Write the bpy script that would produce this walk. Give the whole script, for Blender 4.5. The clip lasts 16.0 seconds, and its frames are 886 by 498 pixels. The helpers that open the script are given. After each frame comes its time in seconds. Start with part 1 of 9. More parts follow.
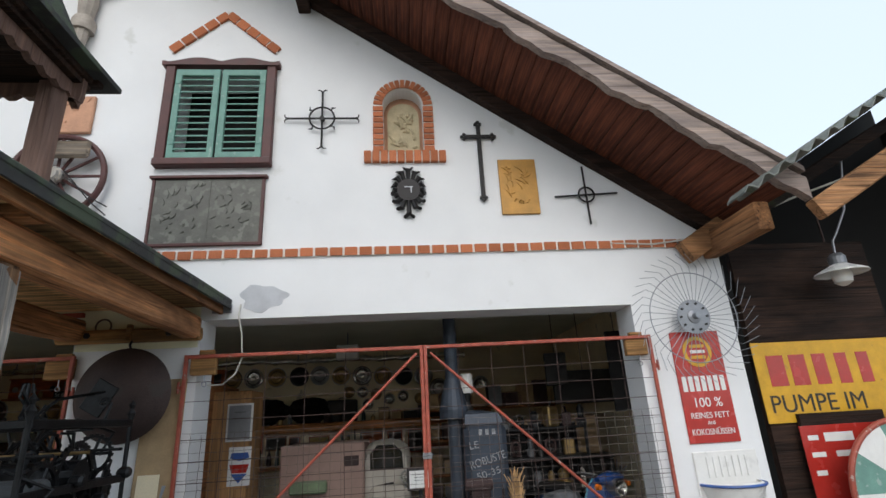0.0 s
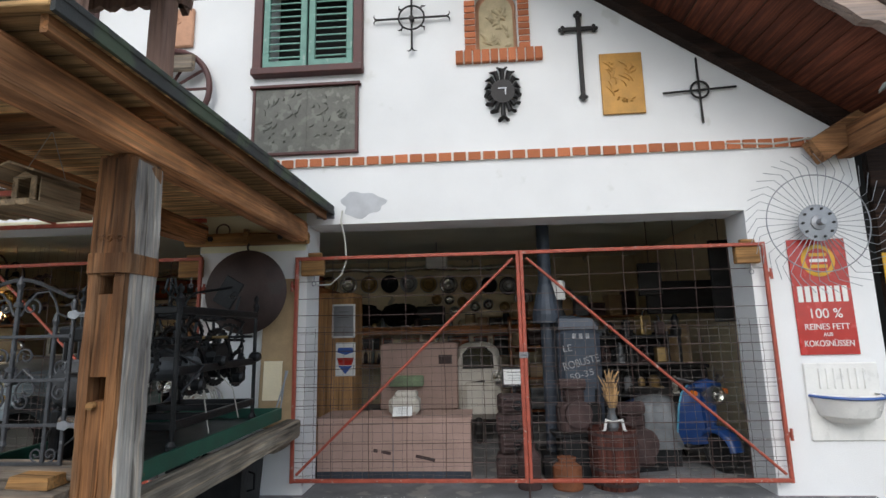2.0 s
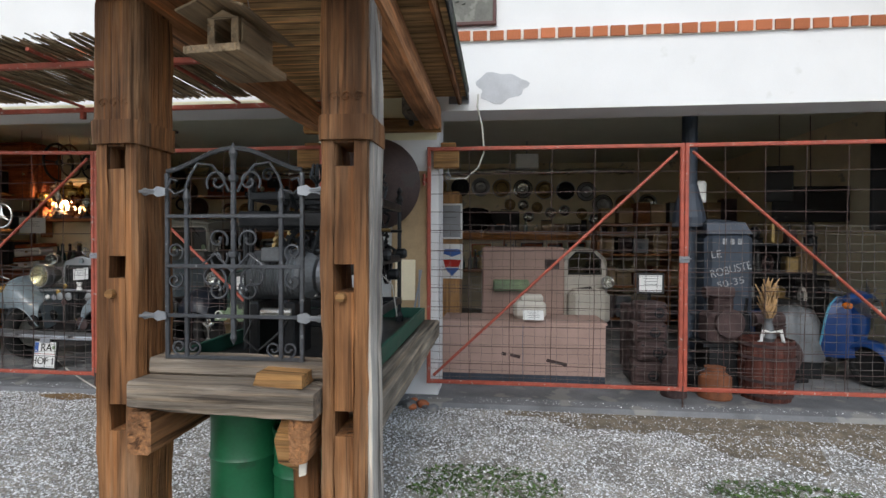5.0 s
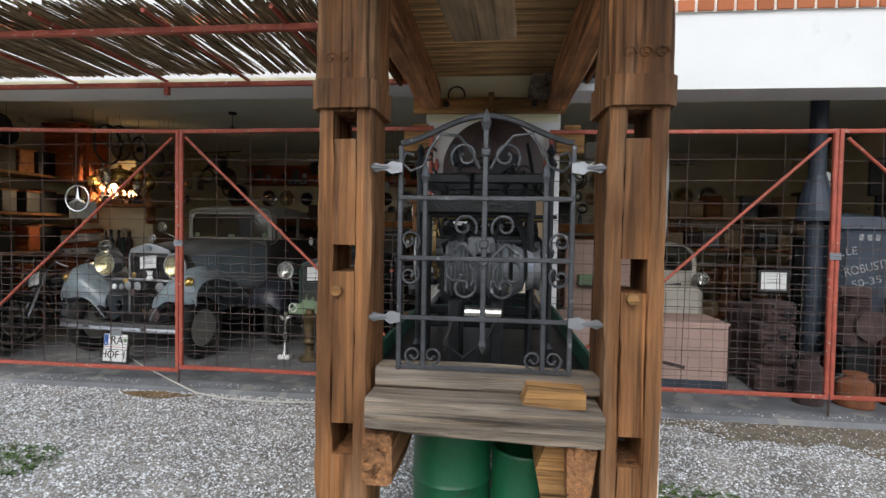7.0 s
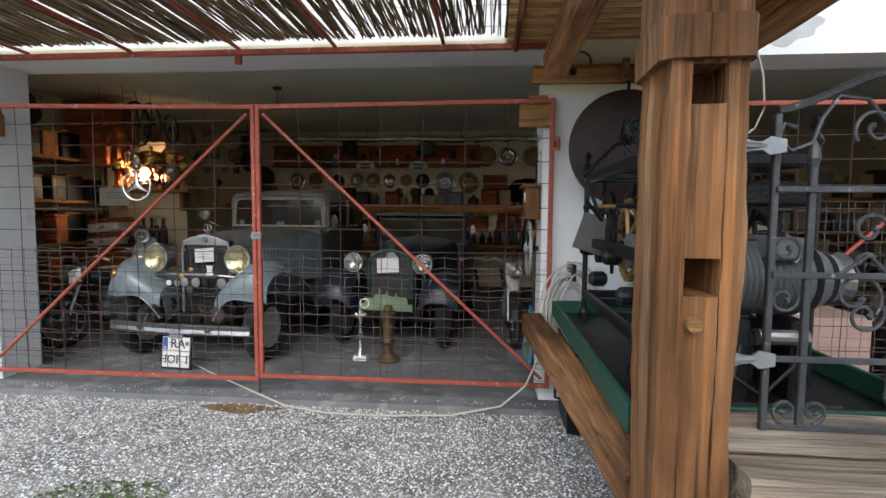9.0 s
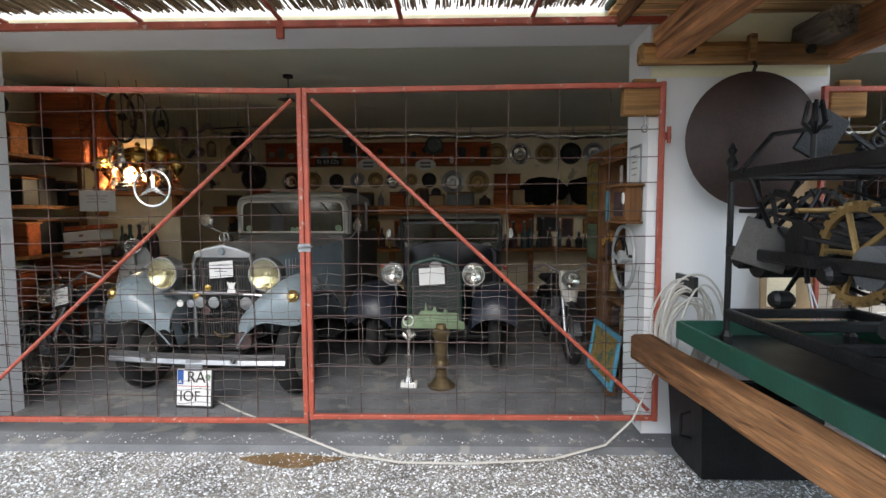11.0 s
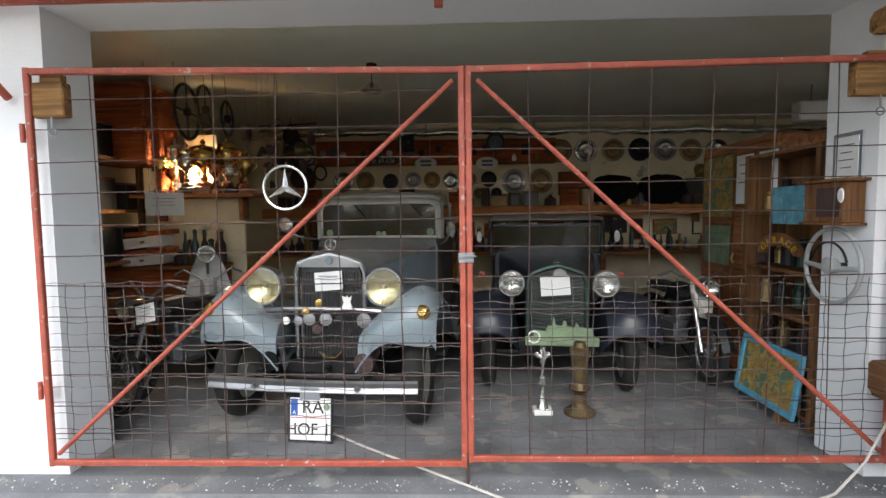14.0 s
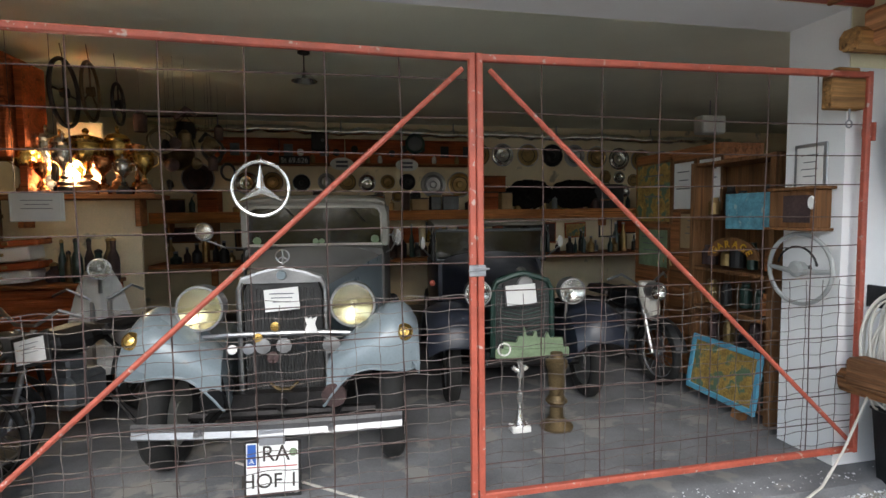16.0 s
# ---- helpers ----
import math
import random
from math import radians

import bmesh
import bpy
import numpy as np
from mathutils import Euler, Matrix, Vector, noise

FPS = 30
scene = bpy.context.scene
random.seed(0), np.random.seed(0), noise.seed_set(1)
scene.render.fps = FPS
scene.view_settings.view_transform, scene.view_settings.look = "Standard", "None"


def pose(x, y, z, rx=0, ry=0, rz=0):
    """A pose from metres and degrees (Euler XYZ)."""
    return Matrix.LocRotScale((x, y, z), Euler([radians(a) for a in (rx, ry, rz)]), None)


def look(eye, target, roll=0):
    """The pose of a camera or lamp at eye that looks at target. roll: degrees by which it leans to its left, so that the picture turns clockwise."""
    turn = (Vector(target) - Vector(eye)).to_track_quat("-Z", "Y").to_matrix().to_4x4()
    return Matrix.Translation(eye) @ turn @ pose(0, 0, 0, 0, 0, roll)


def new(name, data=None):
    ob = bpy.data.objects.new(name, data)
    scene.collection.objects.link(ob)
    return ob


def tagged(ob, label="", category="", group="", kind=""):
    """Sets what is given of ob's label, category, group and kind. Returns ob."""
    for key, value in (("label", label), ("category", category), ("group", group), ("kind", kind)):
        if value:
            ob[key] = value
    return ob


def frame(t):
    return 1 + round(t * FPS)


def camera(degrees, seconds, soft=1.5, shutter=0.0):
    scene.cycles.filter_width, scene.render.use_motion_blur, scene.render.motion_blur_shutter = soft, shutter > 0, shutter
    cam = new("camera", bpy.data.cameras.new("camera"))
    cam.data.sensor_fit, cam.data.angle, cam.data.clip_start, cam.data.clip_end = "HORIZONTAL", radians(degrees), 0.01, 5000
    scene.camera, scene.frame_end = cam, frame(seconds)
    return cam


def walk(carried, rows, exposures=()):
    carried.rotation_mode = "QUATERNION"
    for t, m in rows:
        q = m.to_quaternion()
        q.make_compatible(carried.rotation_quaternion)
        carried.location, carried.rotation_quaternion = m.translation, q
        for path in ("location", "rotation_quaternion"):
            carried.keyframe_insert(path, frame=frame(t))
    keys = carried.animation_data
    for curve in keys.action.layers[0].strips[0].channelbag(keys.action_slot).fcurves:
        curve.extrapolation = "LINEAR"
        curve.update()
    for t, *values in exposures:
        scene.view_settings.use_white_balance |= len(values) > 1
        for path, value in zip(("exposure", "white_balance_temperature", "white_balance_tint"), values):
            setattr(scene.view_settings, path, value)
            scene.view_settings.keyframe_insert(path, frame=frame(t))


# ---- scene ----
cam = camera(82.8, 16.0)
PATH = [
    (0, (-0.18, 0.07, 1.766), (-0.002, 1.958, 2.402), -3.2),
    (0.5, (-0.192, 0.061, 1.79), (-0.188, 1.949, 2.449), -2.4),
    (1, (-0.236, 0.085, 1.755), (-0.288, 1.977, 2.401), -1.8),
    (1.5, (-0.325, 0.118, 1.702), (-0.429, 2.062, 2.159), -0.9),
    (2, (-0.389, 0.126, 1.671), (-0.522, 2.095, 1.996), -1.2),
    (2.5, (-0.462, 0.186, 1.633), (-0.612, 2.174, 1.792), -1.1),
    (3, (-0.622, 0.329, 1.604), (-0.81, 2.317, 1.708), -0.2),
    (3.5, (-0.825, 0.429, 1.617), (-1.044, 2.417, 1.668), -1.3),
    (4, (-1.08, 0.471, 1.581), (-1.298, 2.459, 1.588), -0.0),
    (4.2, (-1.217, 0.469, 1.584), (-1.435, 2.457, 1.578), 0.2),
    (6.3, (-2.349, 0.666, 1.567), (-2.523, 2.657, 1.515), 0.8),
    (6.5, (-2.477, 0.677, 1.57), (-2.641, 2.669, 1.51), 1.1),
    (7, (-2.81, 0.8, 1.558), (-3.02, 2.788, 1.496), 1.0),
    (7.5, (-3.072, 0.923, 1.594), (-3.313, 2.906, 1.497), 0.9),
    (8, (-3.401, 1.017, 1.598), (-3.645, 3.0, 1.5), 1.1),
    (8.5, (-3.675, 1.092, 1.625), (-3.869, 3.078, 1.493), 0.1),
    (9, (-3.921, 1.273, 1.621), (-4.098, 3.26, 1.479), 0.4),
    (9.2, (-4.005, 1.4, 1.641), (-4.147, 3.389, 1.492), -0.5),
    (11.3, (-4.955, 2.012, 1.667), (-4.978, 4.007, 1.523), -0.6),
    (11.5, (-5.016, 2.101, 1.672), (-5.043, 4.095, 1.52), -1.3),
    (12, (-5.156, 2.169, 1.68), (-5.212, 4.161, 1.513), -0.9),
    (12.5, (-5.402, 2.188, 1.681), (-5.45, 4.18, 1.516), -0.7),
    (13, (-5.621, 2.203, 1.677), (-5.653, 4.196, 1.517), -0.7),
    (13.5, (-5.775, 2.288, 1.67), (-5.841, 4.281, 1.527), 0.4),
    (14, (-5.935, 2.462, 1.68), (-5.993, 4.456, 1.539), -0.7),
    (14.5, (-6.116, 2.534, 1.676), (-6.113, 4.529, 1.532), 0.6),
    (15, (-6.34, 2.577, 1.7), (-6.179, 4.567, 1.572), 0.9),
    (15.5, (-6.491, 2.659, 1.701), (-6.205, 4.634, 1.571), 1.1),
    (16, (-6.581, 2.9, 1.709), (-6.177, 4.854, 1.574), -0.7),
]
EXPOSURES = [(0.0, 0.42), (2.5, 0.62), (9.0, 1.02), (12.0, 1.50), (16.0, 1.55)]
walk(cam, [(t, look(eye, target, roll)) for t, eye, target, roll in PATH], EXPOSURES)

# ---- world and light ----
world = bpy.data.worlds.new("sky")
scene.world = world
world.use_nodes = True
wn = world.node_tree.nodes
sky = wn.new("ShaderNodeTexSky")
sky.sky_type = "NISHITA"
sky.sun_disc = False
SUN_EL, SUN_AZ = radians(38), radians(184)
sky.sun_elevation, sky.sun_rotation = SUN_EL, SUN_AZ
sky.air_density, sky.dust_density, sky.ozone_density = 1.0, 2.5, 1.5
wn["Background"].inputs["Strength"].default_value = 0.14
haze = wn.new("ShaderNodeMix")
haze.data_type = "RGBA"
haze.inputs[0].default_value = 0.62
haze.inputs[7].default_value = (6.35, 7.2, 7.95, 1)
world.node_tree.links.new(sky.outputs[0], haze.inputs[6])
world.node_tree.links.new(haze.outputs[2], wn["Background"].inputs["Color"])
sun = new("sun", bpy.data.lights.new("sun", "SUN"))
sun.data.energy, sun.data.angle, sun.data.color = 0.62, radians(35), (1.0, 0.985, 0.965)
sun.matrix_world = look((0, 0, 0), (-math.sin(SUN_AZ) * math.cos(SUN_EL), -math.cos(SUN_AZ) * math.cos(SUN_EL), -math.sin(SUN_EL)))


# ---- materials ----
def mat(name, base, rough=0.6, metal=0.0, var=0.2, scale=6.0, bump=0.15, fine=70.0, stretch=(1, 1, 1), wear=None, wear_at=0.62,
        wear_scale=9.0, rand=0.0, spec=0.5, detail=6.0, cell=False, island=False, coat=0.0):
    """A procedural surface: two scales of noise in the colour, fine relief, optional worn patches in a second colour."""
    m = bpy.data.materials.new(name)
    m.use_nodes = True
    n, l = m.node_tree.nodes, m.node_tree.links
    p = n["Principled BSDF"]
    tc = n.new("ShaderNodeTexCoord")
    mp = n.new("ShaderNodeMapping")
    mp.inputs["Scale"].default_value = stretch
    l.new(tc.outputs["Object"], mp.inputs["Vector"])
    big = n.new("ShaderNodeTexNoise")
    big.inputs["Scale"].default_value, big.inputs["Detail"].default_value = scale, detail
    l.new(mp.outputs[0], big.inputs["Vector"])
    small = n.new("ShaderNodeTexVoronoi" if cell else "ShaderNodeTexNoise")
    small.inputs["Scale"].default_value = fine
    l.new(mp.outputs[0], small.inputs["Vector"])
    ramp = n.new("ShaderNodeValToRGB")
    lo = tuple(max(0.0, c * (1 - var)) for c in base)
    hi = tuple(min(1.0, c * (1 + var)) for c in base)
    ramp.color_ramp.elements[0].position, ramp.color_ramp.elements[1].position = 0.3, 0.7
    ramp.color_ramp.elements[0].color, ramp.color_ramp.elements[1].color = (*lo, 1), (*hi, 1)
    l.new(big.outputs[0], ramp.inputs[0])
    grain = n.new("ShaderNodeMix")
    grain.data_type, grain.blend_type = "RGBA", "MULTIPLY"
    grain.inputs[0].default_value = min(1.0, var * 1.6)
    l.new(ramp.outputs[0], grain.inputs[6])
    l.new(small.outputs[0], grain.inputs[7])
    bright = n.new("ShaderNodeHueSaturation")
    bright.inputs["Value"].default_value = 1 + 0.5 * min(1.0, var * 1.6)
    l.new(grain.outputs[2], bright.inputs["Color"])
    out = bright.outputs[0]
    if rand:
        info = n.new("ShaderNodeNewGeometry" if island else "ShaderNodeObjectInfo")
        rng = n.new("ShaderNodeMapRange")
        rng.inputs[3].default_value, rng.inputs[4].default_value = 1 - rand, 1 + rand
        l.new(info.outputs["Random Per Island" if island else "Random"], rng.inputs[0])
        h = n.new("ShaderNodeHueSaturation")
        l.new(rng.outputs[0], h.inputs["Value"])
        l.new(out, h.inputs["Color"])
        out = h.outputs[0]
    r_out = None
    if wear:
        wnz = n.new("ShaderNodeTexNoise")
        wnz.inputs["Scale"].default_value, wnz.inputs["Detail"].default_value = wear_scale, 8
        l.new(tc.outputs["Object"], wnz.inputs["Vector"])
        step = n.new("ShaderNodeMapRange")
        step.inputs[1].default_value, step.inputs[2].default_value = wear_at, wear_at + 0.05
        l.new(wnz.outputs[0], step.inputs[0])
        mx = n.new("ShaderNodeMix")
        mx.data_type = "RGBA"
        l.new(step.outputs[0], mx.inputs[0])
        l.new(out, mx.inputs[6])
        mx.inputs[7].default_value = (*wear, 1)
        out = mx.outputs[2]
    l.new(out, p.inputs["Base Color"])
    p.inputs["Metallic"].default_value = metal
    p.inputs["Specular IOR Level"].default_value = spec
    p.inputs["Coat Weight"].default_value = coat
    rr = n.new("ShaderNodeMapRange")
    rr.inputs[3].default_value, rr.inputs[4].default_value = max(0.03, rough - 0.12), min(1.0, rough + 0.12)
    l.new(big.outputs[0], rr.inputs[0])
    l.new(rr.outputs[0], p.inputs["Roughness"])
    if bump:
        b = n.new("ShaderNodeBump")
        b.inputs["Strength"].default_value, b.inputs["Distance"].default_value = bump, 0.01
        l.new(small.outputs[0], b.inputs["Height"])
        l.new(b.outputs[0], p.inputs["Normal"])
    return m


def glow(name, colour, strength):
    m = bpy.data.materials.new(name)
    m.use_nodes = True
    p = m.node_tree.nodes["Principled BSDF"]
    p.inputs["Base Color"].default_value = (*colour, 1)
    p.inputs["Emission Color"].default_value = (*colour, 1)
    p.inputs["Emission Strength"].default_value = strength
    return m


def glass(name, colour=(0.9, 0.95, 0.93), rough=0.02):
    m = bpy.data.materials.new(name)
    m.use_nodes = True
    p = m.node_tree.nodes["Principled BSDF"]
    p.inputs["Base Color"].default_value = (*colour, 1)
    p.inputs["Roughness"].default_value = rough
    p.inputs["Transmission Weight"].default_value = 1.0
    p.inputs["IOR"].default_value = 1.3
    return m


def wood(name, base, axis, dark=0.37, rough=0.75, rand=0.0, wear=None, wear_at=0.6):
    """Old timber whose grain runs along axis 0, 1 or 2."""
    st = [1.0, 1.0, 1.0]
    st[axis] = 0.035
    m = mat(name, base, rough, var=dark * 0.7, scale=34, bump=0.5, fine=150, stretch=tuple(st), rand=rand, spec=0.2)
    n, l = m.node_tree.nodes, m.node_tree.links
    p = n["Principled BSDF"]
    src = p.inputs["Base Color"].links[0].from_socket
    tc = next(q for q in n if q.type == "TEX_COORD")

    def band(scale, squeeze, distort, stops, amount, col):
        mp = n.new("ShaderNodeMapping")
        sq = [1.0, 1.0, 1.0]
        sq[axis] = squeeze
        mp.inputs["Scale"].default_value = sq
        l.new(tc.outputs["Object"], mp.inputs["Vector"])
        nz = n.new("ShaderNodeTexNoise")
        nz.inputs["Scale"].default_value, nz.inputs["Detail"].default_value, nz.inputs["Distortion"].default_value = scale, 5.0, distort
        l.new(mp.outputs[0], nz.inputs["Vector"])
        rp = n.new("ShaderNodeValToRGB")
        e = rp.color_ramp.elements
        e[0].position, e[0].color = stops[0]
        e[1].position, e[1].color = stops[1]
        l.new(nz.outputs[0], rp.inputs[0])
        mx = n.new("ShaderNodeMix")
        mx.data_type, mx.blend_type = "RGBA", "MULTIPLY"
        mx.inputs[0].default_value = amount
        l.new(col, mx.inputs[6])
        l.new(rp.outputs[0], mx.inputs[7])
        return mx.outputs[2], nz.outputs[0]

    # thin dark checks along the grain, then broad faded and reddish areas, then weathering in patches
    src, h1 = band(24.0, 0.03, 0.8, ((0.34, (0.12, 0.10, 0.085, 1)), (0.43, (1, 1, 1, 1))), min(1.0, dark * 2.0), src)
    src, h2 = band(2.6, 0.35, 0.5, ((0.36, (0.32, 0.28, 0.26, 1)), (0.62, (1.45, 1.38, 1.28, 1))), min(1.0, dark * 1.9), src)
    src, h3 = band(11.0, 0.25, 0.2, ((0.34, (0.55, 0.51, 0.48, 1)), (0.60, (1.22, 1.18, 1.12, 1))), min(1.0, dark * 1.5), src)
    src, h5 = band(46.0, 0.016, 0.3, ((0.50, (0.92, 0.92, 0.92, 1)), (0.66, (1.75, 1.55, 1.3, 1))), min(1.0, dark * 1.6), src)
    if wear:
        src, h4 = band(6.0, 0.12, 0.4, ((wear_at - 0.12, (1, 1, 1, 1)), (wear_at + 0.06, (wear[0] / base[0], wear[1] / base[1], wear[2] / base[2], 1))), 0.7, src)
    l.new(src, p.inputs["Base Color"])
    b2 = n.new("ShaderNodeBump")
    b2.inputs["Strength"].default_value, b2.inputs["Distance"].default_value = 0.9, 0.02
    l.new(h1, b2.inputs["Height"])
    l.new(p.inputs["Normal"].links[0].from_socket, b2.inputs["Normal"])
    l.new(b2.outputs[0], p.inputs["Normal"])
    return m


PLASTER = mat("white_plaster", (0.80, 0.80, 0.80), 0.9, var=0.04, scale=1.3, bump=0.25, fine=120, spec=0.2, wear=(0.70, 0.70, 0.68), wear_at=0.66, wear_scale=2.2)
PATCH = mat("grey_filler", (0.50, 0.51, 0.53), 0.95, var=0.1, bump=0.3)
INNER = mat("cream_wall_paint", (0.86, 0.74, 0.52), 0.9, var=0.12, scale=1.5, bump=0.2, wear=(0.45, 0.40, 0.30), wear_at=0.66, wear_scale=3)
CEIL = mat("ceiling_paint", (0.84, 0.85, 0.70), 0.9, var=0.06, scale=1.0, bump=0.15)
BRICK = mat("red_brick", (0.50, 0.17, 0.08), 0.85, var=0.25, scale=14, bump=0.4, rand=0.22, spec=0.2)
MORTAR = mat("lime_mortar", (0.74, 0.70, 0.66), 0.95, var=0.1, bump=0.4)
CONCRETE = mat("concrete", (0.165, 0.168, 0.175), 0.85, var=0.3, scale=3, bump=0.3, fine=110, wear=(0.24, 0.235, 0.22), wear_at=0.57, wear_scale=3.5)
GRAVELBED = mat("gravel_bed", (0.27, 0.25, 0.22), 0.95, var=0.4, scale=3, bump=1.0, fine=45, cell=True)
STONES = mat("gravel_stones", (0.60, 0.61, 0.62), 0.9, var=0.15, scale=30, bump=0.2, rand=0.5, island=True, spec=0.2)
WOODX = wood("old_timber_x", (0.30, 0.165, 0.085), 0)
WOODY = wood("old_timber_y", (0.25, 0.13, 0.065), 1)
WOODZ = wood("old_timber_z", (0.205, 0.102, 0.047), 2, wear=(0.30, 0.21, 0.14), wear_at=0.62)
GREYX = wood("grey_timber_x", (0.21, 0.188, 0.165), 0, wear=(0.10, 0.08, 0.06))
GREYY = wood("grey_timber_y", (0.24, 0.225, 0.20), 1)
GREYZ = wood("grey_timber_z", (0.36, 0.36, 0.36), 2)
OAKX = wood("oak_bracket_x", (0.36, 0.21, 0.09), 0)
TOPWOOD = wood("reddish_top_beam", (0.44, 0.23, 0.12), 1)
PLANK = wood("underside_plank", (0.70, 0.48, 0.25), 0, rand=0.25)
SOFFIT = wood("soffit_board", (0.13, 0.045, 0.028), 1, rand=0.18)
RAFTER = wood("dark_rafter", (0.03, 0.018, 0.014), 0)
BARGE = wood("weathered_barge_board", (0.32, 0.265, 0.245), 0, dark=0.2)
BROWNPAINT = mat("brown_paint", (0.085, 0.028, 0.025), 0.55, var=0.2, bump=0.1)
TURRETWOOD = wood("pinkish_timber", (0.22, 0.14, 0.115), 2, dark=0.16)
TAR = mat("tar_paper", (0.035, 0.037, 0.036), 0.75, var=0.3, scale=5, bump=0.6, fine=160, wear=(0.055, 0.075, 0.045), wear_at=0.5, wear_scale=3)
GREENP = mat("green_shutter_paint", (0.15, 0.30, 0.25), 0.6, var=0.15, bump=0.2, wear=(0.30, 0.40, 0.36), wear_at=0.62, wear_scale=14)
# near-black puts the shade of unlit rooms into the colour; also the tyre's black
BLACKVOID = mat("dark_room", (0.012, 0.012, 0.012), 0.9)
IRON = mat("black_iron", (0.028, 0.026, 0.026), 0.5, 0.6, var=0.3, bump=0.3)
GREYIRON = mat("grey_painted_iron", (0.065, 0.068, 0.075), 0.45, 0.4, var=0.3, bump=0.3, wear=(0.26, 0.27, 0.28), wear_at=0.66, wear_scale=30)
REDSTEEL = mat("red_oxide_steel", (0.36, 0.075, 0.045), 0.55, var=0.18, scale=12, bump=0.25, wear=(0.42, 0.30, 0.26), wear_at=0.63, wear_scale=26)
WIRE = mat("rusty_wire", (0.085, 0.052, 0.046), 0.6, 0.4, var=0.4, scale=20, bump=0)
FINEWIRE = mat("galvanised_wire", (0.16, 0.135, 0.125), 0.5, 0.6, var=0.4, scale=20, bump=0)
BRONZE = mat("bronze_relief", (0.12, 0.12, 0.105), 0.55, 0.35, var=0.25, bump=0.25, wear=(0.17, 0.17, 0.15), wear_at=0.55)
GOLDPANEL = mat("gold_relief", (0.46, 0.24, 0.055), 0.45, 0.3, var=0.2, bump=0.2)
SANDSTONE = mat("niche_relief_stone", (0.50, 0.42, 0.27), 0.85, var=0.2, bump=0.3)
TERRACOTTA = mat("terracotta_plaque", (0.55, 0.30, 0.19), 0.85, var=0.15, bump=0.3)
STATUE = mat("weathered_statue", (0.42, 0.37, 0.32), 0.8, var=0.25, bump=0.3)
ENRED = mat("red_enamel", (0.44, 0.03, 0.022), 0.25, var=0.12, bump=0.03, wear=(0.32, 0.10, 0.07), wear_at=0.70, wear_scale=20, coat=0.4)
ENWHITE = mat("white_enamel", (0.78, 0.77, 0.74), 0.3, var=0.06, bump=0.02)
ENYELLOW = mat("yellow_enamel", (0.64, 0.35, 0.02), 0.35, var=0.12, bump=0.05, wear=(0.45, 0.24, 0.05), wear_at=0.68, wear_scale=10)
ENBLACK = mat("black_lettering", (0.03, 0.025, 0.02), 0.5, var=0.1, bump=0)
ENBLUE = mat("blue_enamel", (0.03, 0.10, 0.35), 0.35, var=0.1, bump=0)
ROOFSHEET = mat("fibre_cement_sheet", (0.17, 0.18, 0.16), 0.85, var=0.3, scale=5, bump=0.4, wear=(0.09, 0.11, 0.07), wear_at=0.58, wear_scale=6)
REED = mat("reed", (0.23, 0.17, 0.10), 0.8, var=0.3, scale=10, bump=0.2, rand=0.55, island=True, spec=0.2)
ZINC = mat("galvanised_zinc", (0.30, 0.31, 0.33), 0.45, 0.7, var=0.15, bump=0.1)
LEAF = mat("weed_leaf", (0.07, 0.12, 0.03), 0.7, var=0.3, bump=0, rand=0.4, island=True)


# ---- mesh helpers ----
def part(name, bm, material, parent, label=""):
    """Links a bmesh as one mesh object under a thing or a part."""
    bmesh.ops.recalc_face_normals(bm, faces=bm.faces)
    me = bpy.data.meshes.new(name)
    bm.to_mesh(me)
    bm.free()
    me.materials.append(material)
    ob = new(name, me)
    if parent:
        ob.parent = parent
    if label:
        ob["label"] = label
    return ob


def smooth(ob, angle=35):
    """Shades the mesh smooth but for edges sharper than the angle."""
    me = ob.data
    me.polygons.foreach_set("use_smooth", [True] * len(me.polygons))
    me.set_sharp_from_angle(angle=radians(angle))
    return ob


def thing(name, m, label, category, group="", kind=""):
    """An empty at a thing's base, which parents its parts."""
    ob = new(name)
    ob.empty_display_size = 0.1
    ob.matrix_world = m
    return tagged(ob, label, category, group, kind)


def solid(name, bm, material, m, label, category, group="", kind=""):
    """A thing that is one mesh."""
    ob = part(name, bm, material, None)
    ob.matrix_world = m
    return tagged(ob, label, category, group, kind)


def B():
    return bmesh.new()


def box(bm, c, s, rz=0.0, bev=0.0, rx=0.0, ry=0.0):
    """A box with centre c and size s, its edges bevelled."""
    g = bmesh.ops.create_cube(bm, size=1)
    vs = g["verts"]
    bmesh.ops.transform(bm, matrix=Matrix.Diagonal((*s, 1)), verts=vs)
    if bev:
        es = list({e for v in vs for e in v.link_edges})
        r = bmesh.ops.bevel(bm, geom=es, offset=bev, segments=1, affect="EDGES")
        vs = list({v for f in r["faces"] for v in f.verts} | {v for v in vs if v.is_valid})
    bmesh.ops.transform(bm, matrix=pose(*c, rx, ry, rz), verts=vs)
    return bm


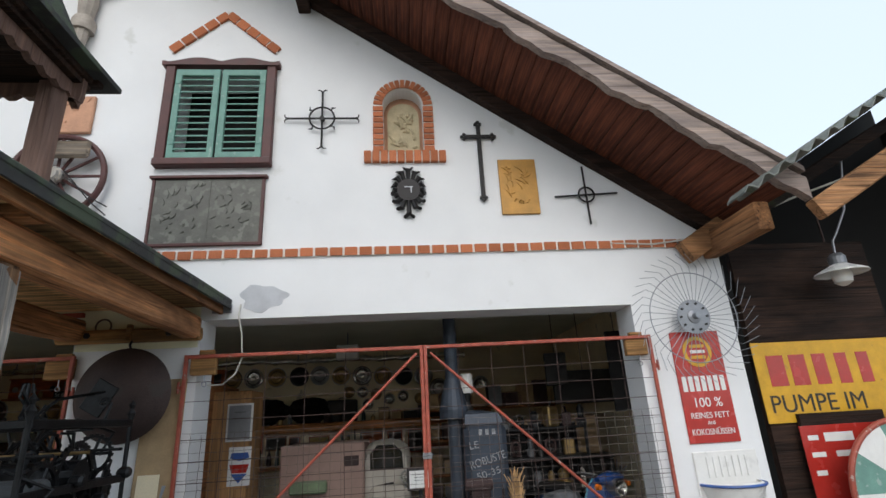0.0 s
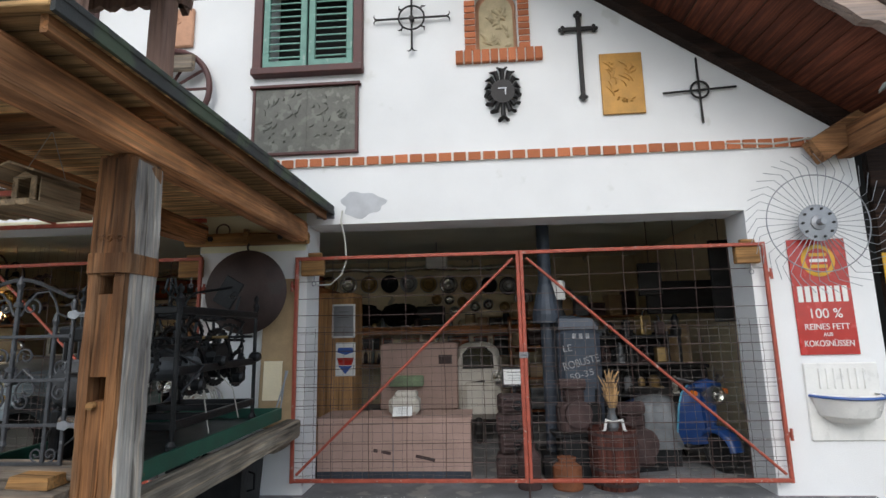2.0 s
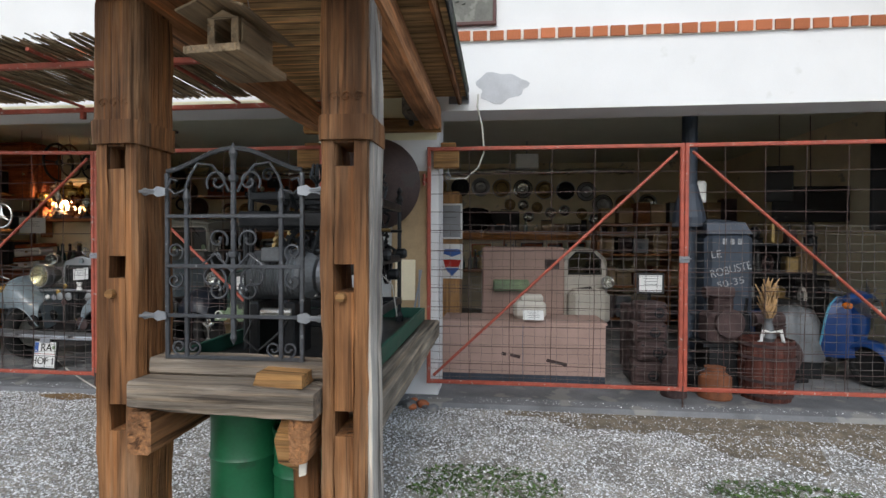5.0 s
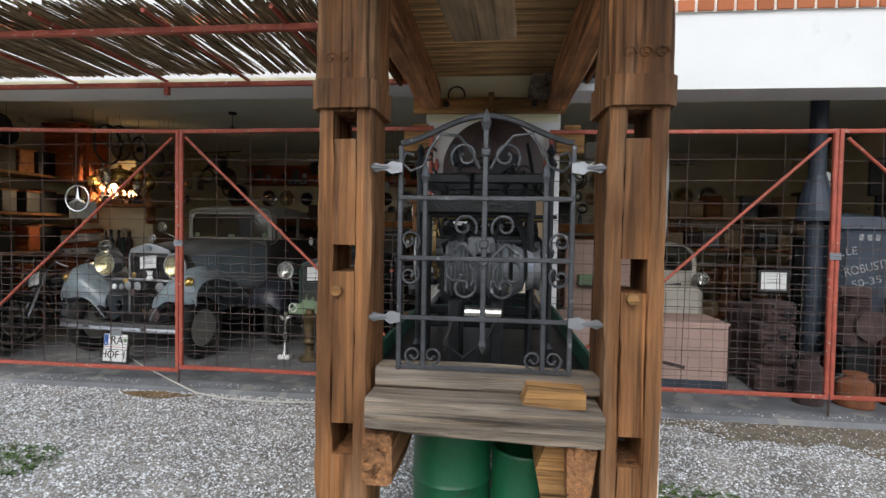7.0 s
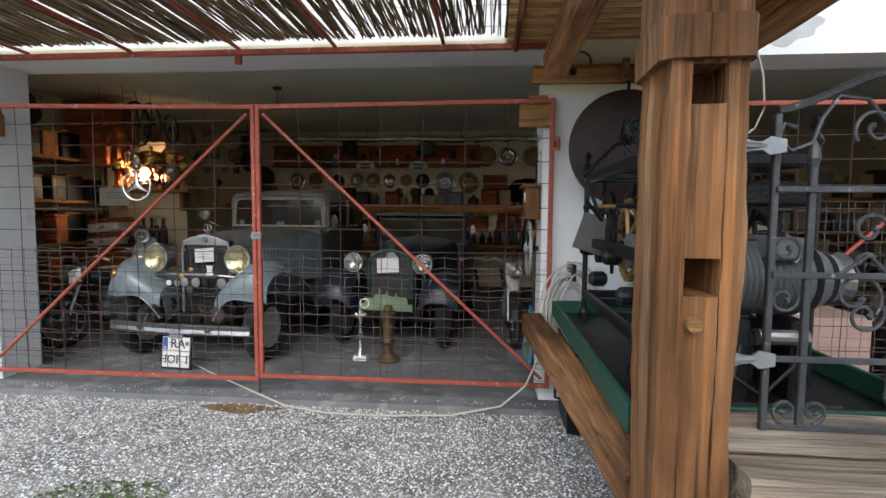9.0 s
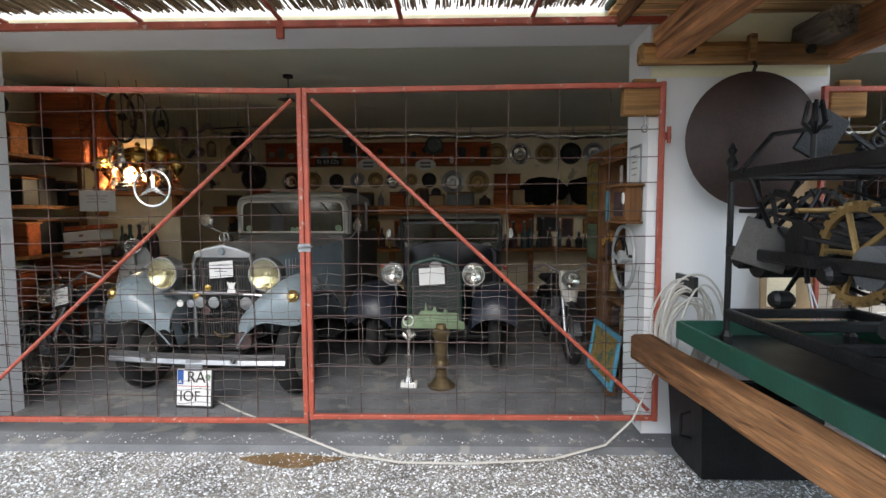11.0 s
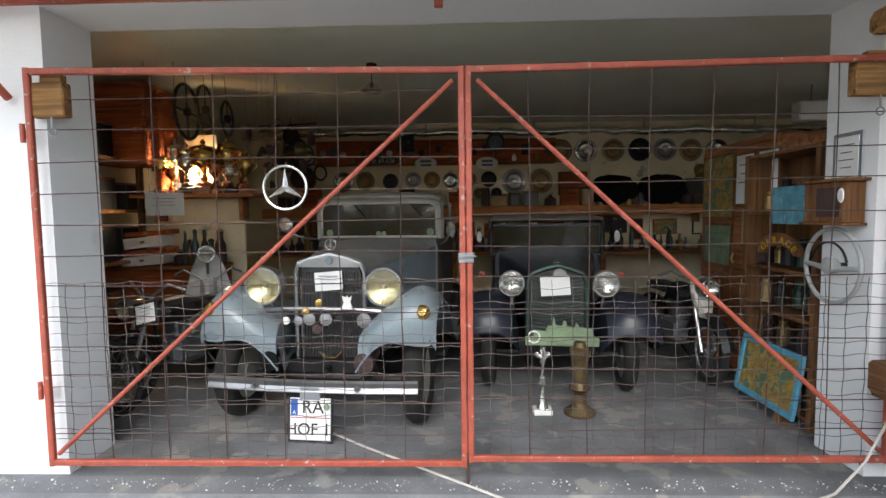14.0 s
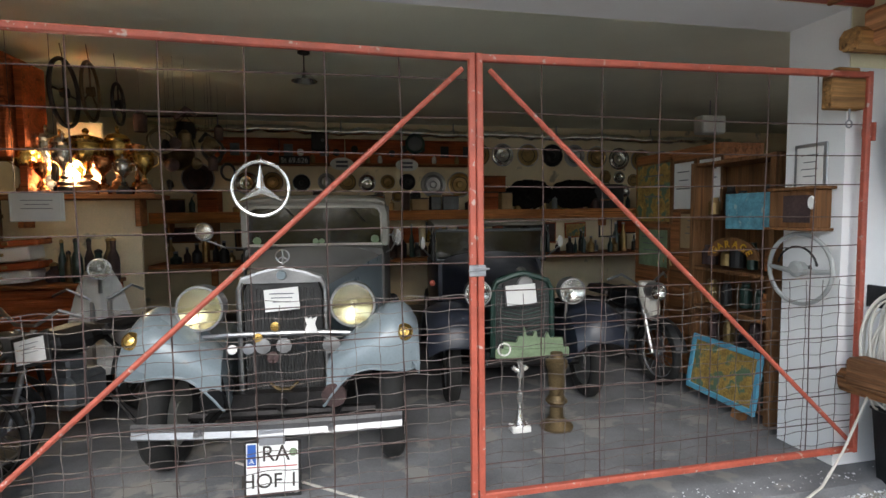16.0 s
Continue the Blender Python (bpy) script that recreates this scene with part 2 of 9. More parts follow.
def tube(bm, pts, r, seg=8, closed=False, caps=True, flat=1.0):
    """A round bar along a line of points; r a number or one a point."""
    pts = [Vector(p) for p in pts]
    n = len(pts)
    rs = r if isinstance(r, (list, tuple)) else [r] * n
    rings, up = [], None
    for i, p in enumerate(pts):
        a = pts[(i - 1) % n] if (closed or i) else p
        b = pts[(i + 1) % n] if (closed or i < n - 1) else p
        d = (b - a).normalized()
        if up is None:
            up = d.orthogonal().normalized()
        up = (up - d * up.dot(d))
        up = up.normalized() if up.length > 1e-6 else d.orthogonal().normalized()
        side = d.cross(up)
        rings.append([bm.verts.new(p + rs[i] * (math.cos(2 * math.pi * k / seg) * up * flat + math.sin(2 * math.pi * k / seg) * side)) for k in range(seg)])
    for i in range(n if closed else n - 1):
        q, w = rings[i], rings[(i + 1) % n]
        for k in range(seg):
            bm.faces.new((q[k], q[(k + 1) % seg], w[(k + 1) % seg], w[k]))
    if caps and not closed:
        bm.faces.new(rings[0][::-1])
        bm.faces.new(rings[-1])
    return bm


def lathe(bm, prof, m=None, seg=24, close=True):
    """Turns a profile of (radius, height) round the z axis, then poses it."""
    rings = []
    for r, z in prof:
        rings.append([bm.verts.new((r * math.cos(2 * math.pi * k / seg), r * math.sin(2 * math.pi * k / seg), z)) for k in range(seg)])
    for a, b in zip(rings, rings[1:]):
        for k in range(seg):
            bm.faces.new((a[k], a[(k + 1) % seg], b[(k + 1) % seg], b[k]))
    if close:
        bm.faces.new(rings[0][::-1])
        bm.faces.new(rings[-1])
    if m is not None:
        bmesh.ops.transform(bm, matrix=m, verts=[v for g in rings for v in g])
    return bm


def ring(bm, c, r, t, axis="y", seg=40, tseg=8, squash=1.0):
    """A torus round c; axis is its turning axis."""
    pts = []
    for k in range(seg):
        a = 2 * math.pi * k / seg
        u, v = r * math.cos(a), r * math.sin(a) * squash
        pts.append({"y": (c[0] + u, c[1], c[2] + v), "x": (c[0], c[1] + u, c[2] + v), "z": (c[0] + u, c[1] + v, c[2])}[axis])
    return tube(bm, pts, t, tseg, closed=True)


def beam(bm, p0, p1, w, h, jit=0.006, seg=10, ch=0.015, up=(0, 0, 1), seed=0):
    """A hewn timber from p0 to p1 of width w and height h, its arrises worn and its faces uneven."""
    p0, p1 = Vector(p0), Vector(p1)
    d = (p1 - p0).normalized()
    u = Vector(up)
    u = (u - d * u.dot(d)).normalized() if abs(u.dot(d)) < 0.99 else Vector((0, 1, 0))
    s = d.cross(u)
    a, b = w / 2, h / 2
    shape = [(-a + ch, -b), (a - ch, -b), (a, -b + ch), (a, b - ch), (a - ch, b), (-a + ch, b), (-a, b - ch), (-a, -b + ch)]
    rings = []
    for i in range(seg + 1):
        p = p0.lerp(p1, i / seg)
        q = []
        for k, (x, y) in enumerate(shape):
            nx = noise.noise(p * 2.3 + Vector((k * 3.1, seed, 0))) * jit
            ny = noise.noise(p * 2.3 + Vector((seed, k * 3.1, 7))) * jit
            nx += noise.noise(p * 11.0 + Vector((k * 5.3, seed, 3))) * jit * 0.4
            q.append(bm.verts.new(p + s * (x + nx) + u * (y + ny)))
        rings.append(q)
    for q, r in zip(rings, rings[1:]):
        for k in range(8):
            bm.faces.new((q[k], q[(k + 1) % 8], r[(k + 1) % 8], r[k]))
    bm.faces.new(rings[0][::-1])
    bm.faces.new(rings[-1])
    return bm


def prism(bm, outline, y0, y1):
    """Extrudes an outline of (x, z) from y0 to y1."""
    f = [bm.verts.new((x, y0, z)) for x, z in outline]
    k = [bm.verts.new((x, y1, z)) for x, z in outline]
    bm.faces.new(f)
    bm.faces.new(k[::-1])
    n = len(outline)
    for i in range(n):
        bm.faces.new((f[i], k[i], k[(i + 1) % n], f[(i + 1) % n]))
    return bm


def loft(bm, sections, closed=True, caps=False):
    """Skins rows of points of the same length."""
    rows = [[bm.verts.new(p) for p in s] for s in sections]
    n = len(rows[0])
    for a, b in zip(rows, rows[1:]):
        for k in range(n if closed else n - 1):
            bm.faces.new((a[k], a[(k + 1) % n], b[(k + 1) % n], b[k]))
    if caps:
        bm.faces.new(rows[0][::-1])
        bm.faces.new(rows[-1])
    return bm


def words(name, text, size, m, material, parent, depth=0.002, align="CENTER", width=None):
    """Raised lettering in the built-in font, turned into a mesh."""
    cu = bpy.data.curves.new(name, "FONT")
    cu.body, cu.size, cu.extrude, cu.align_x = text, size, depth, align
    ob = bpy.data.objects.new(name, cu)
    scene.collection.objects.link(ob)
    me = bpy.data.meshes.new_from_object(ob.evaluated_get(bpy.context.evaluated_depsgraph_get()))
    bpy.data.objects.remove(ob)
    if width:
        xs = [v.co.x for v in me.vertices]
        k = width / (max(xs) - min(xs))
        for v in me.vertices:
            v.co.x *= k
    me.materials.clear()
    me.materials.append(material)
    o = new(name, me)
    o.parent = parent
    o.matrix_basis = m
    return o


def scroll(bm, c, r0, turns, start, r, sx=1, plane_y=0.0, sz=1):
    """A flat iron scroll that winds in to its eye at c."""
    pts = []
    for i in range(26):
        k = i / 25
        a = start + turns * 2 * math.pi * k
        q = r0 * (1 - 0.8 * k)
        pts.append((c[0] + sx * q * math.cos(a), plane_y, c[1] + sz * q * math.sin(a)))
    return tube(bm, pts, [r] * 22 + [r * 1.2, r * 1.6, r * 1.9, r * 1.4], 6)


# ---- setting ----
FACE, BACKF, XC = 5.49, 5.91, -3.95
CZ = 3.36  # underside of the garage ceiling
LEFT, RIGHT = -11.51, 3.61


def gable(x):
    return 3.79 + 0.7 * (7.33 - abs(x - XC))


def facade():
    nx, nr, nz = -0.075, 0.245, 5.50
    holes = [(-8.42, -3.48, -1, 2.945), (-2.25, 2.43, -1, 2.87), (-2.83, -1.75, 4.76, 5.98), (-6.15, -5.07, 4.76, 5.98)]
    cuts = {LEFT, RIGHT, XC}
    for h in holes:
        cuts |= {h[0], h[1]}
    cuts |= {nx - nr * math.cos(math.pi * k / 16) for k in range(17)}
    cuts = sorted(cuts)
    arch = lambda x: nz + math.sqrt(max(0.0, nr * nr - (x - nx) ** 2))
    bm = B()
    for a, b in zip(cuts, cuts[1:]):
        mid = (a + b) / 2
        cur = lambda x: -0.3
        for h in sorted([h for h in holes if h[0] < mid < h[1]], key=lambda h: h[2]):
            if h[2] > -0.5:
                prism(bm, [(a, cur(a)), (b, cur(b)), (b, h[2]), (a, h[2])], FACE, BACKF)
            cur = lambda x, z=h[3]: z
        if abs(mid - nx) < nr:
            prism(bm, [(a, cur(a)), (b, cur(b)), (b, 4.84), (a, 4.84)], FACE, BACKF)
            cur = arch
        prism(bm, [(a, cur(a)), (b, cur(b)), (b, gable(b)), (a, gable(a))], FACE, BACKF)
    bmesh.ops.remove_doubles(bm, verts=bm.verts, dist=1e-5)
    ob = part("wall_front", bm, PLASTER, None)
    tagged(ob, "white rough-plastered gable wall with two wide garage openings", "wall", kind="structure")
    return ob


wall_front = facade()

bm = B()
bmesh.ops.create_grid(bm, x_segments=1, y_segments=1, size=600)
ground = part("ground", bm, GRAVELBED, None)
tagged(ground, "pale grey crushed gravel yard with a few weeds", "gravel", kind="structure")
bm = B()
prism_pts = [(5.18, -0.05), (5.30, 0.035), (5.47, 0.05), (12.3, 0.05), (12.3, -0.3), (5.18, -0.3)]
f0 = [bm.verts.new((-11.0, y, z)) for y, z in prism_pts]
f1 = [bm.verts.new((3.31, y, z)) for y, z in prism_pts]
bm.faces.new(f0), bm.faces.new(f1[::-1])
for i in range(6):
    bm.faces.new((f0[i], f1[i], f1[(i + 1) % 6], f0[(i + 1) % 6]))
tagged(part("floor", bm, CONCRETE, None), "worn grey concrete garage floor with a sloped front edge", "floor", kind="structure")
for nm, c, s in (("wall_back", (-3.8, 12.225, 1.6), (15.4, 0.25, 3.8)), ("wall_left", (-10.6, 9.005, 1.6), (0.25, 6.19, 3.8)), ("wall_right", (3.46, 9.005, 1.6), (0.3, 6.19, 3.8))):
    tagged(part(nm, box(B(), c, s), INNER, None), "cream-painted garage wall", "wall", kind="structure")
tagged(part("ceiling", box(B(), (-3.8, 9.005, CZ + 0.1), (14.2, 6.18, 0.2)), CEIL, None), "flat greenish grey painted garage ceiling", "ceiling", kind="structure")

# near-black boxes that stand in for the unlit rooms behind the shuttered windows
for i, x in enumerate((-2.29, -5.61)):
    tagged(part("window_%d" % (i + 3), box(B(), (x, 6.2, 5.37), (1.3, 0.5, 1.5)), BLACKVOID, None), "near-black box for the unlit attic room behind the louvred shutters", "window", kind="structure")

# main roof: boards under the overhang, rafter on the wall, barge board, covering
roof = thing("roof", pose(0, 0, 0), "dark brown boarded gable roof overhang with pale weathered barge board", "roof", kind="structure")
OUT = 4.28
SL = math.atan(0.7)
for sgn in (1, -1):
    e = XC + sgn * 7.75
    zt = lambda x: gable(x)
    bm = B()
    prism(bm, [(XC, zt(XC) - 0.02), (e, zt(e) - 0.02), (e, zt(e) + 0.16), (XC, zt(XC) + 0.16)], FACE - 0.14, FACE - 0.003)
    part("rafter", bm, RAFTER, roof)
    bm = B()
    prism(bm, [(XC, zt(XC) + 0.20), (e, zt(e) + 0.20), (e, zt(e) + 0.36), (XC, zt(XC) + 0.36)], OUT + 0.05, 12.6)
    part("covering", bm, TAR, roof)
    bm = B()
    pts_low, pts_up = [], []
    for k in range(61):
        x = XC + sgn * 7.78 * k / 60
        wob = 0.03 * math.sin(k * 1.05) + 0.02 * math.sin(k * 2.7)
        pts_low.append((x, zt(x) + 0.13 + wob))
        pts_up.append((x, zt(x) + 0.33 + 0.01 * math.sin(k * 1.9)))
    for k in range(60):
        prism(bm, [pts_low[k], pts_low[k + 1], pts_up[k + 1], pts_up[k]], OUT - 0.05, OUT + 0.045)
    bmesh.ops.remove_doubles(bm, verts=bm.verts, dist=1e-5)
    part("barge_board", bm, BARGE, roof, "pale weathered wavy barge board")
    bm = B()
    prism(bm, [(XC, zt(XC) + 0.365), (e, zt(e) + 0.365), (e, zt(e) + 0.42), (XC, zt(XC) + 0.42)], OUT - 0.09, 4.9)
    part("verge", bm, BARGE, roof)
bmb = B()
box(bmb, (0, 0, 0), (0.175, FACE - OUT - 0.05, 0.03), bev=0.005)
bmesh.ops.recalc_face_normals(bmb, faces=bmb.faces)
board_mesh = bpy.data.meshes.new("soffit_board")
bmb.to_mesh(board_mesh)
bmb.free()
board_mesh.materials.append(SOFFIT)
for sgn in (1, -1):
    n = int(7.75 / math.cos(SL) / 0.18)
    for k in range(n):
        d = (k + 0.5) * 0.18
        x = XC + sgn * d * math.cos(SL)
        o = new("soffit_board", board_mesh)
        o.parent = roof
        o.matrix_basis = pose(x, (FACE + OUT) / 2, gable(x) + 0.18 + random.uniform(-0.003, 0.003), 0, math.degrees(SL) * sgn, 0)
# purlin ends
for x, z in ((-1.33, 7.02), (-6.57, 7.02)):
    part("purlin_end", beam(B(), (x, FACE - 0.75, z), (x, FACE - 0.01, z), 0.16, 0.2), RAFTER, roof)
part("eave_beam", beam(B(), (3.50, 4.5, 3.53), (3.50, FACE - 0.02, 3.53), 0.17, 0.30, up=(0, 0, 1)), WOODY, roof)
part("eave_strut", beam(B(), (3.12, FACE - 0.14, 3.42), (4.05, FACE - 0.14, 3.98), 0.16, 0.26), WOODX, roof)

# brick pieces on the facade
bmb = B()
box(bmb, (0, 0, 0), (1, 1, 1), bev=0.04)
bmesh.ops.recalc_face_normals(bmb, faces=bmb.faces)
brick_mesh = bpy.data.meshes.new("brick")
bmb.to_mesh(brick_mesh)
bmb.free()
brick_mesh.materials.append(BRICK)


def brick(parent, x, z, w, h, ry=0.0, y=FACE, proud=0.035):
    o = new("brick", brick_mesh)
    o.parent = parent
    o.matrix_basis = pose(x, y - proud / 2 + 0.01, z, 0, ry, 0) @ Matrix.Diagonal((w * random.uniform(0.97, 1.01), proud + 0.02, h * random.uniform(0.96, 1.02), 1))


course = part("brick_course", box(B(), (-3.95, FACE - 0.004, 3.585), (14.9, 0.03, 0.10)), MORTAR, None)
tagged(course, "string course of red bricks with wide white joints", "brick course", kind="structure")
x = -11.3
while x < 3.38:
    brick(course, x, 3.585 + random.uniform(-0.004, 0.004), 0.138, 0.095)
    x += 0.163
ped = thing("brick_pediment", pose(0, 0, 0), "pointed red brick pediment above the shuttered window", "pediment", kind="structure")
for dx in (0.0, -3.32):
    for s in (-1, 1):
        for k in range(5):
            d = (k + 0.5) / 5
            brick(ped, -2.29 + dx + s * (0.66 * d), 6.88 - 0.58 * d, 0.155, 0.11, ry=s * 41.3)
        part("mortar", prism(B(), [(-2.29 + dx, 6.93), (-2.29 + dx + s * 0.66, 6.35), (-2.29 + dx + s * 0.64, 6.26), (-2.29 + dx, 6.83)], FACE - 0.022, FACE - 0.002), MORTAR, ped)

niche = thing("niche", pose(0, 0, 0), "round-arched wall niche framed in red bricks with white joints", "niche", kind="structure")
NX, NZ = -0.075, 5.50
for k in range(15):
    a = math.pi * (k + 0.5) / 15
    brick(niche, NX + 0.31 * math.cos(a), NZ + 0.31 * math.sin(a), 0.115, 0.055, ry=-math.degrees(a))
for s in (-1, 1):
    for k in range(8):
        brick(niche, NX + s * 0.31, 4.885 + 0.08 * k, 0.125, 0.064)
for k in range(10):
    brick(niche, -0.515 + 0.1 * k, 4.77, 0.085, 0.15, proud=0.055)
bm = B()
pa = [(NX + 0.37 * math.cos(math.pi * k / 20), NZ + 0.37 * math.sin(math.pi * k / 20)) for k in range(21)]
pi_ = [(NX + 0.25 * math.cos(math.pi * k / 20), NZ + 0.25 * math.sin(math.pi * k / 20)) for k in range(21)]
for k in range(20):
    prism(bm, [pa[k], pa[k + 1], pi_[k + 1], pi_[k]], FACE - 0.02, FACE + 0.02)
for s in (-1, 1):
    box(bm, (NX + s * 0.31, FACE, 5.17), (0.12, 0.04, 0.66))
box(bm, (-0.065, FACE, 4.77), (0.98, 0.05, 0.14))
part("mortar", bm, MORTAR, niche)
part("niche_lining", box(B(), (NX, FACE + 0.30, 5.3), (0.6, 0.2, 1.1)), TERRACOTTA, niche, "orange-brown plastered niche back")


# ---- gates ----
def gate(name, x0, x1, hinge, label, ztop=(2.5, 2.5), zbot=0.2, crimp=0.006, pitch=0.122, fine_top=1.31):
    """A red steel gate leaf with wire mesh; hinge is -1 when it hangs on its low-x side."""
    y = 5.41
    g = thing(name, pose(0, 0, 0), label, "gate", "wire mesh garage gates")
    za, zb = ztop
    t = 0.02
    for nm, p, q in (("top_rail", (x0, y, za), (x1, y, zb)), ("bottom_rail", (x0, y, zbot), (x1, y, zbot)), ("stile", (x0, y, zbot - t), (x0, y, za + t)), ("stile", (x1, y, zbot - t), (x1, y, zb + t))):
        bm = B()
        beam(bm, p, q, 0.036, 0.036, 0.002, 12, 0.006, up=(0, 1, 0) if nm == "stile" else (0, 0, 1), seed=x0)
        part(nm, bm, REDSTEEL, g)
    xi, xo = (x1 - 0.05, x0 + 0.05) if hinge < 0 else (x0 + 0.05, x1 - 0.05)
    part("brace", tube(B(), [(xi, y - 0.012, (zb if hinge < 0 else za) - 0.06), (xo, y - 0.012, zbot + 0.06)], 0.014, 8), REDSTEEL, g)
    bm = B()
    n = round((x1 - x0) / 0.37)
    for k in range(1, n):
        x = x0 + (x1 - x0) * k / n
        tube(bm, [(x + 0.006 * math.sin(z * 4 + k), y + 0.016, z) for z in np.linspace(zbot - 0.03, min(za, zb) + 0.02, 12)], 0.0034, 5)
    z = zbot + 0.17
    while z < 2.4:
        ph = random.uniform(0, 6)
        tube(bm, [(x, y + 0.02, z + 0.008 * math.sin(x * 1.7 + ph)) for x in np.linspace(x0, x1, 12)], 0.0034, 5)
        z += 0.186
    part("wire_mesh", bm, WIRE, g, "coarse rusty wire mesh")
    bm = B()
    n = round((x1 - x0) / pitch)
    for k in range(1, n):
        x = x0 + (x1 - x0) * k / n
        tube(bm, [(x + 0.004 * math.sin(z * 30 + k), y + 0.028, z) for z in np.linspace(zbot - 0.05, fine_top - 0.03, 24)], 0.0022, 4, caps=False)
    z = zbot + 0.04
    while z < fine_top:
        ph = random.uniform(0, 6)
        tube(bm, [(x, y + 0.03, z + crimp * math.sin(x * 26) + 0.01 * math.sin(x * 2 + ph)) for x in np.linspace(x0, x1, 90)], 0.0022, 4, caps=False)
        z += 0.083
    part("crimped_mesh", bm, FINEWIRE, g, "fine crimped wire mesh")
    hx = x0 if hinge < 0 else x1
    for z in (0.62, 2.18):
        bm = B()
        box(bm, (hx + 0.035 * hinge, y + 0.02, z), (0.07, 0.03, 0.05), bev=0.005)
        tube(bm, [(hx + 0.05 * hinge, y, z - 0.05), (hx + 0.05 * hinge, y, z + 0.06)], 0.014, 8)
        part("hinge", bm, REDSTEEL, g)
    lx = x1 if hinge < 0 else x0
    bm = B()
    box(bm, (lx, y - 0.02, 1.42), (0.05, 0.012, 0.06), bev=0.003)
    tube(bm, [(lx - 0.03, y - 0.03, 1.42), (lx + 0.04, y - 0.03, 1.43)], 0.006, 6)
    part("latch", bm, ZINC, g)
    return g


gate("gate", -8.455, -5.905, -1, "red-painted steel gate leaf with wire mesh, closed before the old cars", (2.54, 2.5), 0.17)
gate("gate", -5.865, -3.42, 1, "red-painted steel gate leaf with wire mesh, closed before the old cars", (2.5, 2.52), 0.2)
gate("gate", -2.335, 0.035, -1, "red-painted steel gate leaf with wire mesh, closed before the workshop", (2.48, 2.48), 0.21, 0.002, 0.102, 1.76)
gate("gate", 0.075, 2.53, 1, "pale red steel gate leaf with wire mesh, closed before the workshop", (2.48, 2.49), 0.21, 0.002, 0.102, 1.76)
for x in (-5.885, 0.055):
    solid("gate_stop", tube(B(), [(x, 5.40, -0.02), (x, 5.40, 0.24)], 0.009, 8), WIRE, pose(0, 0, 0), "thin steel drop bolt between the gate leaves", "bolt")
for x, z, w in ((-8.36, 2.38, 0.22), (-3.55, 2.42, 0.26), (-2.17, 2.40, 0.25), (2.38, 2.40, 0.24)):
    t = thing("wooden_block", pose(x, 0, z), "orange-brown wooden block clamped on the gate corner", "block", "wooden gate blocks")
    bm = B()
    box(bm, (0, 5.45, 0), (w, 0.075, 0.2), bev=0.008)
    part("block", bm, OAKX, t)
    part("block_cap", box(B(), (0.02, 5.46, 0.125), (w * 0.6, 0.05, 0.05), bev=0.005), OAKX, t)
    part("eye_bolt", ring(tube(B(), [(0.02, 5.43, -0.17), (0.02, 5.43, -0.1)], 0.006, 6), (0.02, 5.43, -0.19), 0.022, 0.005, "y", 14, 5), ZINC, t)


# ---- facade things ----
def shutters(x0, label):
    w = thing("window_shutters", pose(x0, FACE, 5.37), label, "shutters", "attic window shutters")
    for s in (-1, 1):
        part("frame_post", box(B(), (s * 0.60, -0.03, 0.02), (0.11, 0.1, 1.42), bev=0.008), BROWNPAINT, w)
    part("frame_sill", box(B(), (0, -0.045, -0.67), (1.32, 0.13, 0.09), bev=0.01), BROWNPAINT, w)
    bm = B()
    o = [(-0.70, 0.66), (-0.70, 0.72)]
    for k in range(41):
        x = -0.70 + 1.4 * k / 40
        o.append((x, 0.73 + 0.035 * math.cos((abs(x) - 0.28) * 7.5) * (1 if abs(x) < 0.66 else 0.4)))
    o += [(0.70, 0.72), (0.70, 0.66)]
    prism(bm, o, -0.1, 0.0)
    part("frame_head", bm, BROWNPAINT, w, "carved brown head board")
    for s in (-1, 1):
        leaf = part("shutter", B(), GREENP, w, "faded green louvred shutter leaf")
        bm = B()
        cx = s * 0.275
        for dx in (-0.225, 0.225):
            box(bm, (cx + dx, -0.04, 0), (0.075, 0.045, 1.24), bev=0.006)
        for dz in (-0.575, 0.575):
            box(bm, (cx, -0.04, dz), (0.45, 0.043, 0.09), bev=0.006)
        bm.to_mesh(leaf.data)
        bm.free()
        sl = B()
        box(sl, (0, 0, 0), (0.385, 0.010, 0.036), rx=-38, bev=0.003)
        me = bpy.data.meshes.new("louvre")
        sl.to_mesh(me)
        sl.free()
        me.materials.append(GREENP)
        for k in range(12):
            o = new("louvre", me)
            o.parent = leaf
            o.matrix_basis = pose(cx, -0.04, -0.48 + 0.0873 * k)
        for dz in (-0.42, 0.42):
            part("strap_hinge", box(B(), (s * 0.5, -0.066, dz), (0.06, 0.008, 0.03), bev=0.002), GREENP, leaf)
    return w


shutters(-2.29, "closed faded green louvred shutters in a dark brown frame")
shutters(-5.61, "closed faded green shutters half hidden by the turret")


def relief(bm, figs, y, depth, seed):
    """Low relief: rounded lumps and strokes over a plate."""
    rnd = random.Random(seed)
    for (x, z, w, h) in figs:
        for k in range(9):
            px, pz = x + rnd.uniform(-w, w) * 0.5, z + rnd.uniform(-h, h) * 0.5
            a = rnd.uniform(-1.2, 1.2)
            l = rnd.uniform(0.25, 0.6) * h * 0.6
            pts = [(px + math.sin(a) * l * t + 0.02 * math.sin(3 * t), y - depth * (1 - (2 * t - 1) ** 2) * 0.5, pz + math.cos(a) * l * t) for t in np.linspace(0, 1, 5)]
            tube(bm, pts, [depth * 0.5, depth * 0.9, depth, depth * 0.8, depth * 0.4], 6)
    return bm


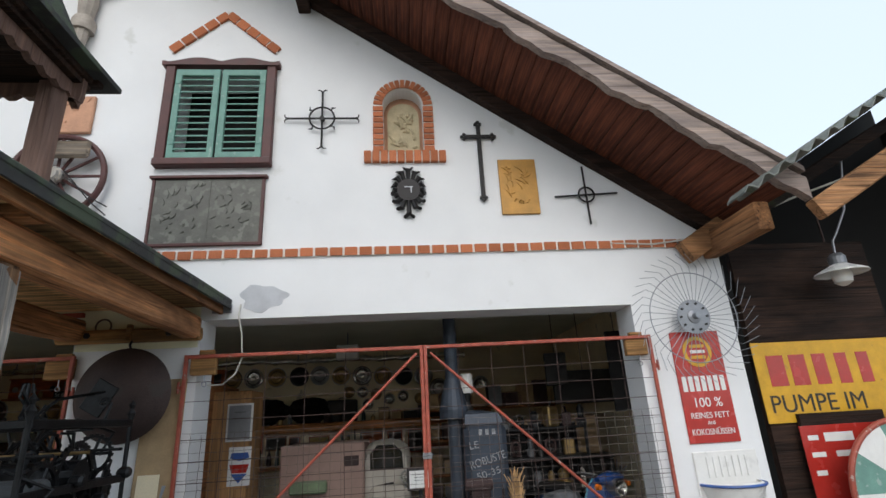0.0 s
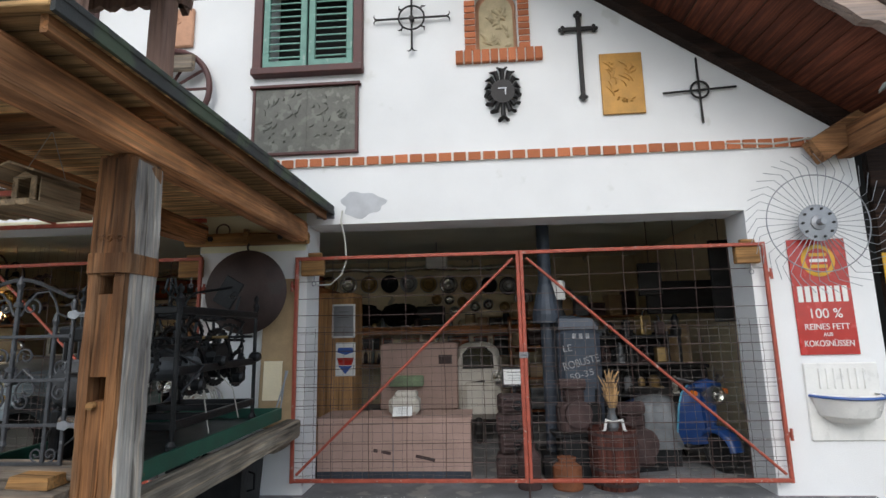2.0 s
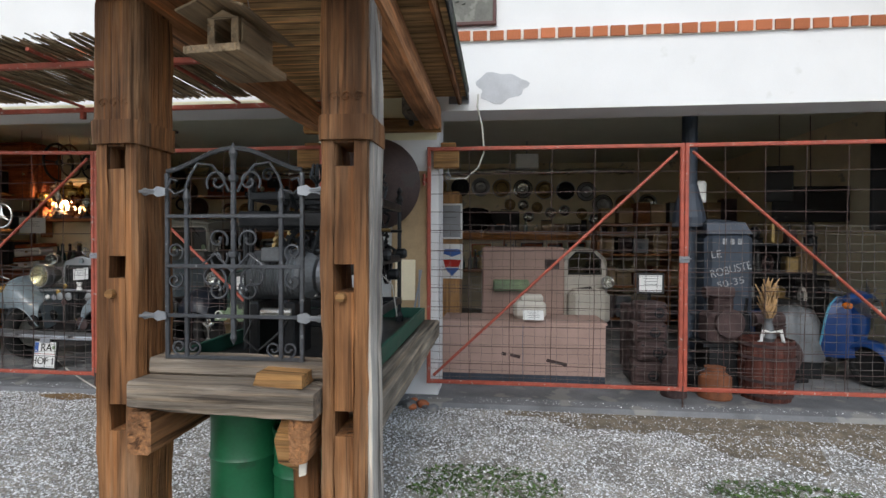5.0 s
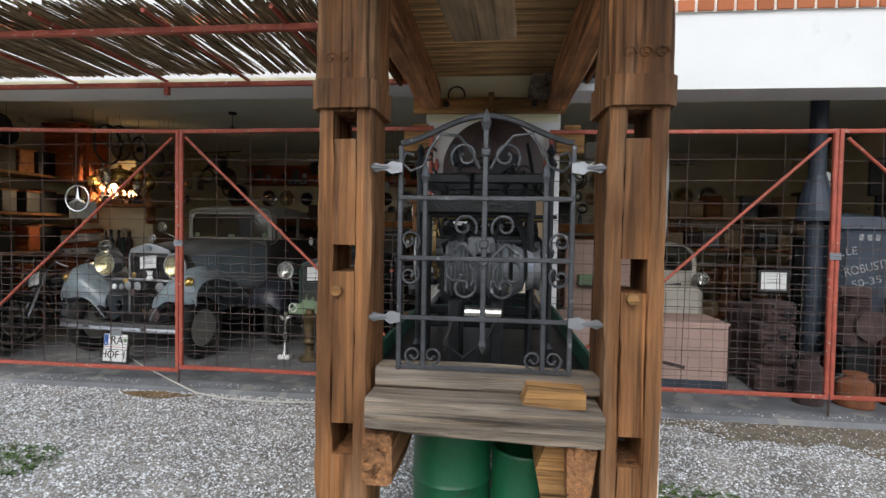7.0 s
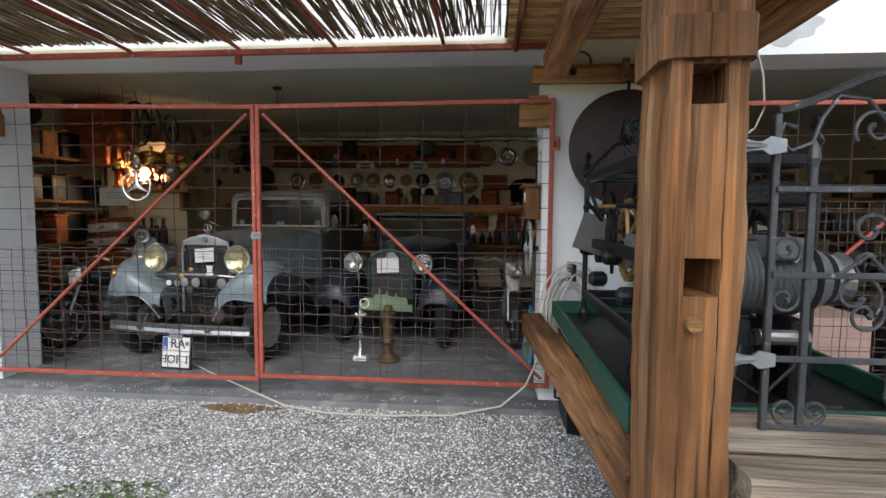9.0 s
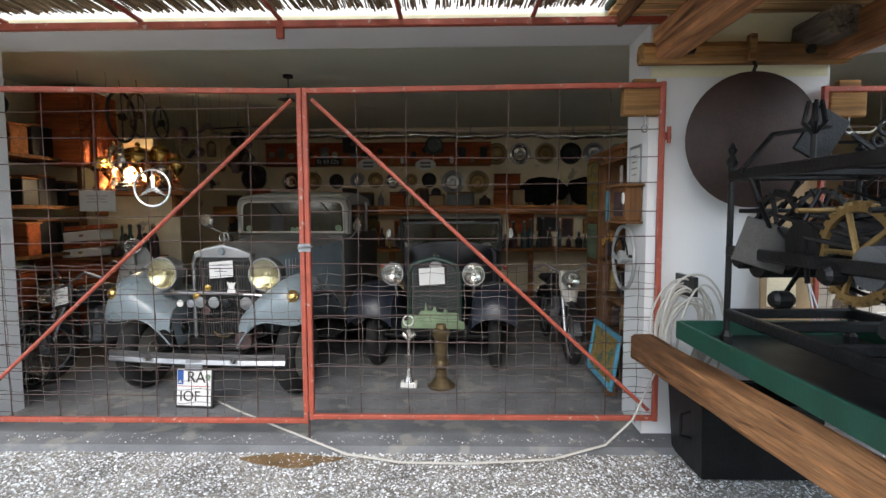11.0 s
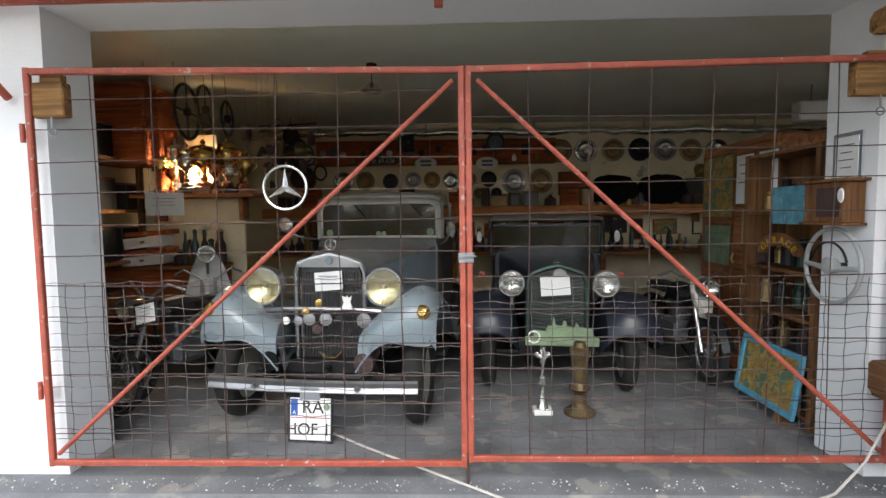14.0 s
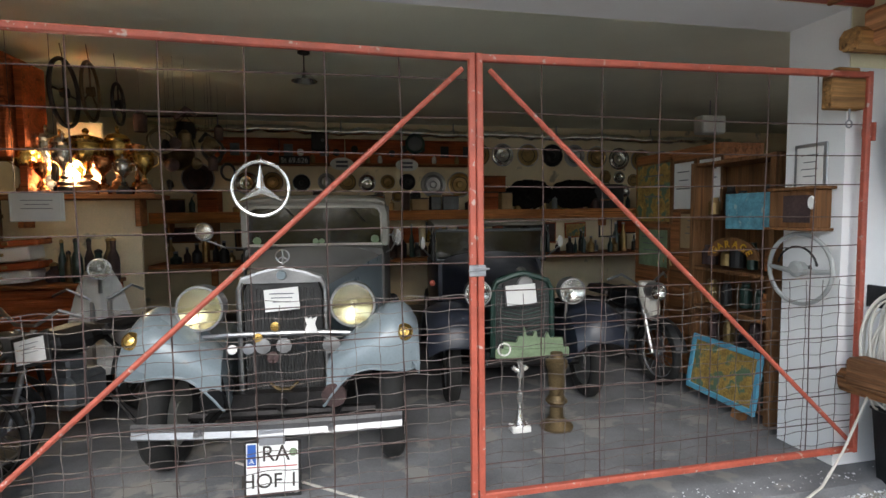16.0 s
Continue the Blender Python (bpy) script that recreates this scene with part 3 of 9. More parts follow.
r = thing("bronze_panel", pose(-2.31, FACE, 4.11), "dark grey-green bronze relief panel in a brown wooden frame", "relief")
part("plate", box(B(), (0, -0.02, 0), (1.18, 0.03, 0.78), bev=0.004), BRONZE, r)
part("seam", box(B(), (0.02, -0.036, 0), (0.008, 0.006, 0.76)), BRONZE, r)
part("relief_carving", relief(B(), [(-0.42, 0.05, 0.2, 0.35), (-0.18, 0.15, 0.2, 0.3), (-0.3, -0.2, 0.4, 0.15), (0.2, 0.1, 0.25, 0.3), (0.42, 0.08, 0.15, 0.3), (0.25, -0.18, 0.4, 0.18)], -0.036, 0.007, 3), BRONZE, r)
for nm, c, s in (("frame_top", (0, -0.035, 0.41), (1.3, 0.07, 0.035)), ("frame_bottom", (0, -0.025, -0.405), (1.25, 0.045, 0.035)), ("frame_side", (-0.605, -0.025, 0), (0.035, 0.044, 0.78)), ("frame_side", (0.605, -0.025, 0), (0.035, 0.044, 0.78))):
    part(nm, box(B(), c, s, bev=0.005), BROWNPAINT, r)

g = thing("gilded_panel", pose(1.285, FACE, 4.355), "golden-brown relief panel of two standing figures", "relief")
part("plate", box(B(), (0, -0.016, 0), (0.46, 0.03, 0.72), bev=0.004), GOLDPANEL, g)
part("relief_carving", relief(B(), [(-0.09, 0.0, 0.08, 0.4), (0.08, 0.02, 0.09, 0.42), (-0.12, 0.2, 0.05, 0.15), (0.0, -0.2, 0.2, 0.06)], -0.03, 0.011, 8), GOLDPANEL, g)
n_ = thing("niche_relief", pose(NX, FACE + 0.17, 4.85), "pale sandstone relief of figures standing in the brick niche", "relief")
bm = B()
prism(bm, [(-0.2, 0), (0.2, 0)] + [(0.2 * math.cos(math.pi * k / 14), 0.58 + 0.2 * math.sin(math.pi * k / 14)) for k in range(15)], -0.03, 0.03)
part("slab", bm, SANDSTONE, n_)
part("relief_carving", relief(B(), [(-0.06, 0.3, 0.12, 0.4), (0.08, 0.32, 0.12, 0.42), (0, 0.5, 0.2, 0.2)], -0.03, 0.022, 5), SANDSTONE, n_)
t = thing("terracotta_plaque", pose(-3.92, FACE, 5.36), "square terracotta plaque with raised marks", "plaque")
part("plate", box(B(), (0, -0.025, 0), (0.42, 0.05, 0.5), bev=0.012), TERRACOTTA, t)
part("relief_mark", relief(B(), [(0.0, 0.02, 0.25, 0.3)], -0.048, 0.009, 11), TERRACOTTA, t)

# crosses and cartouche
c = thing("wrought_cross", pose(-1.06, FACE - 0.05, 5.29), "black wrought iron cross with a ring and split ends", "cross")
for a, l0, l1 in ((0, -0.40, 0.40), (90, -0.37, 0.36)):
    bm = B()
    ca, sa = math.cos(radians(a)), math.sin(radians(a))
    tube(bm, [(l * ca, 0, l * sa) for l in (l0, l0 * 0.5, 0, l1 * 0.5, l1)], 0.013, 6)
    for l, d in ((l0, -1), (l1, 1)):
        for s in (-1, 1):
            tube(bm, [((l + d * u) * ca - s * v * sa, 0, (l + d * u) * sa + s * v * ca) for u, v in ((0, 0), (0.03, 0.012), (0.045, 0.035), (0.04, 0.06))], [0.011, 0.009, 0.007, 0.004], 6)
    part("bar", bm, IRON, c)
part("ring", ring(B(), (0, -0.01, 0), 0.15, 0.011), IRON, c)
bm = B()
for k in range(4):
    a = radians(45 + 90 * k)
    tube(bm, [(0.15 * math.cos(a), 0, 0.15 * math.sin(a)), (0.19 * math.cos(a + 0.1), 0, 0.19 * math.sin(a + 0.1)), (0.22 * math.cos(a - 0.05), 0, 0.22 * math.sin(a - 0.05))], [0.01, 0.012, 0.004], 6)
tube(bm, [(0, 0.045, 0), (0, -0.02, 0)], 0.03, 8)
part("leaf_ends", bm, IRON, c)
c = thing("trefoil_cross", pose(0.845, FACE - 0.03, 4.72), "tall black iron cross with trefoil ends", "cross")
bm = B()
box(bm, (0.003, 0, -0.02), (0.05, 0.03, 1.0), bev=0.006)
part("upright", bm, IRON, c)
part("crossbar", box(B(), (-0.01, -0.002, 0.315), (0.34, 0.028, 0.05), bev=0.006), IRON, c)
for x, z in ((0, 0.49), (-0.18, 0.315), (0.17, 0.315), (0.005, -0.51)):
    bm = B()
    for dx, dz in ((0.028, 0), (-0.028, 0), (0, 0.028), (0, -0.028)):
        lathe(bm, [(0.002, -0.014), (0.022, -0.01), (0.022, 0.01), (0.002, 0.014)], pose(x + dx, 0, z + dz, 90, 0, 0), 10)
    part("trefoil", bm, IRON, c)
part("wall_pin", tube(B(), [(0, 0.035, 0.3), (0, 0, 0.3)], 0.012, 6), IRON, c)
c = thing("ringed_cross", pose(2.10, FACE - 0.03, 4.225), "thin black iron cross with a ring at its centre", "cross")
part("upright", tube(B(), [(-0.005, 0, 0.38), (0.005, 0, -0.38)], 0.012, 6), IRON, c)
part("crossbar", tube(B(), [(-0.39, 0, -0.02), (0.39, 0, 0.02)], 0.012, 6), IRON, c)
part("ring", ring(B(), (0, -0.008, 0), 0.095, 0.012), IRON, c)
part("wall_pin", tube(B(), [(0, 0.035, 0), (0, 0, 0)], 0.012, 6), IRON, c)

c = thing("cartouche", pose(-0.04, FACE - 0.03, 4.32), "dark cast iron baroque cartouche with leaf scrolls", "ornament")
bm = B()
lathe(bm, [(0.002, -0.035), (0.10, -0.03), (0.135, -0.012), (0.14, 0.028), (0.002, 0.028)], pose(0, 0, 0, 90, 0, 0), 24)
part("shield", bm, IRON, c)
part("letters", box(box(B(), (0.0, -0.036, 0.03), (0.10, 0.008, 0.012)), (0.03, -0.036, -0.01), (0.014, 0.0082, 0.07)), ZINC, c, "pale worn mark")
for k in range(9):
    for s_ in (-1, 1):
        a = radians(90 - 22.5 * k)
        R = 0.185 + 0.05 * abs(math.sin(a)) ** 3 + (0.04 if k == 8 else 0)
        x, z = R * math.cos(a), R * 1.22 * math.sin(a)
        cu = -1.5 if k < 5 else 1.5
        part("leaf_scroll", tube(B(), [(s_ * 0.12 * math.cos(a), 0, 0.13 * math.sin(a)), (s_ * x * 0.9, -0.02, z * 0.9), (s_ * (x + 0.045 * math.cos(a + cu)), -0.012, z + 0.045 * math.sin(a + cu)), (s_ * (x + 0.05 * math.cos(a + 2 * cu)), 0.002, z + 0.05 * math.sin(a + 2 * cu))], [0.022, 0.032, 0.024, 0.008], 7), IRON, c)

# crucifix figure
bm = B()
tube(bm, [(0.0, 0, -0.35), (0.02, -0.02, 0.0), (0.03, -0.04, 0.22)], [0.07, 0.115, 0.10], 10)
tube(bm, [(0.0, 0, -0.35), (0.03, -0.05, -0.62), (0.0, 0.0, -0.95)], [0.085, 0.065, 0.035], 8)
tube(bm, [(-0.05, 0, -0.35), (-0.06, -0.05, -0.62), (-0.03, 0.0, -0.97)], [0.085, 0.062, 0.035], 8)
tube(bm, [(0.03, -0.04, 0.2), (0.3, -0.02, 0.27), (0.62, 0.02, 0.45)], [0.065, 0.048, 0.025], 8)
tube(bm, [(0.0, -0.04, 0.2), (-0.18, -0.02, 0.3), (-0.3, 0.02, 0.48)], [0.065, 0.048, 0.025], 8)
lathe(bm, [(0.01, -0.09), (0.06, -0.06), (0.085, 0.02), (0.07, 0.09), (0.01, 0.12)], pose(-0.03, -0.1, 0.34, 15, -10, 0), 12)
lathe(bm, [(0.13, -0.14), (0.135, 0.0), (0.11, 0.06)], pose(0, 0, -0.3), 14)
tagged(smooth(solid("statue", bm, STATUE, pose(-4.0, FACE - 0.08, 6.95), "weathered carved wall crucifix figure with outstretched arms", "statue")), kind="")

# cart wheel behind the turret
w = thing("cart_wheel", pose(-3.93, FACE - 0.10, 4.52), "old wooden cart wheel with reddish rim on the wall", "wheel")
bm = B()
ring(bm, (0, 0, 0), 0.50, 0.035, "y", 48, 8)
part("rim", bm, BROWNPAINT, w)
part("hub", lathe(B(), [(0.03, -0.1), (0.09, -0.07), (0.10, 0.06), (0.06, 0.1)], pose(0, 0, 0, 90, 0, 0), 16), GREYZ, w)
for k in range(12):
    a = 2 * math.pi * k / 12
    part("spoke", tube(B(), [(0.08 * math.cos(a), 0, 0.08 * math.sin(a)), (0.48 * math.cos(a), 0, 0.48 * math.sin(a))], 0.017, 6), BROWNPAINT, w)
part("yoke_board", box(B(), (0.05, -0.07, 0.3), (0.6, 0.05, 0.22), bev=0.03), GREYX, w, "grey weathered board")
part("plough_bar", tube(B(), [(-0.15, -0.08, 0.0), (0.2, -0.1, -0.3), (0.42, -0.08, -0.55)], [0.05, 0.045, 0.02], 8), IRON, w)
for dz in (0, 0.05):
    part("tine", tube(B(), [(0.1, -0.05, 0.05 - dz), (0.45, -0.06, -0.35 + dz), (0.62, -0.06, -0.5 + 2 * dz)], 0.008, 5), IRON, w)
part("wall_hook", tube(B(), [(0, 0.10, 0), (0, -0.02, 0)], 0.02, 8), IRON, w)
w = thing("wall_lantern", pose(-3.05, FACE - 0.16, 3.70), "small black wall lantern above the shed roof", "lantern")
part("cap", lathe(B(), [(0.11, -0.05), (0.10, 0.0), (0.05, 0.06), (0.012, 0.07), (0.01, 0.11)], None, 8), IRON, w)
part("bracket", tube(B(), [(0, 0, -0.03), (0, 0.16, -0.03)], 0.012, 6), IRON, w)
part("lantern_body", lathe(B(), [(0.06, -0.25), (0.09, -0.05)], None, 8), IRON, w)

# plaster patch, cables
bm = B()
o = []
rnd = random.Random(2)
for k in range(36):
    a = 2 * math.pi * k / 36
    q = 1 + 0.12 * math.sin(3 * a + 1) + 0.08 * math.sin(7 * a) + rnd.uniform(-0.04, 0.04)
    o.append((-1.645 + 0.235 * q * math.cos(a), 3.09 + 0.145 * q * math.sin(a)))
prism(bm, o, FACE - 0.004, FACE + 0.003)
tagged(part("trim", bm, PATCH, None), "irregular grey filler patch on the white plaster", "plaster patch", kind="structure")
CABLE = mat("white_cable", (0.52, 0.50, 0.45), 0.6, var=0.1, bump=0)
t = solid("cable", tube(B(), [(-1.86, FACE - 0.02, 3.02), (-1.87, FACE - 0.04, 2.9), (-1.82, FACE - 0.05, 2.7), (-1.80, FACE - 0.05, 2.45), (-1.86, FACE - 0.04, 2.3), (-1.98, FACE - 0.03, 2.2), (-2.13, FACE - 0.02, 2.2)], 0.008, 6), CABLE, pose(0, 0, 0), "thin white cable hanging from the wall", "cable")
t = solid("cable", tube(B(), [(2.3, FACE - 0.025, 3.60), (2.8, FACE - 0.04, 3.57), (3.3, FACE - 0.06, 3.62), (3.7, 5.2, 3.72), (4.1, 4.7, 3.82), (4.3, 4.3, 3.83)], 0.011, 6), CABLE, pose(0, 0, 0), "white cable slung from the brick course to the shed", "cable")

# hay rake wheel
w = thing("rake_wheel", pose(3.06, 5.36, 2.68, 0, 0, 0), "grey steel hay rake wheel with bent tines hung on the wall", "rake wheel")
part("hub_plate", lathe(B(), [(0.02, -0.02), (0.18, -0.015), (0.19, 0.01), (0.02, 0.02)], pose(0, 0, 0, 90, 0, 0), 28), ZINC, w)
part("hub", lathe(B(), [(0.03, 0.1), (0.035, 0.04), (0.075, 0.03), (0.08, -0.02), (0.09, -0.12)], pose(0, 0, 0, 90, 0, 0), 18), ZINC, w)
bm = B()
for k in range(10):
    a = 2 * math.pi * k / 10
    lathe(bm, [(0.013, 0.03), (0.013, 0.01)], pose(0.15 * math.cos(a), 0, 0.15 * math.sin(a), 90, 0, 0), 6)
part("bolts", bm, IRON, w)
part("rim", ring(B(), (0, -0.015, 0), 0.5, 0.006, "y", 60, 6), ZINC, w)
for k in range(40):
    a = 2 * math.pi * k / 40
    pts = [(r * math.cos(a + da), -0.01 - dy, r * math.sin(a + da)) for r, da, dy in ((0.16, 0, 0), (0.5, 0.03, 0.0), (0.59, 0.05, 0.0), (0.72, 0.28, 0.04))]
    part("tine", tube(B(), pts, 0.0034, 5), ZINC, w)
part("wall_mount", tube(B(), [(0, 0.13, 0), (0, 0.0, 0)], 0.03, 8), IRON, w)

# red enamel sign
s = thing("enamel_sign", pose(3.085, FACE - 0.012, 1.95), "tall red enamel advertising sign with white lettering", "sign")
part("plate", box(B(), (0, 0, 0), (0.565, 0.012, 1.165), bev=0.003), ENRED, s)
part("emblem_disc", lathe(B(), [(0.165, -0.002), (0.165, 0.002)], pose(0, -0.008, 0.36, 90, 0, 0), 32), ENYELLOW, s, "yellow round emblem")
part("emblem_ring", lathe(B(), [(0.125, -0.002), (0.125, 0.002)], pose(0, -0.010, 0.36, 90, 0, 0), 32), ENRED, s)
for dz in (-0.06, 0.0, 0.06):
    part("emblem_bar", box(B(), (0, -0.013, 0.36 + dz), (0.17, 0.004, 0.034), bev=0.001), ENYELLOW if dz else ENWHITE, s)
for k in range(7):
    part("brand_bar", box(B(), (-0.216 + 0.072 * k, -0.008, 0.02), (0.05, 0.004, 0.16), bev=0.001), ENWHITE, s, "white block of the brand word")
words("lettering", "100 %", 0.135, pose(0, -0.009, -0.22, 90, 0, 0), ENWHITE, s)
words("lettering", "REINES FETT", 0.085, pose(0, -0.009, -0.335, 90, 0, 0), ENWHITE, s, width=0.43)
words("lettering", "AUS", 0.05, pose(0, -0.009, -0.40, 90, 0, 0), ENWHITE, s)
words("lettering", "KOKOSNÜSSEN", 0.085, pose(0, -0.009, -0.50, 90, 0, 0), ENWHITE, s, width=0.47)

# wash basin
s = thing("wash_basin", pose(3.15, FACE, 0.92), "white enamel wall wash basin with a blue-edged rim", "basin")
part("back_plate", box(B(), (0, -0.012, 0.0), (0.70, 0.02, 0.74), bev=0.01), ENWHITE, s)
for k in range(7):
    part("rib", box(B(), (-0.21 + 0.07 * k, -0.026, 0.22), (0.022, 0.012, 0.2), bev=0.005), ENWHITE, s)
bm = B()
prof = [(0.30, 0.0, 0.07), (0.32, 0.0, 0.05), (0.30, 0.0, 0.0), (0.26, 0.0, -0.12), (0.16, 0.0, -0.19)]
secs = []
for rx, _, z in prof:
    secs.append([(rx * math.cos(math.pi * k / 14), -0.022 - rx * 0.95 * math.sin(math.pi * k / 14), z) for k in range(15)])
secs.append([(0.02 * math.cos(math.pi * k / 14), -0.05 - 0.05 * math.sin(math.pi * k / 14), -0.20) for k in range(15)])
inner = [[(x * 0.93, -0.022 + (y + 0.022) * 0.93, z + 0.012) for x, y, z in q] for q in secs]
loft(bm, inner[::-1] + secs, closed=False)
smooth(part("bowl", bm, ENWHITE, s))
part("rim", tube(B(), [(0.325 * math.cos(math.pi * k / 14), -0.022 - 0.31 * math.sin(math.pi * k / 14), 0.06) for k in range(15)], 0.014, 6), ENBLUE, s, "dark blue enamel rim")

# ---- pergola ----
p = thing("pergola", pose(0, 0, 0), "red steel pergola frame carrying a reed mat against the wall", "pergola")
part("wall_rail", box(B(), (-6.4, 5.43, 2.955), (6.0, 0.045, 0.045), bev=0.005), REDSTEEL, p)
part("outer_rail", box(B(), (-6.4, 4.24, 2.985), (6.0, 0.045, 0.045), bev=0.005), REDSTEEL, p)
for x in (-8.9, -7.95, -7.0, -6.03, -5.2, -4.3):
    part("cross_rail", tube(B(), [(x, 3.98, 3.02), (x, 5.44, 2.99)], 0.016, 8), REDSTEEL, p)
part("lug", box(B(), (-6.03, 5.43, 2.90), (0.05, 0.04, 0.08), bev=0.004), REDSTEEL, p)
part("corner_brace", tube(B(), [(-8.62, 5.46, 2.40), (-8.64, 5.3, 2.55), (-8.75, 4.3, 2.97)], 0.024, 8), REDSTEEL, p)
bm = B()
rnd = random.Random(7)
x = -9.4
while x < -3.5:
    for lay in range(2):
        y0, y1 = 3.93 + rnd.uniform(-0.08, 0.12), 5.44 - rnd.uniform(0, 0.06)
        sk = rnd.uniform(-0.10, 0.10)
        z = 3.045 + lay * 0.012 + rnd.uniform(-0.006, 0.012)
        if (lay and rnd.random() < 0.35) or (x > -4.05 and rnd.random() < 0.45):
            continue
        tube(bm, [(x, y0, z + rnd.uniform(0, 0.03)), (x + sk * 0.5, (y0 + y1) / 2, z + 0.008), (x + sk, y1, z)], rnd.uniform(0.0045, 0.0075), 4, caps=False)
    x += 0.0125
tagged(part("reed_mat", bm, REED, None), "brown loosely bound reed mat letting specks of light through", "reed mat", kind="stuff")
bm = B()
for y in (4.12, 4.5, 4.9, 5.3):
    tube(bm, [(-9.4, y, 3.07), (-3.5, y, 3.07)], 0.002, 4)
part("binding_wire", bm, FINEWIRE, p)

# yellow light through the reed mat, put into the colour of thin wall bands
REEDLITWALL = mat("reed_lit_wall_yellow", (0.80, 0.77, 0.55), 0.9, var=0.08, scale=2, bump=0.2)
for c_, s_ in (((-5.95, FACE - 0.0015, 2.99), (4.93, 0.009, 0.08)), ((-2.87, FACE - 0.0015, 2.80), (1.2, 0.009, 0.42))):
    tagged(part("trim", box(B(), c_, s_), REEDLITWALL, None), "pale yellow band of wall beneath the pergola, tinted for light through the reeds", "wall paint", kind="structure")

# ---- timber shed ----
sh = thing("timber_shed", pose(0, 0, 0), "open shelter of old oak posts with tar paper roof", "shelter")


def carved_post(name, x, y, holes, wcol, seed, lean=0.0):
    """A salvaged square post with through mortises and a carved collar."""
    w, d, top = 0.195, 0.245, 2.66
    bm = B()
    for s in (-1, 1):
        beam(bm, (x + s * 0.0705, y, -0.05), (x + s * 0.0705, y, top), 0.054, d, 0.012, 90, 0.004, up=(0, 1, 0), seed=seed + s)
    z0 = -0.05
    for a, b in sorted(holes) + [(top, top)]:
        beam(bm, (x, y, z0), (x, y, a), 0.090, d - 0.003, 0.010, max(2, int((a - z0) / 0.05)), 0.006, up=(0, 1, 0), seed=seed)
        z0 = b
    p = part(name, bm, wcol, sh)
    part("collar", beam(B(), (x, y, 2.01), (x, y, 2.115), w + 0.042, d + 0.042, 0.01, 8, 0.028, up=(0, 1, 0), seed=seed), wcol, p)
    part("collar_lip", beam(B(), (x, y, 2.115), (x, y, 2.64), w + 0.018, d + 0.018, 0.012, 18, 0.02, up=(0, 1, 0), seed=seed), wcol, p)


carved_post("post", -3.372, 2.735, [(1.90, 2.0), (1.41, 1.51), (0.72, 0.84)], WOODZ, 1)
carved_post("post", -2.325, 2.735, [(1.90, 2.0), (1.36, 1.48), (0.74, 0.85)], WOODZ, 5)
part("post_facing", beam(B(), (-2.226, 2.755, -0.05), (-2.226, 2.755, 2.64), 0.022, 0.215, 0.014, 40, 0.008, up=(0, 1, 0), seed=9), GREYZ, sh, "sun-bleached grey outer face")
for x in (-3.372, -2.315):
    bm = B()
    for dx in (-0.055, 0, 0.055):
        scroll(bm, (x + dx, 2.19), 0.026, 1.0, 0, 0.005, plane_y=2.602)
    part("carving", bm, WOODZ, sh)
    part("peg", lathe(B(), [(0.022, 0.0), (0.02, 0.03)], pose(x - 0.02, 2.615, 1.34, 90, 0, 0), 10), OAKX, sh)
for x, m_ in ((-2.30, TOPWOOD), (-3.42, TOPWOOD)):
    part("top_beam", beam(B(), (x, 1.72, 2.775), (x, 5.38, 2.775), 0.17, 0.22, 0.012, 24, 0.02, seed=x), m_, sh)
part("tie_beam", beam(B(), (-3.6, 2.72, 2.93), (-2.1, 2.72, 2.93), 0.14, 0.1, 0.008, 12, 0.015, seed=3), WOODX, sh)
pl = B()
box(pl, (0, 0, 0), (1.82, 0.192, 0.025), bev=0.004)
bmesh.ops.recalc_face_normals(pl, faces=pl.faces)
plank_mesh = bpy.data.meshes.new("roof_plank")
pl.to_mesh(plank_mesh)
pl.free()
plank_mesh.materials.append(PLANK)
y = 1.84
while y < 5.4:
    o = new("roof_plank", plank_mesh)
    o.parent = sh
    o.matrix_basis = pose(-2.88 + random.uniform(-0.01, 0.01), y, 2.955 + (y - 1.8) * 0.02 - 0.012, 1.1, random.uniform(-0.2, 0.2), 0)
    y += 0.196
for x in (-2.04, -3.72):
    part("fascia", beam(B(), (x, 1.8, 2.90), (x, 5.42, 2.96), 0.035, 0.1, 0.006, 14, 0.006), WOODY, sh)
bm = B()
box(bm, (-2.88, 3.61, 3.02), (1.86, 3.72, 0.05), bev=0.012, rx=1.1)
part("tar_roof", bm, TAR, sh, "mossy black tar paper covering")
part("drip_edge", beam(B(), (-1.965, 1.75, 2.955), (-1.965, 5.46, 3.02), 0.02, 0.1, 0.006, 18, 0.005), TAR, sh)
part("wall_flashing", box(B(), (-2.05, 5.475, 2.98), (0.2, 0.02, 0.09), bev=0.004), ZINC, sh, "grey sheet metal flashing")
part("wall_bracket", beam(B(), (-3.58, 5.40, 2.715), (-2.22, 5.40, 2.715), 0.14, 0.13, 0.01, 14, 0.03, seed=2), OAKX, sh, "carved oak bracket board with bolt heads")
for x in (-3.28, -2.5):
    part("bolt", lathe(B(), [(0.032, -0.012), (0.03, 0.012)], pose(x, 5.32, 2.72, 90, 0, 0), 6), IRON, sh)
part("bracket_peg", box(B(), (-2.88, 5.33, 2.735), (0.05, 0.05, 0.17), bev=0.006), OAKX, sh)
part("hanging_hoop", ring(B(), (-3.2, 5.44, 2.83), 0.075, 0.009, "y", 24, 6), GREYX, sh)
part("knee_block", beam(B(), (-2.45, 5.1, 2.83), (-2.45, 5.45, 2.83), 0.2, 0.17, 0.01, 5, 0.02), GREYY, sh)
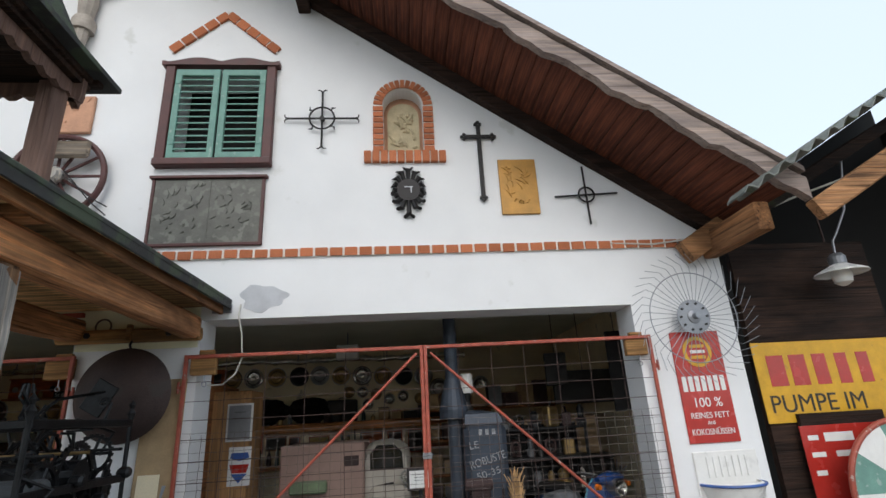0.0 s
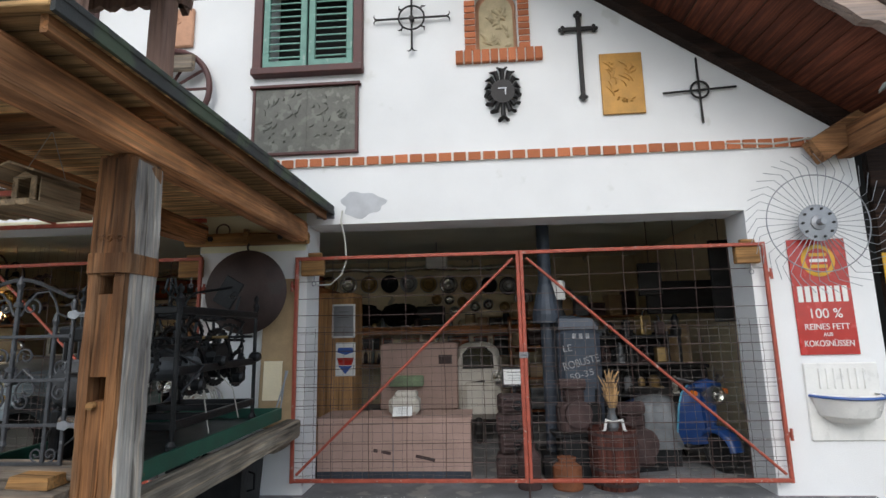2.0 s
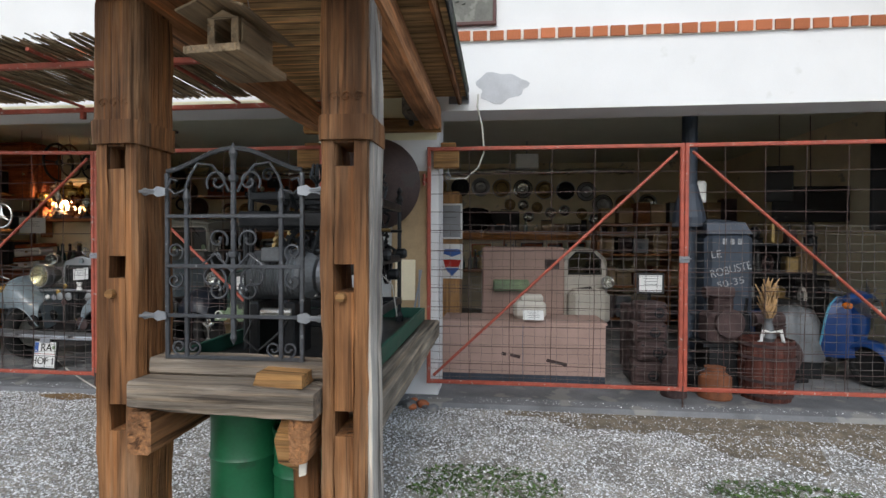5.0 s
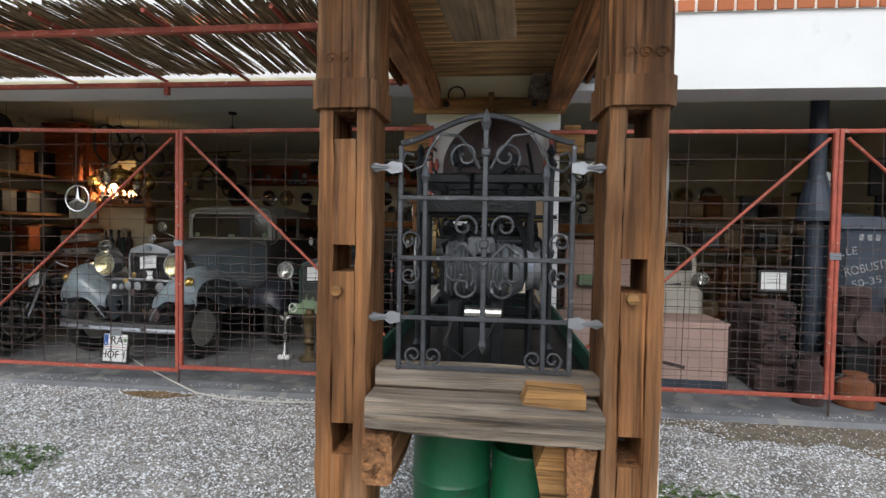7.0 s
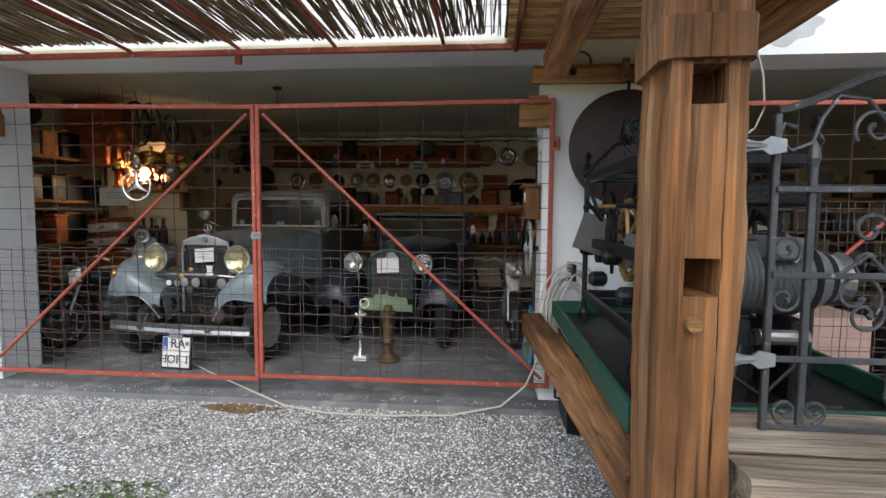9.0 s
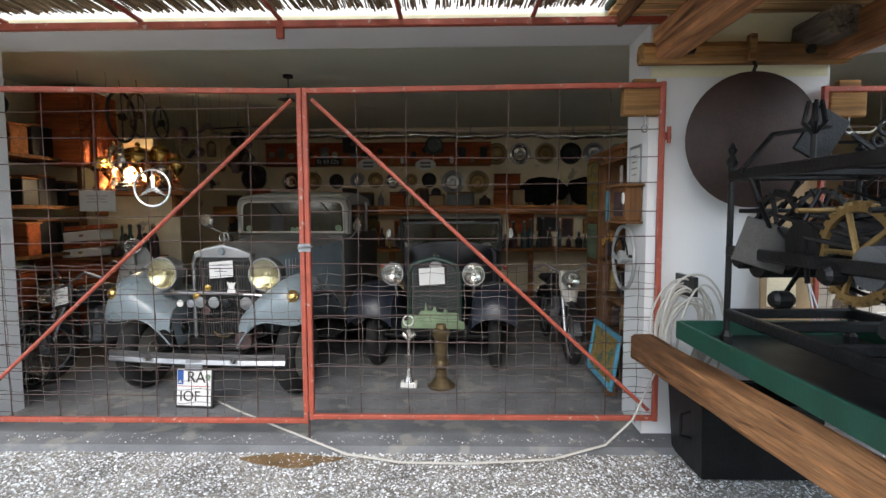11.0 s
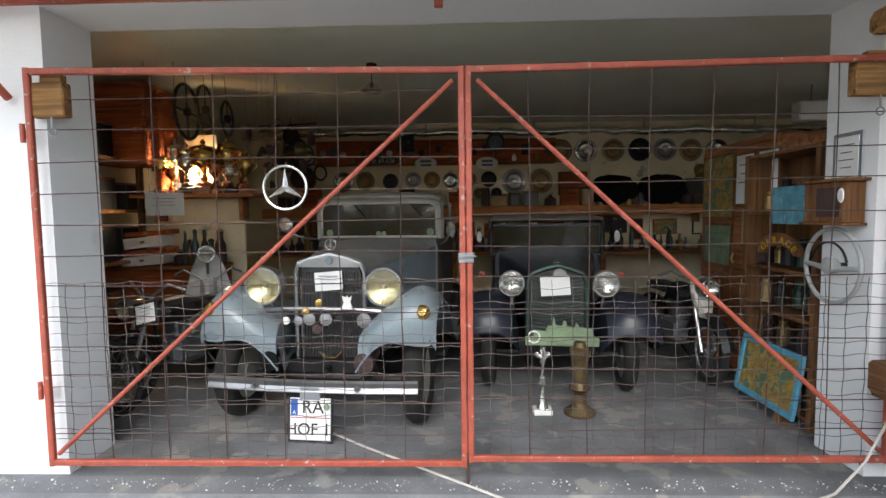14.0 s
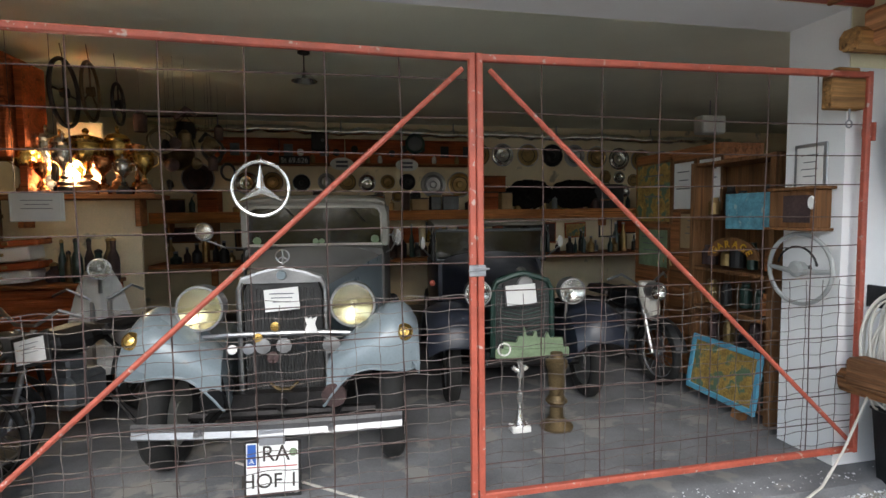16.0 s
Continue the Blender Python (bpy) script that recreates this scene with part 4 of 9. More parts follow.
# bench, sills and side beams
part("front_sill", beam(B(), (-3.26, 2.74, 1.005), (-2.42, 2.74, 1.0), 0.14, 0.075, 0.008, 12, 0.012, seed=4), GREYX, sh)
part("bench_plank", beam(B(), (-3.265, 2.66, 0.905), (-2.43, 2.66, 0.89), 0.26, 0.12, 0.018, 16, 0.012, seed=6), GREYX, sh, "thick grey weathered bench plank")
part("wedge", prism(B(), [(-2.71, 0.957), (-2.49, 0.955), (-2.49, 1.012), (-2.69, 1.018)], 2.56, 2.7), OAKX, sh, "fresh orange wooden wedge")
part("bench_support", beam(B(), (-3.22, 2.55, 0.74), (-3.22, 3.2, 0.74), 0.11, 0.19, 0.01, 8, 0.015), WOODY, sh)
part("bench_support", beam(B(), (-2.50, 2.56, 0.73), (-2.50, 3.2, 0.73), 0.10, 0.19, 0.02, 8, 0.015, seed=3), WOODY, sh)
part("side_beam", beam(B(), (-2.30, 2.86, 0.745), (-2.30, 5.3, 0.745), 0.16, 0.17, 0.012, 20, 0.015, seed=8), GREYY, sh, "grey weathered side beam")
part("side_beam", beam(B(), (-3.40, 2.86, 0.745), (-3.56, 5.3, 0.745), 0.15, 0.17, 0.012, 20, 0.015, seed=12), WOODY, sh)
part("end_corbel", beam(B(), (-2.42, 5.02, 0.63), (-2.42, 5.48, 0.63), 0.16, 0.13, 0.015, 6, 0.03), GREYY, sh)
part("end_corbel", beam(B(), (-3.4, 5.02, 0.63), (-3.4, 5.48, 0.63), 0.16, 0.13, 0.015, 6, 0.03), WOODY, sh)
yy = 2.95
while yy < 5.2:
    part("deck_plank", box(B(), (-2.9, yy, 0.845), (0.9, 0.19, 0.03), bev=0.004), GREYX, sh)
    yy += 0.2

# turret on the shed roof
tu = thing("roof_turret", pose(-3.0, 2.9, 3.04), "small wooden turret with a flared black pyramid roof on the shed", "turret")
for sx in (-1, 1):
    for sy in (-1, 1):
        part("post", beam(B(), (sx * 0.4, sy * 0.4, 0), (sx * 0.4, sy * 0.4, 1.12), 0.14, 0.14, 0.006, 8, 0.02, up=(0, 1, 0), seed=sx + sy), TURRETWOOD, tu)
for sx, sy, a in ((0, -0.47, 0), (0, 0.47, 0), (-0.47, 0, 90), (0.47, 0, 90)):
    bm = B()
    o = [(-0.56, 1.24), (-0.56, 1.08)]
    for k in range(25):
        x = -0.55 + 1.1 * k / 24
        o.append((x, 1.09 - 0.035 * abs(math.sin(k * math.pi / 3)) - (0.06 if k in (0, 24) else 0)))
    o += [(0.56, 1.08), (0.56, 1.24)]
    prism(bm, o, -0.025, 0.025)
    bmesh.ops.transform(bm, matrix=pose(sx, sy, 0, 0, 0, a), verts=bm.verts)
    part("scalloped_board", bm, TURRETWOOD, tu)
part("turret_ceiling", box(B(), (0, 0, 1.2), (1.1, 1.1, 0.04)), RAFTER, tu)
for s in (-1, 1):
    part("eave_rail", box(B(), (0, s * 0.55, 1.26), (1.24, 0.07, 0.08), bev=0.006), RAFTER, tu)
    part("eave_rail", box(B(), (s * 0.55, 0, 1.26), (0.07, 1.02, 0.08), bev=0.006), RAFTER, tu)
bm = B()
prof = [(0.69, 1.26), (0.69, 1.30), (0.58, 1.38), (0.47, 1.54), (0.38, 1.78), (0.25, 2.15), (0.03, 2.6)]
loft(bm, [[(sx * r, sy * r, z) for sx, sy in ((-1, -1), (1, -1), (1, 1), (-1, 1))] for r, z in prof], caps=True)
part("roof", bm, TAR, tu, "black sheet pyramid roof")

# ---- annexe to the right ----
# annexe walls are near-black: the interior's shade is in their colour
tagged(part("wall_annexe_back", prism(B(), [(3.62, -0.3), (9.4, -0.3), (9.4, 7.2), (3.62, 3.75)], 8.1, 8.29), BLACKVOID, None), "annexe wall coloured near-black for its shaded interior", "wall", kind="structure")
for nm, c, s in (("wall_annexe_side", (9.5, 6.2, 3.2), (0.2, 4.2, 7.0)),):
    tagged(part(nm, box(B(), c, s), BLACKVOID, None), "annexe wall coloured near-black for its shaded interior", "wall", kind="structure")
tagged(part("floor_annexe", box(B(), (6.5, 6.9, -0.06), (5.8, 2.6, 0.14)), CONCRETE, None), "concrete annexe floor", "floor", kind="structure")
a = thing("annexe_roof", pose(0, 0, 0), "corrugated fibre cement lean-to roof on timber", "roof", kind="structure")
bm = B()
rows = []
for j in range(2):
    row = []
    for k in range(129):
        d = k / 128 * 6.0
        row.append((2.93 + d, 3.95 + j * 0.27, 3.53 + 0.60 * d + 0.042 * math.sin(d * 2 * math.pi / 0.2) - 0.01 * j))
    rows.append(row)
rows2 = [[(x, y, z + 0.016) for x, y, z in q] for q in rows]
loft(bm, rows, closed=False)
loft(bm, rows2, closed=False)
for q, w in ((rows[0], rows2[0]),):
    loft(bm, [q, w], closed=False)
smooth(part("corrugated_sheet", bm, ROOFSHEET, a), 60)
part("upper_sheet", prism(B(), [(3.95, 4.10), (9.4, 7.37), (9.4, 7.42), (3.95, 4.15)], 4.23, 8.3), ROOFSHEET, a)
part("purlin", beam(B(), (3.72, 4.12, 3.42), (9.0, 4.12, 6.4), 0.1, 0.2, 0.008, 12), WOODX, a)
part("purlin", beam(B(), (3.75, 5.3, 3.75), (9.0, 5.3, 6.6), 0.1, 0.16, 0.008, 12), RAFTER, a)
s = thing("enamel_sign", pose(4.75, 5.62, 1.95), "wide yellow enamel sign with red and black lettering", "sign")
part("plate", box(B(), (0, 0, 0), (1.85, 0.014, 0.88), bev=0.003), ENYELLOW, s)
for k, w in enumerate((0.21, 0.2, 0.17, 0.15, 0.15)):
    part("brand_bar", box(B(), (-0.68 + 0.27 * k, -0.009, 0.12), (w, 0.004, 0.34), bev=0.002), ENRED, s, "red block of the brand word")
words("lettering", "PUMPE IM", 0.27, pose(-0.86, -0.009, -0.33, 90, 0, 0), ENBLACK, s, align="LEFT")
part("support", box(B(), (0, 0.06, -0.15), (1.8, 0.08, 3.6)), RAFTER, s)
s = thing("enamel_sign", pose(4.65, 5.55, 1.10), "red enamel sign with white lettering beneath the yellow one", "sign")
part("plate", box(B(), (0, 0, 0), (1.1, 0.012, 0.75), bev=0.003), ENRED, s)
for k, (x, z, w, h) in enumerate(((-0.42, 0.25, 0.12, 0.05), (-0.12, 0.25, 0.34, 0.09), (-0.40, 0.08, 0.16, 0.05), (-0.42, -0.1, 0.12, 0.05), (-0.05, 0.08, 0.3, 0.06))):
    part("lettering_bar", box(B(), (x, -0.008, z), (w, 0.004, h), bev=0.001), ENWHITE, s)
part("bracket", box(B(), (0, 0.04, -0.3), (1.0, 0.06, 1.6)), RAFTER, s)
w = thing("prize_wheel", pose(4.95, 5.25, 0.82), "painted wooden wheel of fortune with green and white segments", "wheel")
for k in range(10):
    a0, a1 = 2 * math.pi * k / 10, 2 * math.pi * (k + 1) / 10
    o = [(0, 0)] + [(0.66 * math.cos(a0 + (a1 - a0) * j / 6), 0.66 * math.sin(a0 + (a1 - a0) * j / 6)) for j in range(7)]
    part("segment", prism(B(), o, -0.012, 0.012), (GREENP, ENWHITE)[k % 2] if k != 4 else GREENP, w)
part("rim", ring(B(), (0, 0, 0), 0.68, 0.03, "y", 48, 8), REDSTEEL, w)
part("stand", box(B(), (0, 0.06, -0.45), (0.12, 0.06, 1.12), bev=0.01), WOODZ, w)
part("name_plate", box(B(), (0.2, -0.03, 0.78), (0.5, 0.02, 0.16), bev=0.02, ry=8), ENBLUE, w, "slate blue name board")
w = thing("tyre", pose(5.55, 6.05, 3.1), "black rubber tyre hung in the dark annexe", "tyre")
part("tyre_body", ring(B(), (0, 0, 0), 0.33, 0.085, "y", 36, 10), BLACKVOID, w)
part("hanger", tube(B(), [(0, 0, 0.3), (0, 0.0, 1.98)], 0.012, 6), WIRE, w)
w = thing("yard_lamp", pose(4.92, 5.3, 3.1), "white enamel shade lamp with a clear bulb on a curved arm", "lamp")
smooth(part("shade", lathe(B(), [(0.27, 0.0), (0.26, 0.02), (0.12, 0.09), (0.085, 0.11)], None, 28, close=False), ENWHITE, w))
part("socket", lathe(B(), [(0.085, 0.1), (0.09, 0.2), (0.06, 0.24), (0.02, 0.25)], None, 16), ZINC, w)
smooth(part("bulb_glass", lathe(B(), [(0.08, 0.06), (0.105, -0.02), (0.09, -0.1), (0.03, -0.14)], None, 20), ENWHITE, w))
part("arm", tube(B(), [(0, 0, 0.24), (0.02, 0, 0.4), (0.1, 0, 0.5), (0.3, 0.0, 0.8), (0.5, 0, 1.55)], 0.013, 8), ZINC, w)

# ---- materials of the things ----
CARGREY = mat("grey_blue_car_paint", (0.20, 0.245, 0.27), 0.30, var=0.15, scale=3, bump=0.04, coat=0.3, wear=(0.25, 0.25, 0.25), wear_at=0.66, wear_scale=6)
CARDARK = mat("faded_grey_car_paint", (0.16, 0.16, 0.155), 0.45, var=0.2, scale=4, bump=0.05)
CARBROWN = mat("dusty_brown_grey_car_paint", (0.085, 0.082, 0.078), 0.4, var=0.2, scale=4, bump=0.04)
CARGREEN = mat("dark_green_car_paint", (0.016, 0.045, 0.035), 0.35, var=0.2, bump=0.04)
CARNAVY = mat("navy_car_paint", (0.016, 0.02, 0.032), 0.35, var=0.2, bump=0.04)
CHROME = mat("dull_chrome", (0.38, 0.38, 0.385), 0.34, 0.95, var=0.15, bump=0.05)
GRILLE = mat("dark_grille", (0.05, 0.05, 0.05), 0.5, 0.5, var=0.3, bump=0.2)
RUBBER = mat("tyre_rubber", (0.013, 0.0125, 0.012), 0.85, var=0.3, bump=0.2)
LENS = mat("headlamp_glass", (0.72, 0.66, 0.44), 0.16, 0.85, var=0.2, scale=14, bump=0.3, fine=60, coat=0.6)
LENSW = mat("clear_headlamp_glass", (0.80, 0.80, 0.76), 0.2, 0.8, var=0.2, scale=14, bump=0.3, fine=60, coat=0.6)
PANE = mat("window_pane", (0.012, 0.011, 0.008), 0.03, var=0.3, scale=5, bump=0, spec=0.8, coat=0.3)
LENSGLASS = glass("yellowed_lens_glass", (0.99, 0.94, 0.72), 0.10)
LENSCLEAR = glass("clear_lens_glass", (0.97, 0.98, 0.96), 0.10)
CARROOF = mat("dusty_cream_grey_paint", (0.30, 0.29, 0.255), 0.5, var=0.15, scale=4, bump=0.04)
BARRELWOOD = wood("dark_barrel_stave", (0.11, 0.042, 0.034), 2, dark=0.3, rand=0.3)
BRASS = mat("polished_brass", (0.62, 0.40, 0.12), 0.25, 0.95, var=0.2, bump=0.05)
OLDBRASS = mat("tarnished_brass", (0.38, 0.26, 0.11), 0.45, 0.8, var=0.3, bump=0.2)
DARKBRASS = mat("dull_brown_brass", (0.17, 0.12, 0.06), 0.5, 0.7, var=0.4, bump=0.3)
SILVER = mat("silver_plate", (0.66, 0.65, 0.62), 0.2, 0.9, var=0.1, bump=0.02)
PAPER = mat("white_paper", (0.76, 0.76, 0.74), 0.9, var=0.05, bump=0.02)
INK = mat("printed_ink", (0.12, 0.13, 0.16), 0.8, var=0.2, bump=0)
REDWOOD = wood("red_stained_wood", (0.38, 0.105, 0.04), 0, dark=0.28)
CABWOOD = wood("cabinet_wood", (0.20, 0.10, 0.045), 2, dark=0.25)
SHELFWOOD = wood("shelf_wood", (0.33, 0.14, 0.058), 0, dark=0.25)
DARKCASE = mat("black_case", (0.015, 0.014, 0.014), 0.6, var=0.3, bump=0.1)
GREENSTEEL = mat("green_drum_paint", (0.012, 0.12, 0.05), 0.4, var=0.2, scale=4, bump=0.08, wear=(0.02, 0.07, 0.035), wear_at=0.63, wear_scale=7)
GREENBASE = mat("dark_green_machine_paint", (0.012, 0.075, 0.05), 0.5, var=0.25, bump=0.1, wear=(0.10, 0.09, 0.05), wear_at=0.68, wear_scale=12)
MACHINE = mat("oily_black_cast_iron", (0.02, 0.021, 0.023), 0.42, 0.5, var=0.4, bump=0.3)
MACHGREY = mat("grey_machine_paint", (0.14, 0.15, 0.16), 0.5, 0.3, var=0.25, bump=0.2)
RUSTDISC = mat("rusty_dark_disc", (0.055, 0.034, 0.030), 0.65, 0.2, var=0.35, scale=4, bump=0.3, wear=(0.06, 0.045, 0.04), wear_at=0.62, wear_scale=4)
PINKWOOD = mat("pink_painted_board", (0.38, 0.255, 0.215), 0.7, var=0.12, scale=4, bump=0.1, wear=(0.22, 0.12, 0.09), wear_at=0.70, wear_scale=5)
CREAMPAINT = mat("cream_vehicle_paint", (0.52, 0.49, 0.43), 0.5, var=0.1, bump=0.05)
STOVEBLUE = mat("dark_blue_stove_paint", (0.04, 0.052, 0.072), 0.5, 0.2, var=0.25, bump=0.15)
BLUEPAINT = mat("bright_blue_paint", (0.006, 0.04, 0.16), 0.35, var=0.15, bump=0.03, coat=0.3)
LIGHTBLUE = mat("light_blue_paint", (0.09, 0.32, 0.46), 0.6, var=0.15, bump=0.05)
OCHRE = mat("ochre_painting", (0.44, 0.28, 0.07), 0.6, var=0.5, scale=9, bump=0.05, wear=(0.10, 0.16, 0.10), wear_at=0.52, wear_scale=8)
SEAPRINT = mat("blue_print", (0.12, 0.33, 0.42), 0.6, var=0.35, scale=12, bump=0, wear=(0.30, 0.44, 0.46), wear_at=0.6, wear_scale=16)
RUSTRED = mat("rust_red_iron", (0.07, 0.042, 0.04), 0.8, 0.1, var=0.4, bump=0.4)
DRYPLANT = mat("dry_plant", (0.42, 0.26, 0.12), 0.85, var=0.3, bump=0, rand=0.3, island=True)
FOIL = mat("foil_pipe_wrap", (0.88, 0.84, 0.74), 0.22, 0.9, var=0.25, scale=6, bump=0.9, fine=25)
CARD = mat("cardboard", (0.42, 0.29, 0.16), 0.85, var=0.15, bump=0.1)
ORANGEGLASS = mat("orange_lens", (0.62, 0.16, 0.02), 0.2, var=0.1, bump=0.05, coat=0.5)
BONE = mat("pale_tripod_wood", (0.62, 0.58, 0.50), 0.7, var=0.1, bump=0.1)
CHIPGREEN = mat("verdigris_casting", (0.22, 0.30, 0.18), 0.7, 0.2, var=0.3, bump=0.4)


# ---- vehicle parts ----
def wheel(parent, x, y, z, r, w, hub=ZINC, name="wheel", spokes=0):
    wh = part(name, ring(B(), (x, y, z), r - w / 2, w / 2, "x", 40, 10, 1.0), RUBBER, parent)
    smooth(wh, 80)
    bm = B()
    prof = [(0.02, -w * 0.34), (r * 0.2, -w * 0.36), (r * 0.24, -w * 0.2), (r * 0.6, -w * 0.12), (r * 0.66, -w * 0.3), (r * 0.70, -w * 0.3), (r * 0.70, w * 0.3), (0.02, w * 0.3)]
    if spokes:
        for k in range(spokes):
            a = 2 * math.pi * k / spokes
            tube(bm, [(x, y, z), (x, y + (r - w) * math.cos(a), z + (r - w) * math.sin(a))], 0.003, 4)
        tube(bm, [(x - 0.04, y, z), (x + 0.04, y, z)], 0.03, 10)
        ring(bm, (x, y, z), r - w, 0.012, "x", 36, 6)
    else:
        lathe(bm, prof, pose(x, y, z, 0, 90 if x > 0 else -90, 0), 28)
        for s in (-1, 1):
            lathe(bm, [(0.02, 0), (r * 0.68, 0.0), (r * 0.68, 0.01)], pose(x + s * w * 0.25, y, z, 0, 90, 0), 28)
    part("rim", bm, hub, wh)
    return wh


def headlamp(parent, x, y, z, r, lens, shell=CHROME):
    bm = B()
    lathe(bm, [(r, 0.0), (r * 1.06, 0.012), (r * 1.04, 0.04), (r * 0.9, 0.10), (r * 0.5, 0.19), (0.01, 0.22)], pose(x, y, z, -90, 0, 0), 28)
    h = smooth(part("headlamp", bm, shell, parent), 50)
    bm = B()
    lathe(bm, [(0.01, -0.006), (r * 0.4, -0.014), (r * 0.75, -0.036), (r * 0.96, -0.056)], pose(x, y, z, -90, 0, 0), 28, close=False)
    smooth(part("reflector", bm, SILVER, h), 60)
    bm = B()
    lathe(bm, [(0.005, -0.082), (r * 0.5, -0.076), (r * 0.95, -0.058), (r * 0.95, -0.054), (r * 0.5, -0.071), (0.005, -0.077)], pose(x, y, z, -90, 0, 0), 28, close=False)
    smooth(part("lens", bm, lens, h, "ribbed glass lens"))
    part("bulb", lathe(B(), [(0.012, -0.01), (0.016, -0.03), (0.006, -0.042)], pose(x, y, z, -90, 0, 0), 12), ENWHITE, h)
    part("rim", lathe(B(), [(r * 0.95, -0.06), (r * 1.05, -0.06), (r * 1.07, -0.03), (r * 1.05, 0.01), (r, 0.01), (r * 0.97, -0.05)], pose(x, y, z, -90, 0, 0), 28, close=False), shell, h)
    part("stalk", tube(B(), [(x, y + 0.08, z - r), (x * 0.97, y + 0.1, z - r - 0.14)], 0.016, 8), shell, h)
    return h


def fender(parent, s, prof, xin, xout, material, apron):
    """A swept mudguard; prof holds (y, crown height) from the front hem to the running board."""
    bm = B()
    secs = []
    for y, z in prof:
        row = []
        for k in range(11):
            u = k / 10
            x = xin + (xout - xin) * u
            drop = 0.02 + 0.075 * max(0.0, u - 0.55) ** 2 * 4.9 + 0.10 * max(0.0, 0.35 - u) ** 2 * 8
            row.append((s * x, y + 0.05 * (2 * u - 1) ** 2, z - drop))
        secs.append(row)
    low = [[(x * 0.995, y + 0.008, z - 0.014) for x, y, z in q] for q in secs]
    loft(bm, secs, closed=False)
    loft(bm, low, closed=False)
    for a, b in ((secs[0], low[0]), (secs[-1], low[-1])):
        loft(bm, [a, b], closed=False)
    loft(bm, [[q[0] for q in secs], [q[0] for q in low]], closed=False)
    loft(bm, [[q[-1] for q in secs], [q[-1] for q in low]], closed=False)
    f = smooth(part("mudguard", bm, material, parent), 60)
    bm = B()
    pts = [(q[0][0], q[0][1], q[0][2]) for q in secs]
    dn = [(p[0] - s * 0.06, p[1] + 0.05, max(apron, p[2] - 0.42 + 0.3 * i / len(pts))) for i, p in enumerate(pts)]
    loft(bm, [pts, dn], closed=False)
    smooth(part("apron", bm, material, f))
    return f


def swept_guard(parent, s, material):
    """The grey car's front wing: a rounded nose, an arched hem over the tyre and a tail that falls to the running board."""
    hem = [0.46, 0.535, 0.60, 0.65, 0.685, 0.70, 0.705, 0.70, 0.695, 0.685, 0.68, 0.685, 0.72]
    rows = [[(s * (0.305 + 0.61 * k / 12), 0.10 + 0.05 * abs(k / 6 - 1) ** 2, z) for k, z in enumerate(hem)]]
    for y, crown, inner in ((0.085, 0.80, 0.57), (0.085, 0.88, 0.64), (0.11, 0.96, 0.71), (0.17, 1.03, 0.76), (0.27, 1.075, 0.79), (0.42, 1.085, 0.80), (0.6, 1.05, 0.82), (0.8, 0.95, 0.86), (1.0, 0.80, 0.74), (1.25, 0.58, 0.55), (1.55, 0.44, 0.43), (2.7, 0.40, 0.40)):
        row = []
        for k in range(13):
            u = k / 12
            z = crown - (crown - inner) * max(0.0, 1 - u / 0.72) ** 1.35 - 0.085 * max(0.0, (u - 0.62) / 0.38) ** 2.2
            if y < 0.7:
                z -= 0.06 * max(0.0, (u - 0.84) / 0.16) ** 2
            row.append((s * (0.305 + 0.14 * min(1.0, y / 0.7) * (1 - u) + 0.61 * u), y + 0.06 * (2 * u - 1.1) ** 2, z))
        rows.append(row)
    low = [[(x * 0.995, y + 0.01, z - 0.014) for x, y, z in q] for q in rows]
    bm = B()
    loft(bm, rows, closed=False)
    loft(bm, low, closed=False)
    loft(bm, [rows[0], low[0]], closed=False)
    for k in (0, -1):
        loft(bm, [[q[k] for q in rows], [q[k] for q in low]], closed=False)
    f = smooth(part("mudguard", bm, material, parent), 60)
    part("hem_bead", tube(B(), [(x, y - 0.004, z) for x, y, z in rows[0]], 0.009, 6), material, f)
    pts = [q[0] for q in rows[3:]]
    smooth(part("apron", loft(B(), [pts, [(p[0] - s * 0.03, p[1] + 0.05, max(0.42, p[2] - 0.34)) for p in pts]], closed=False), material, f))
    return f


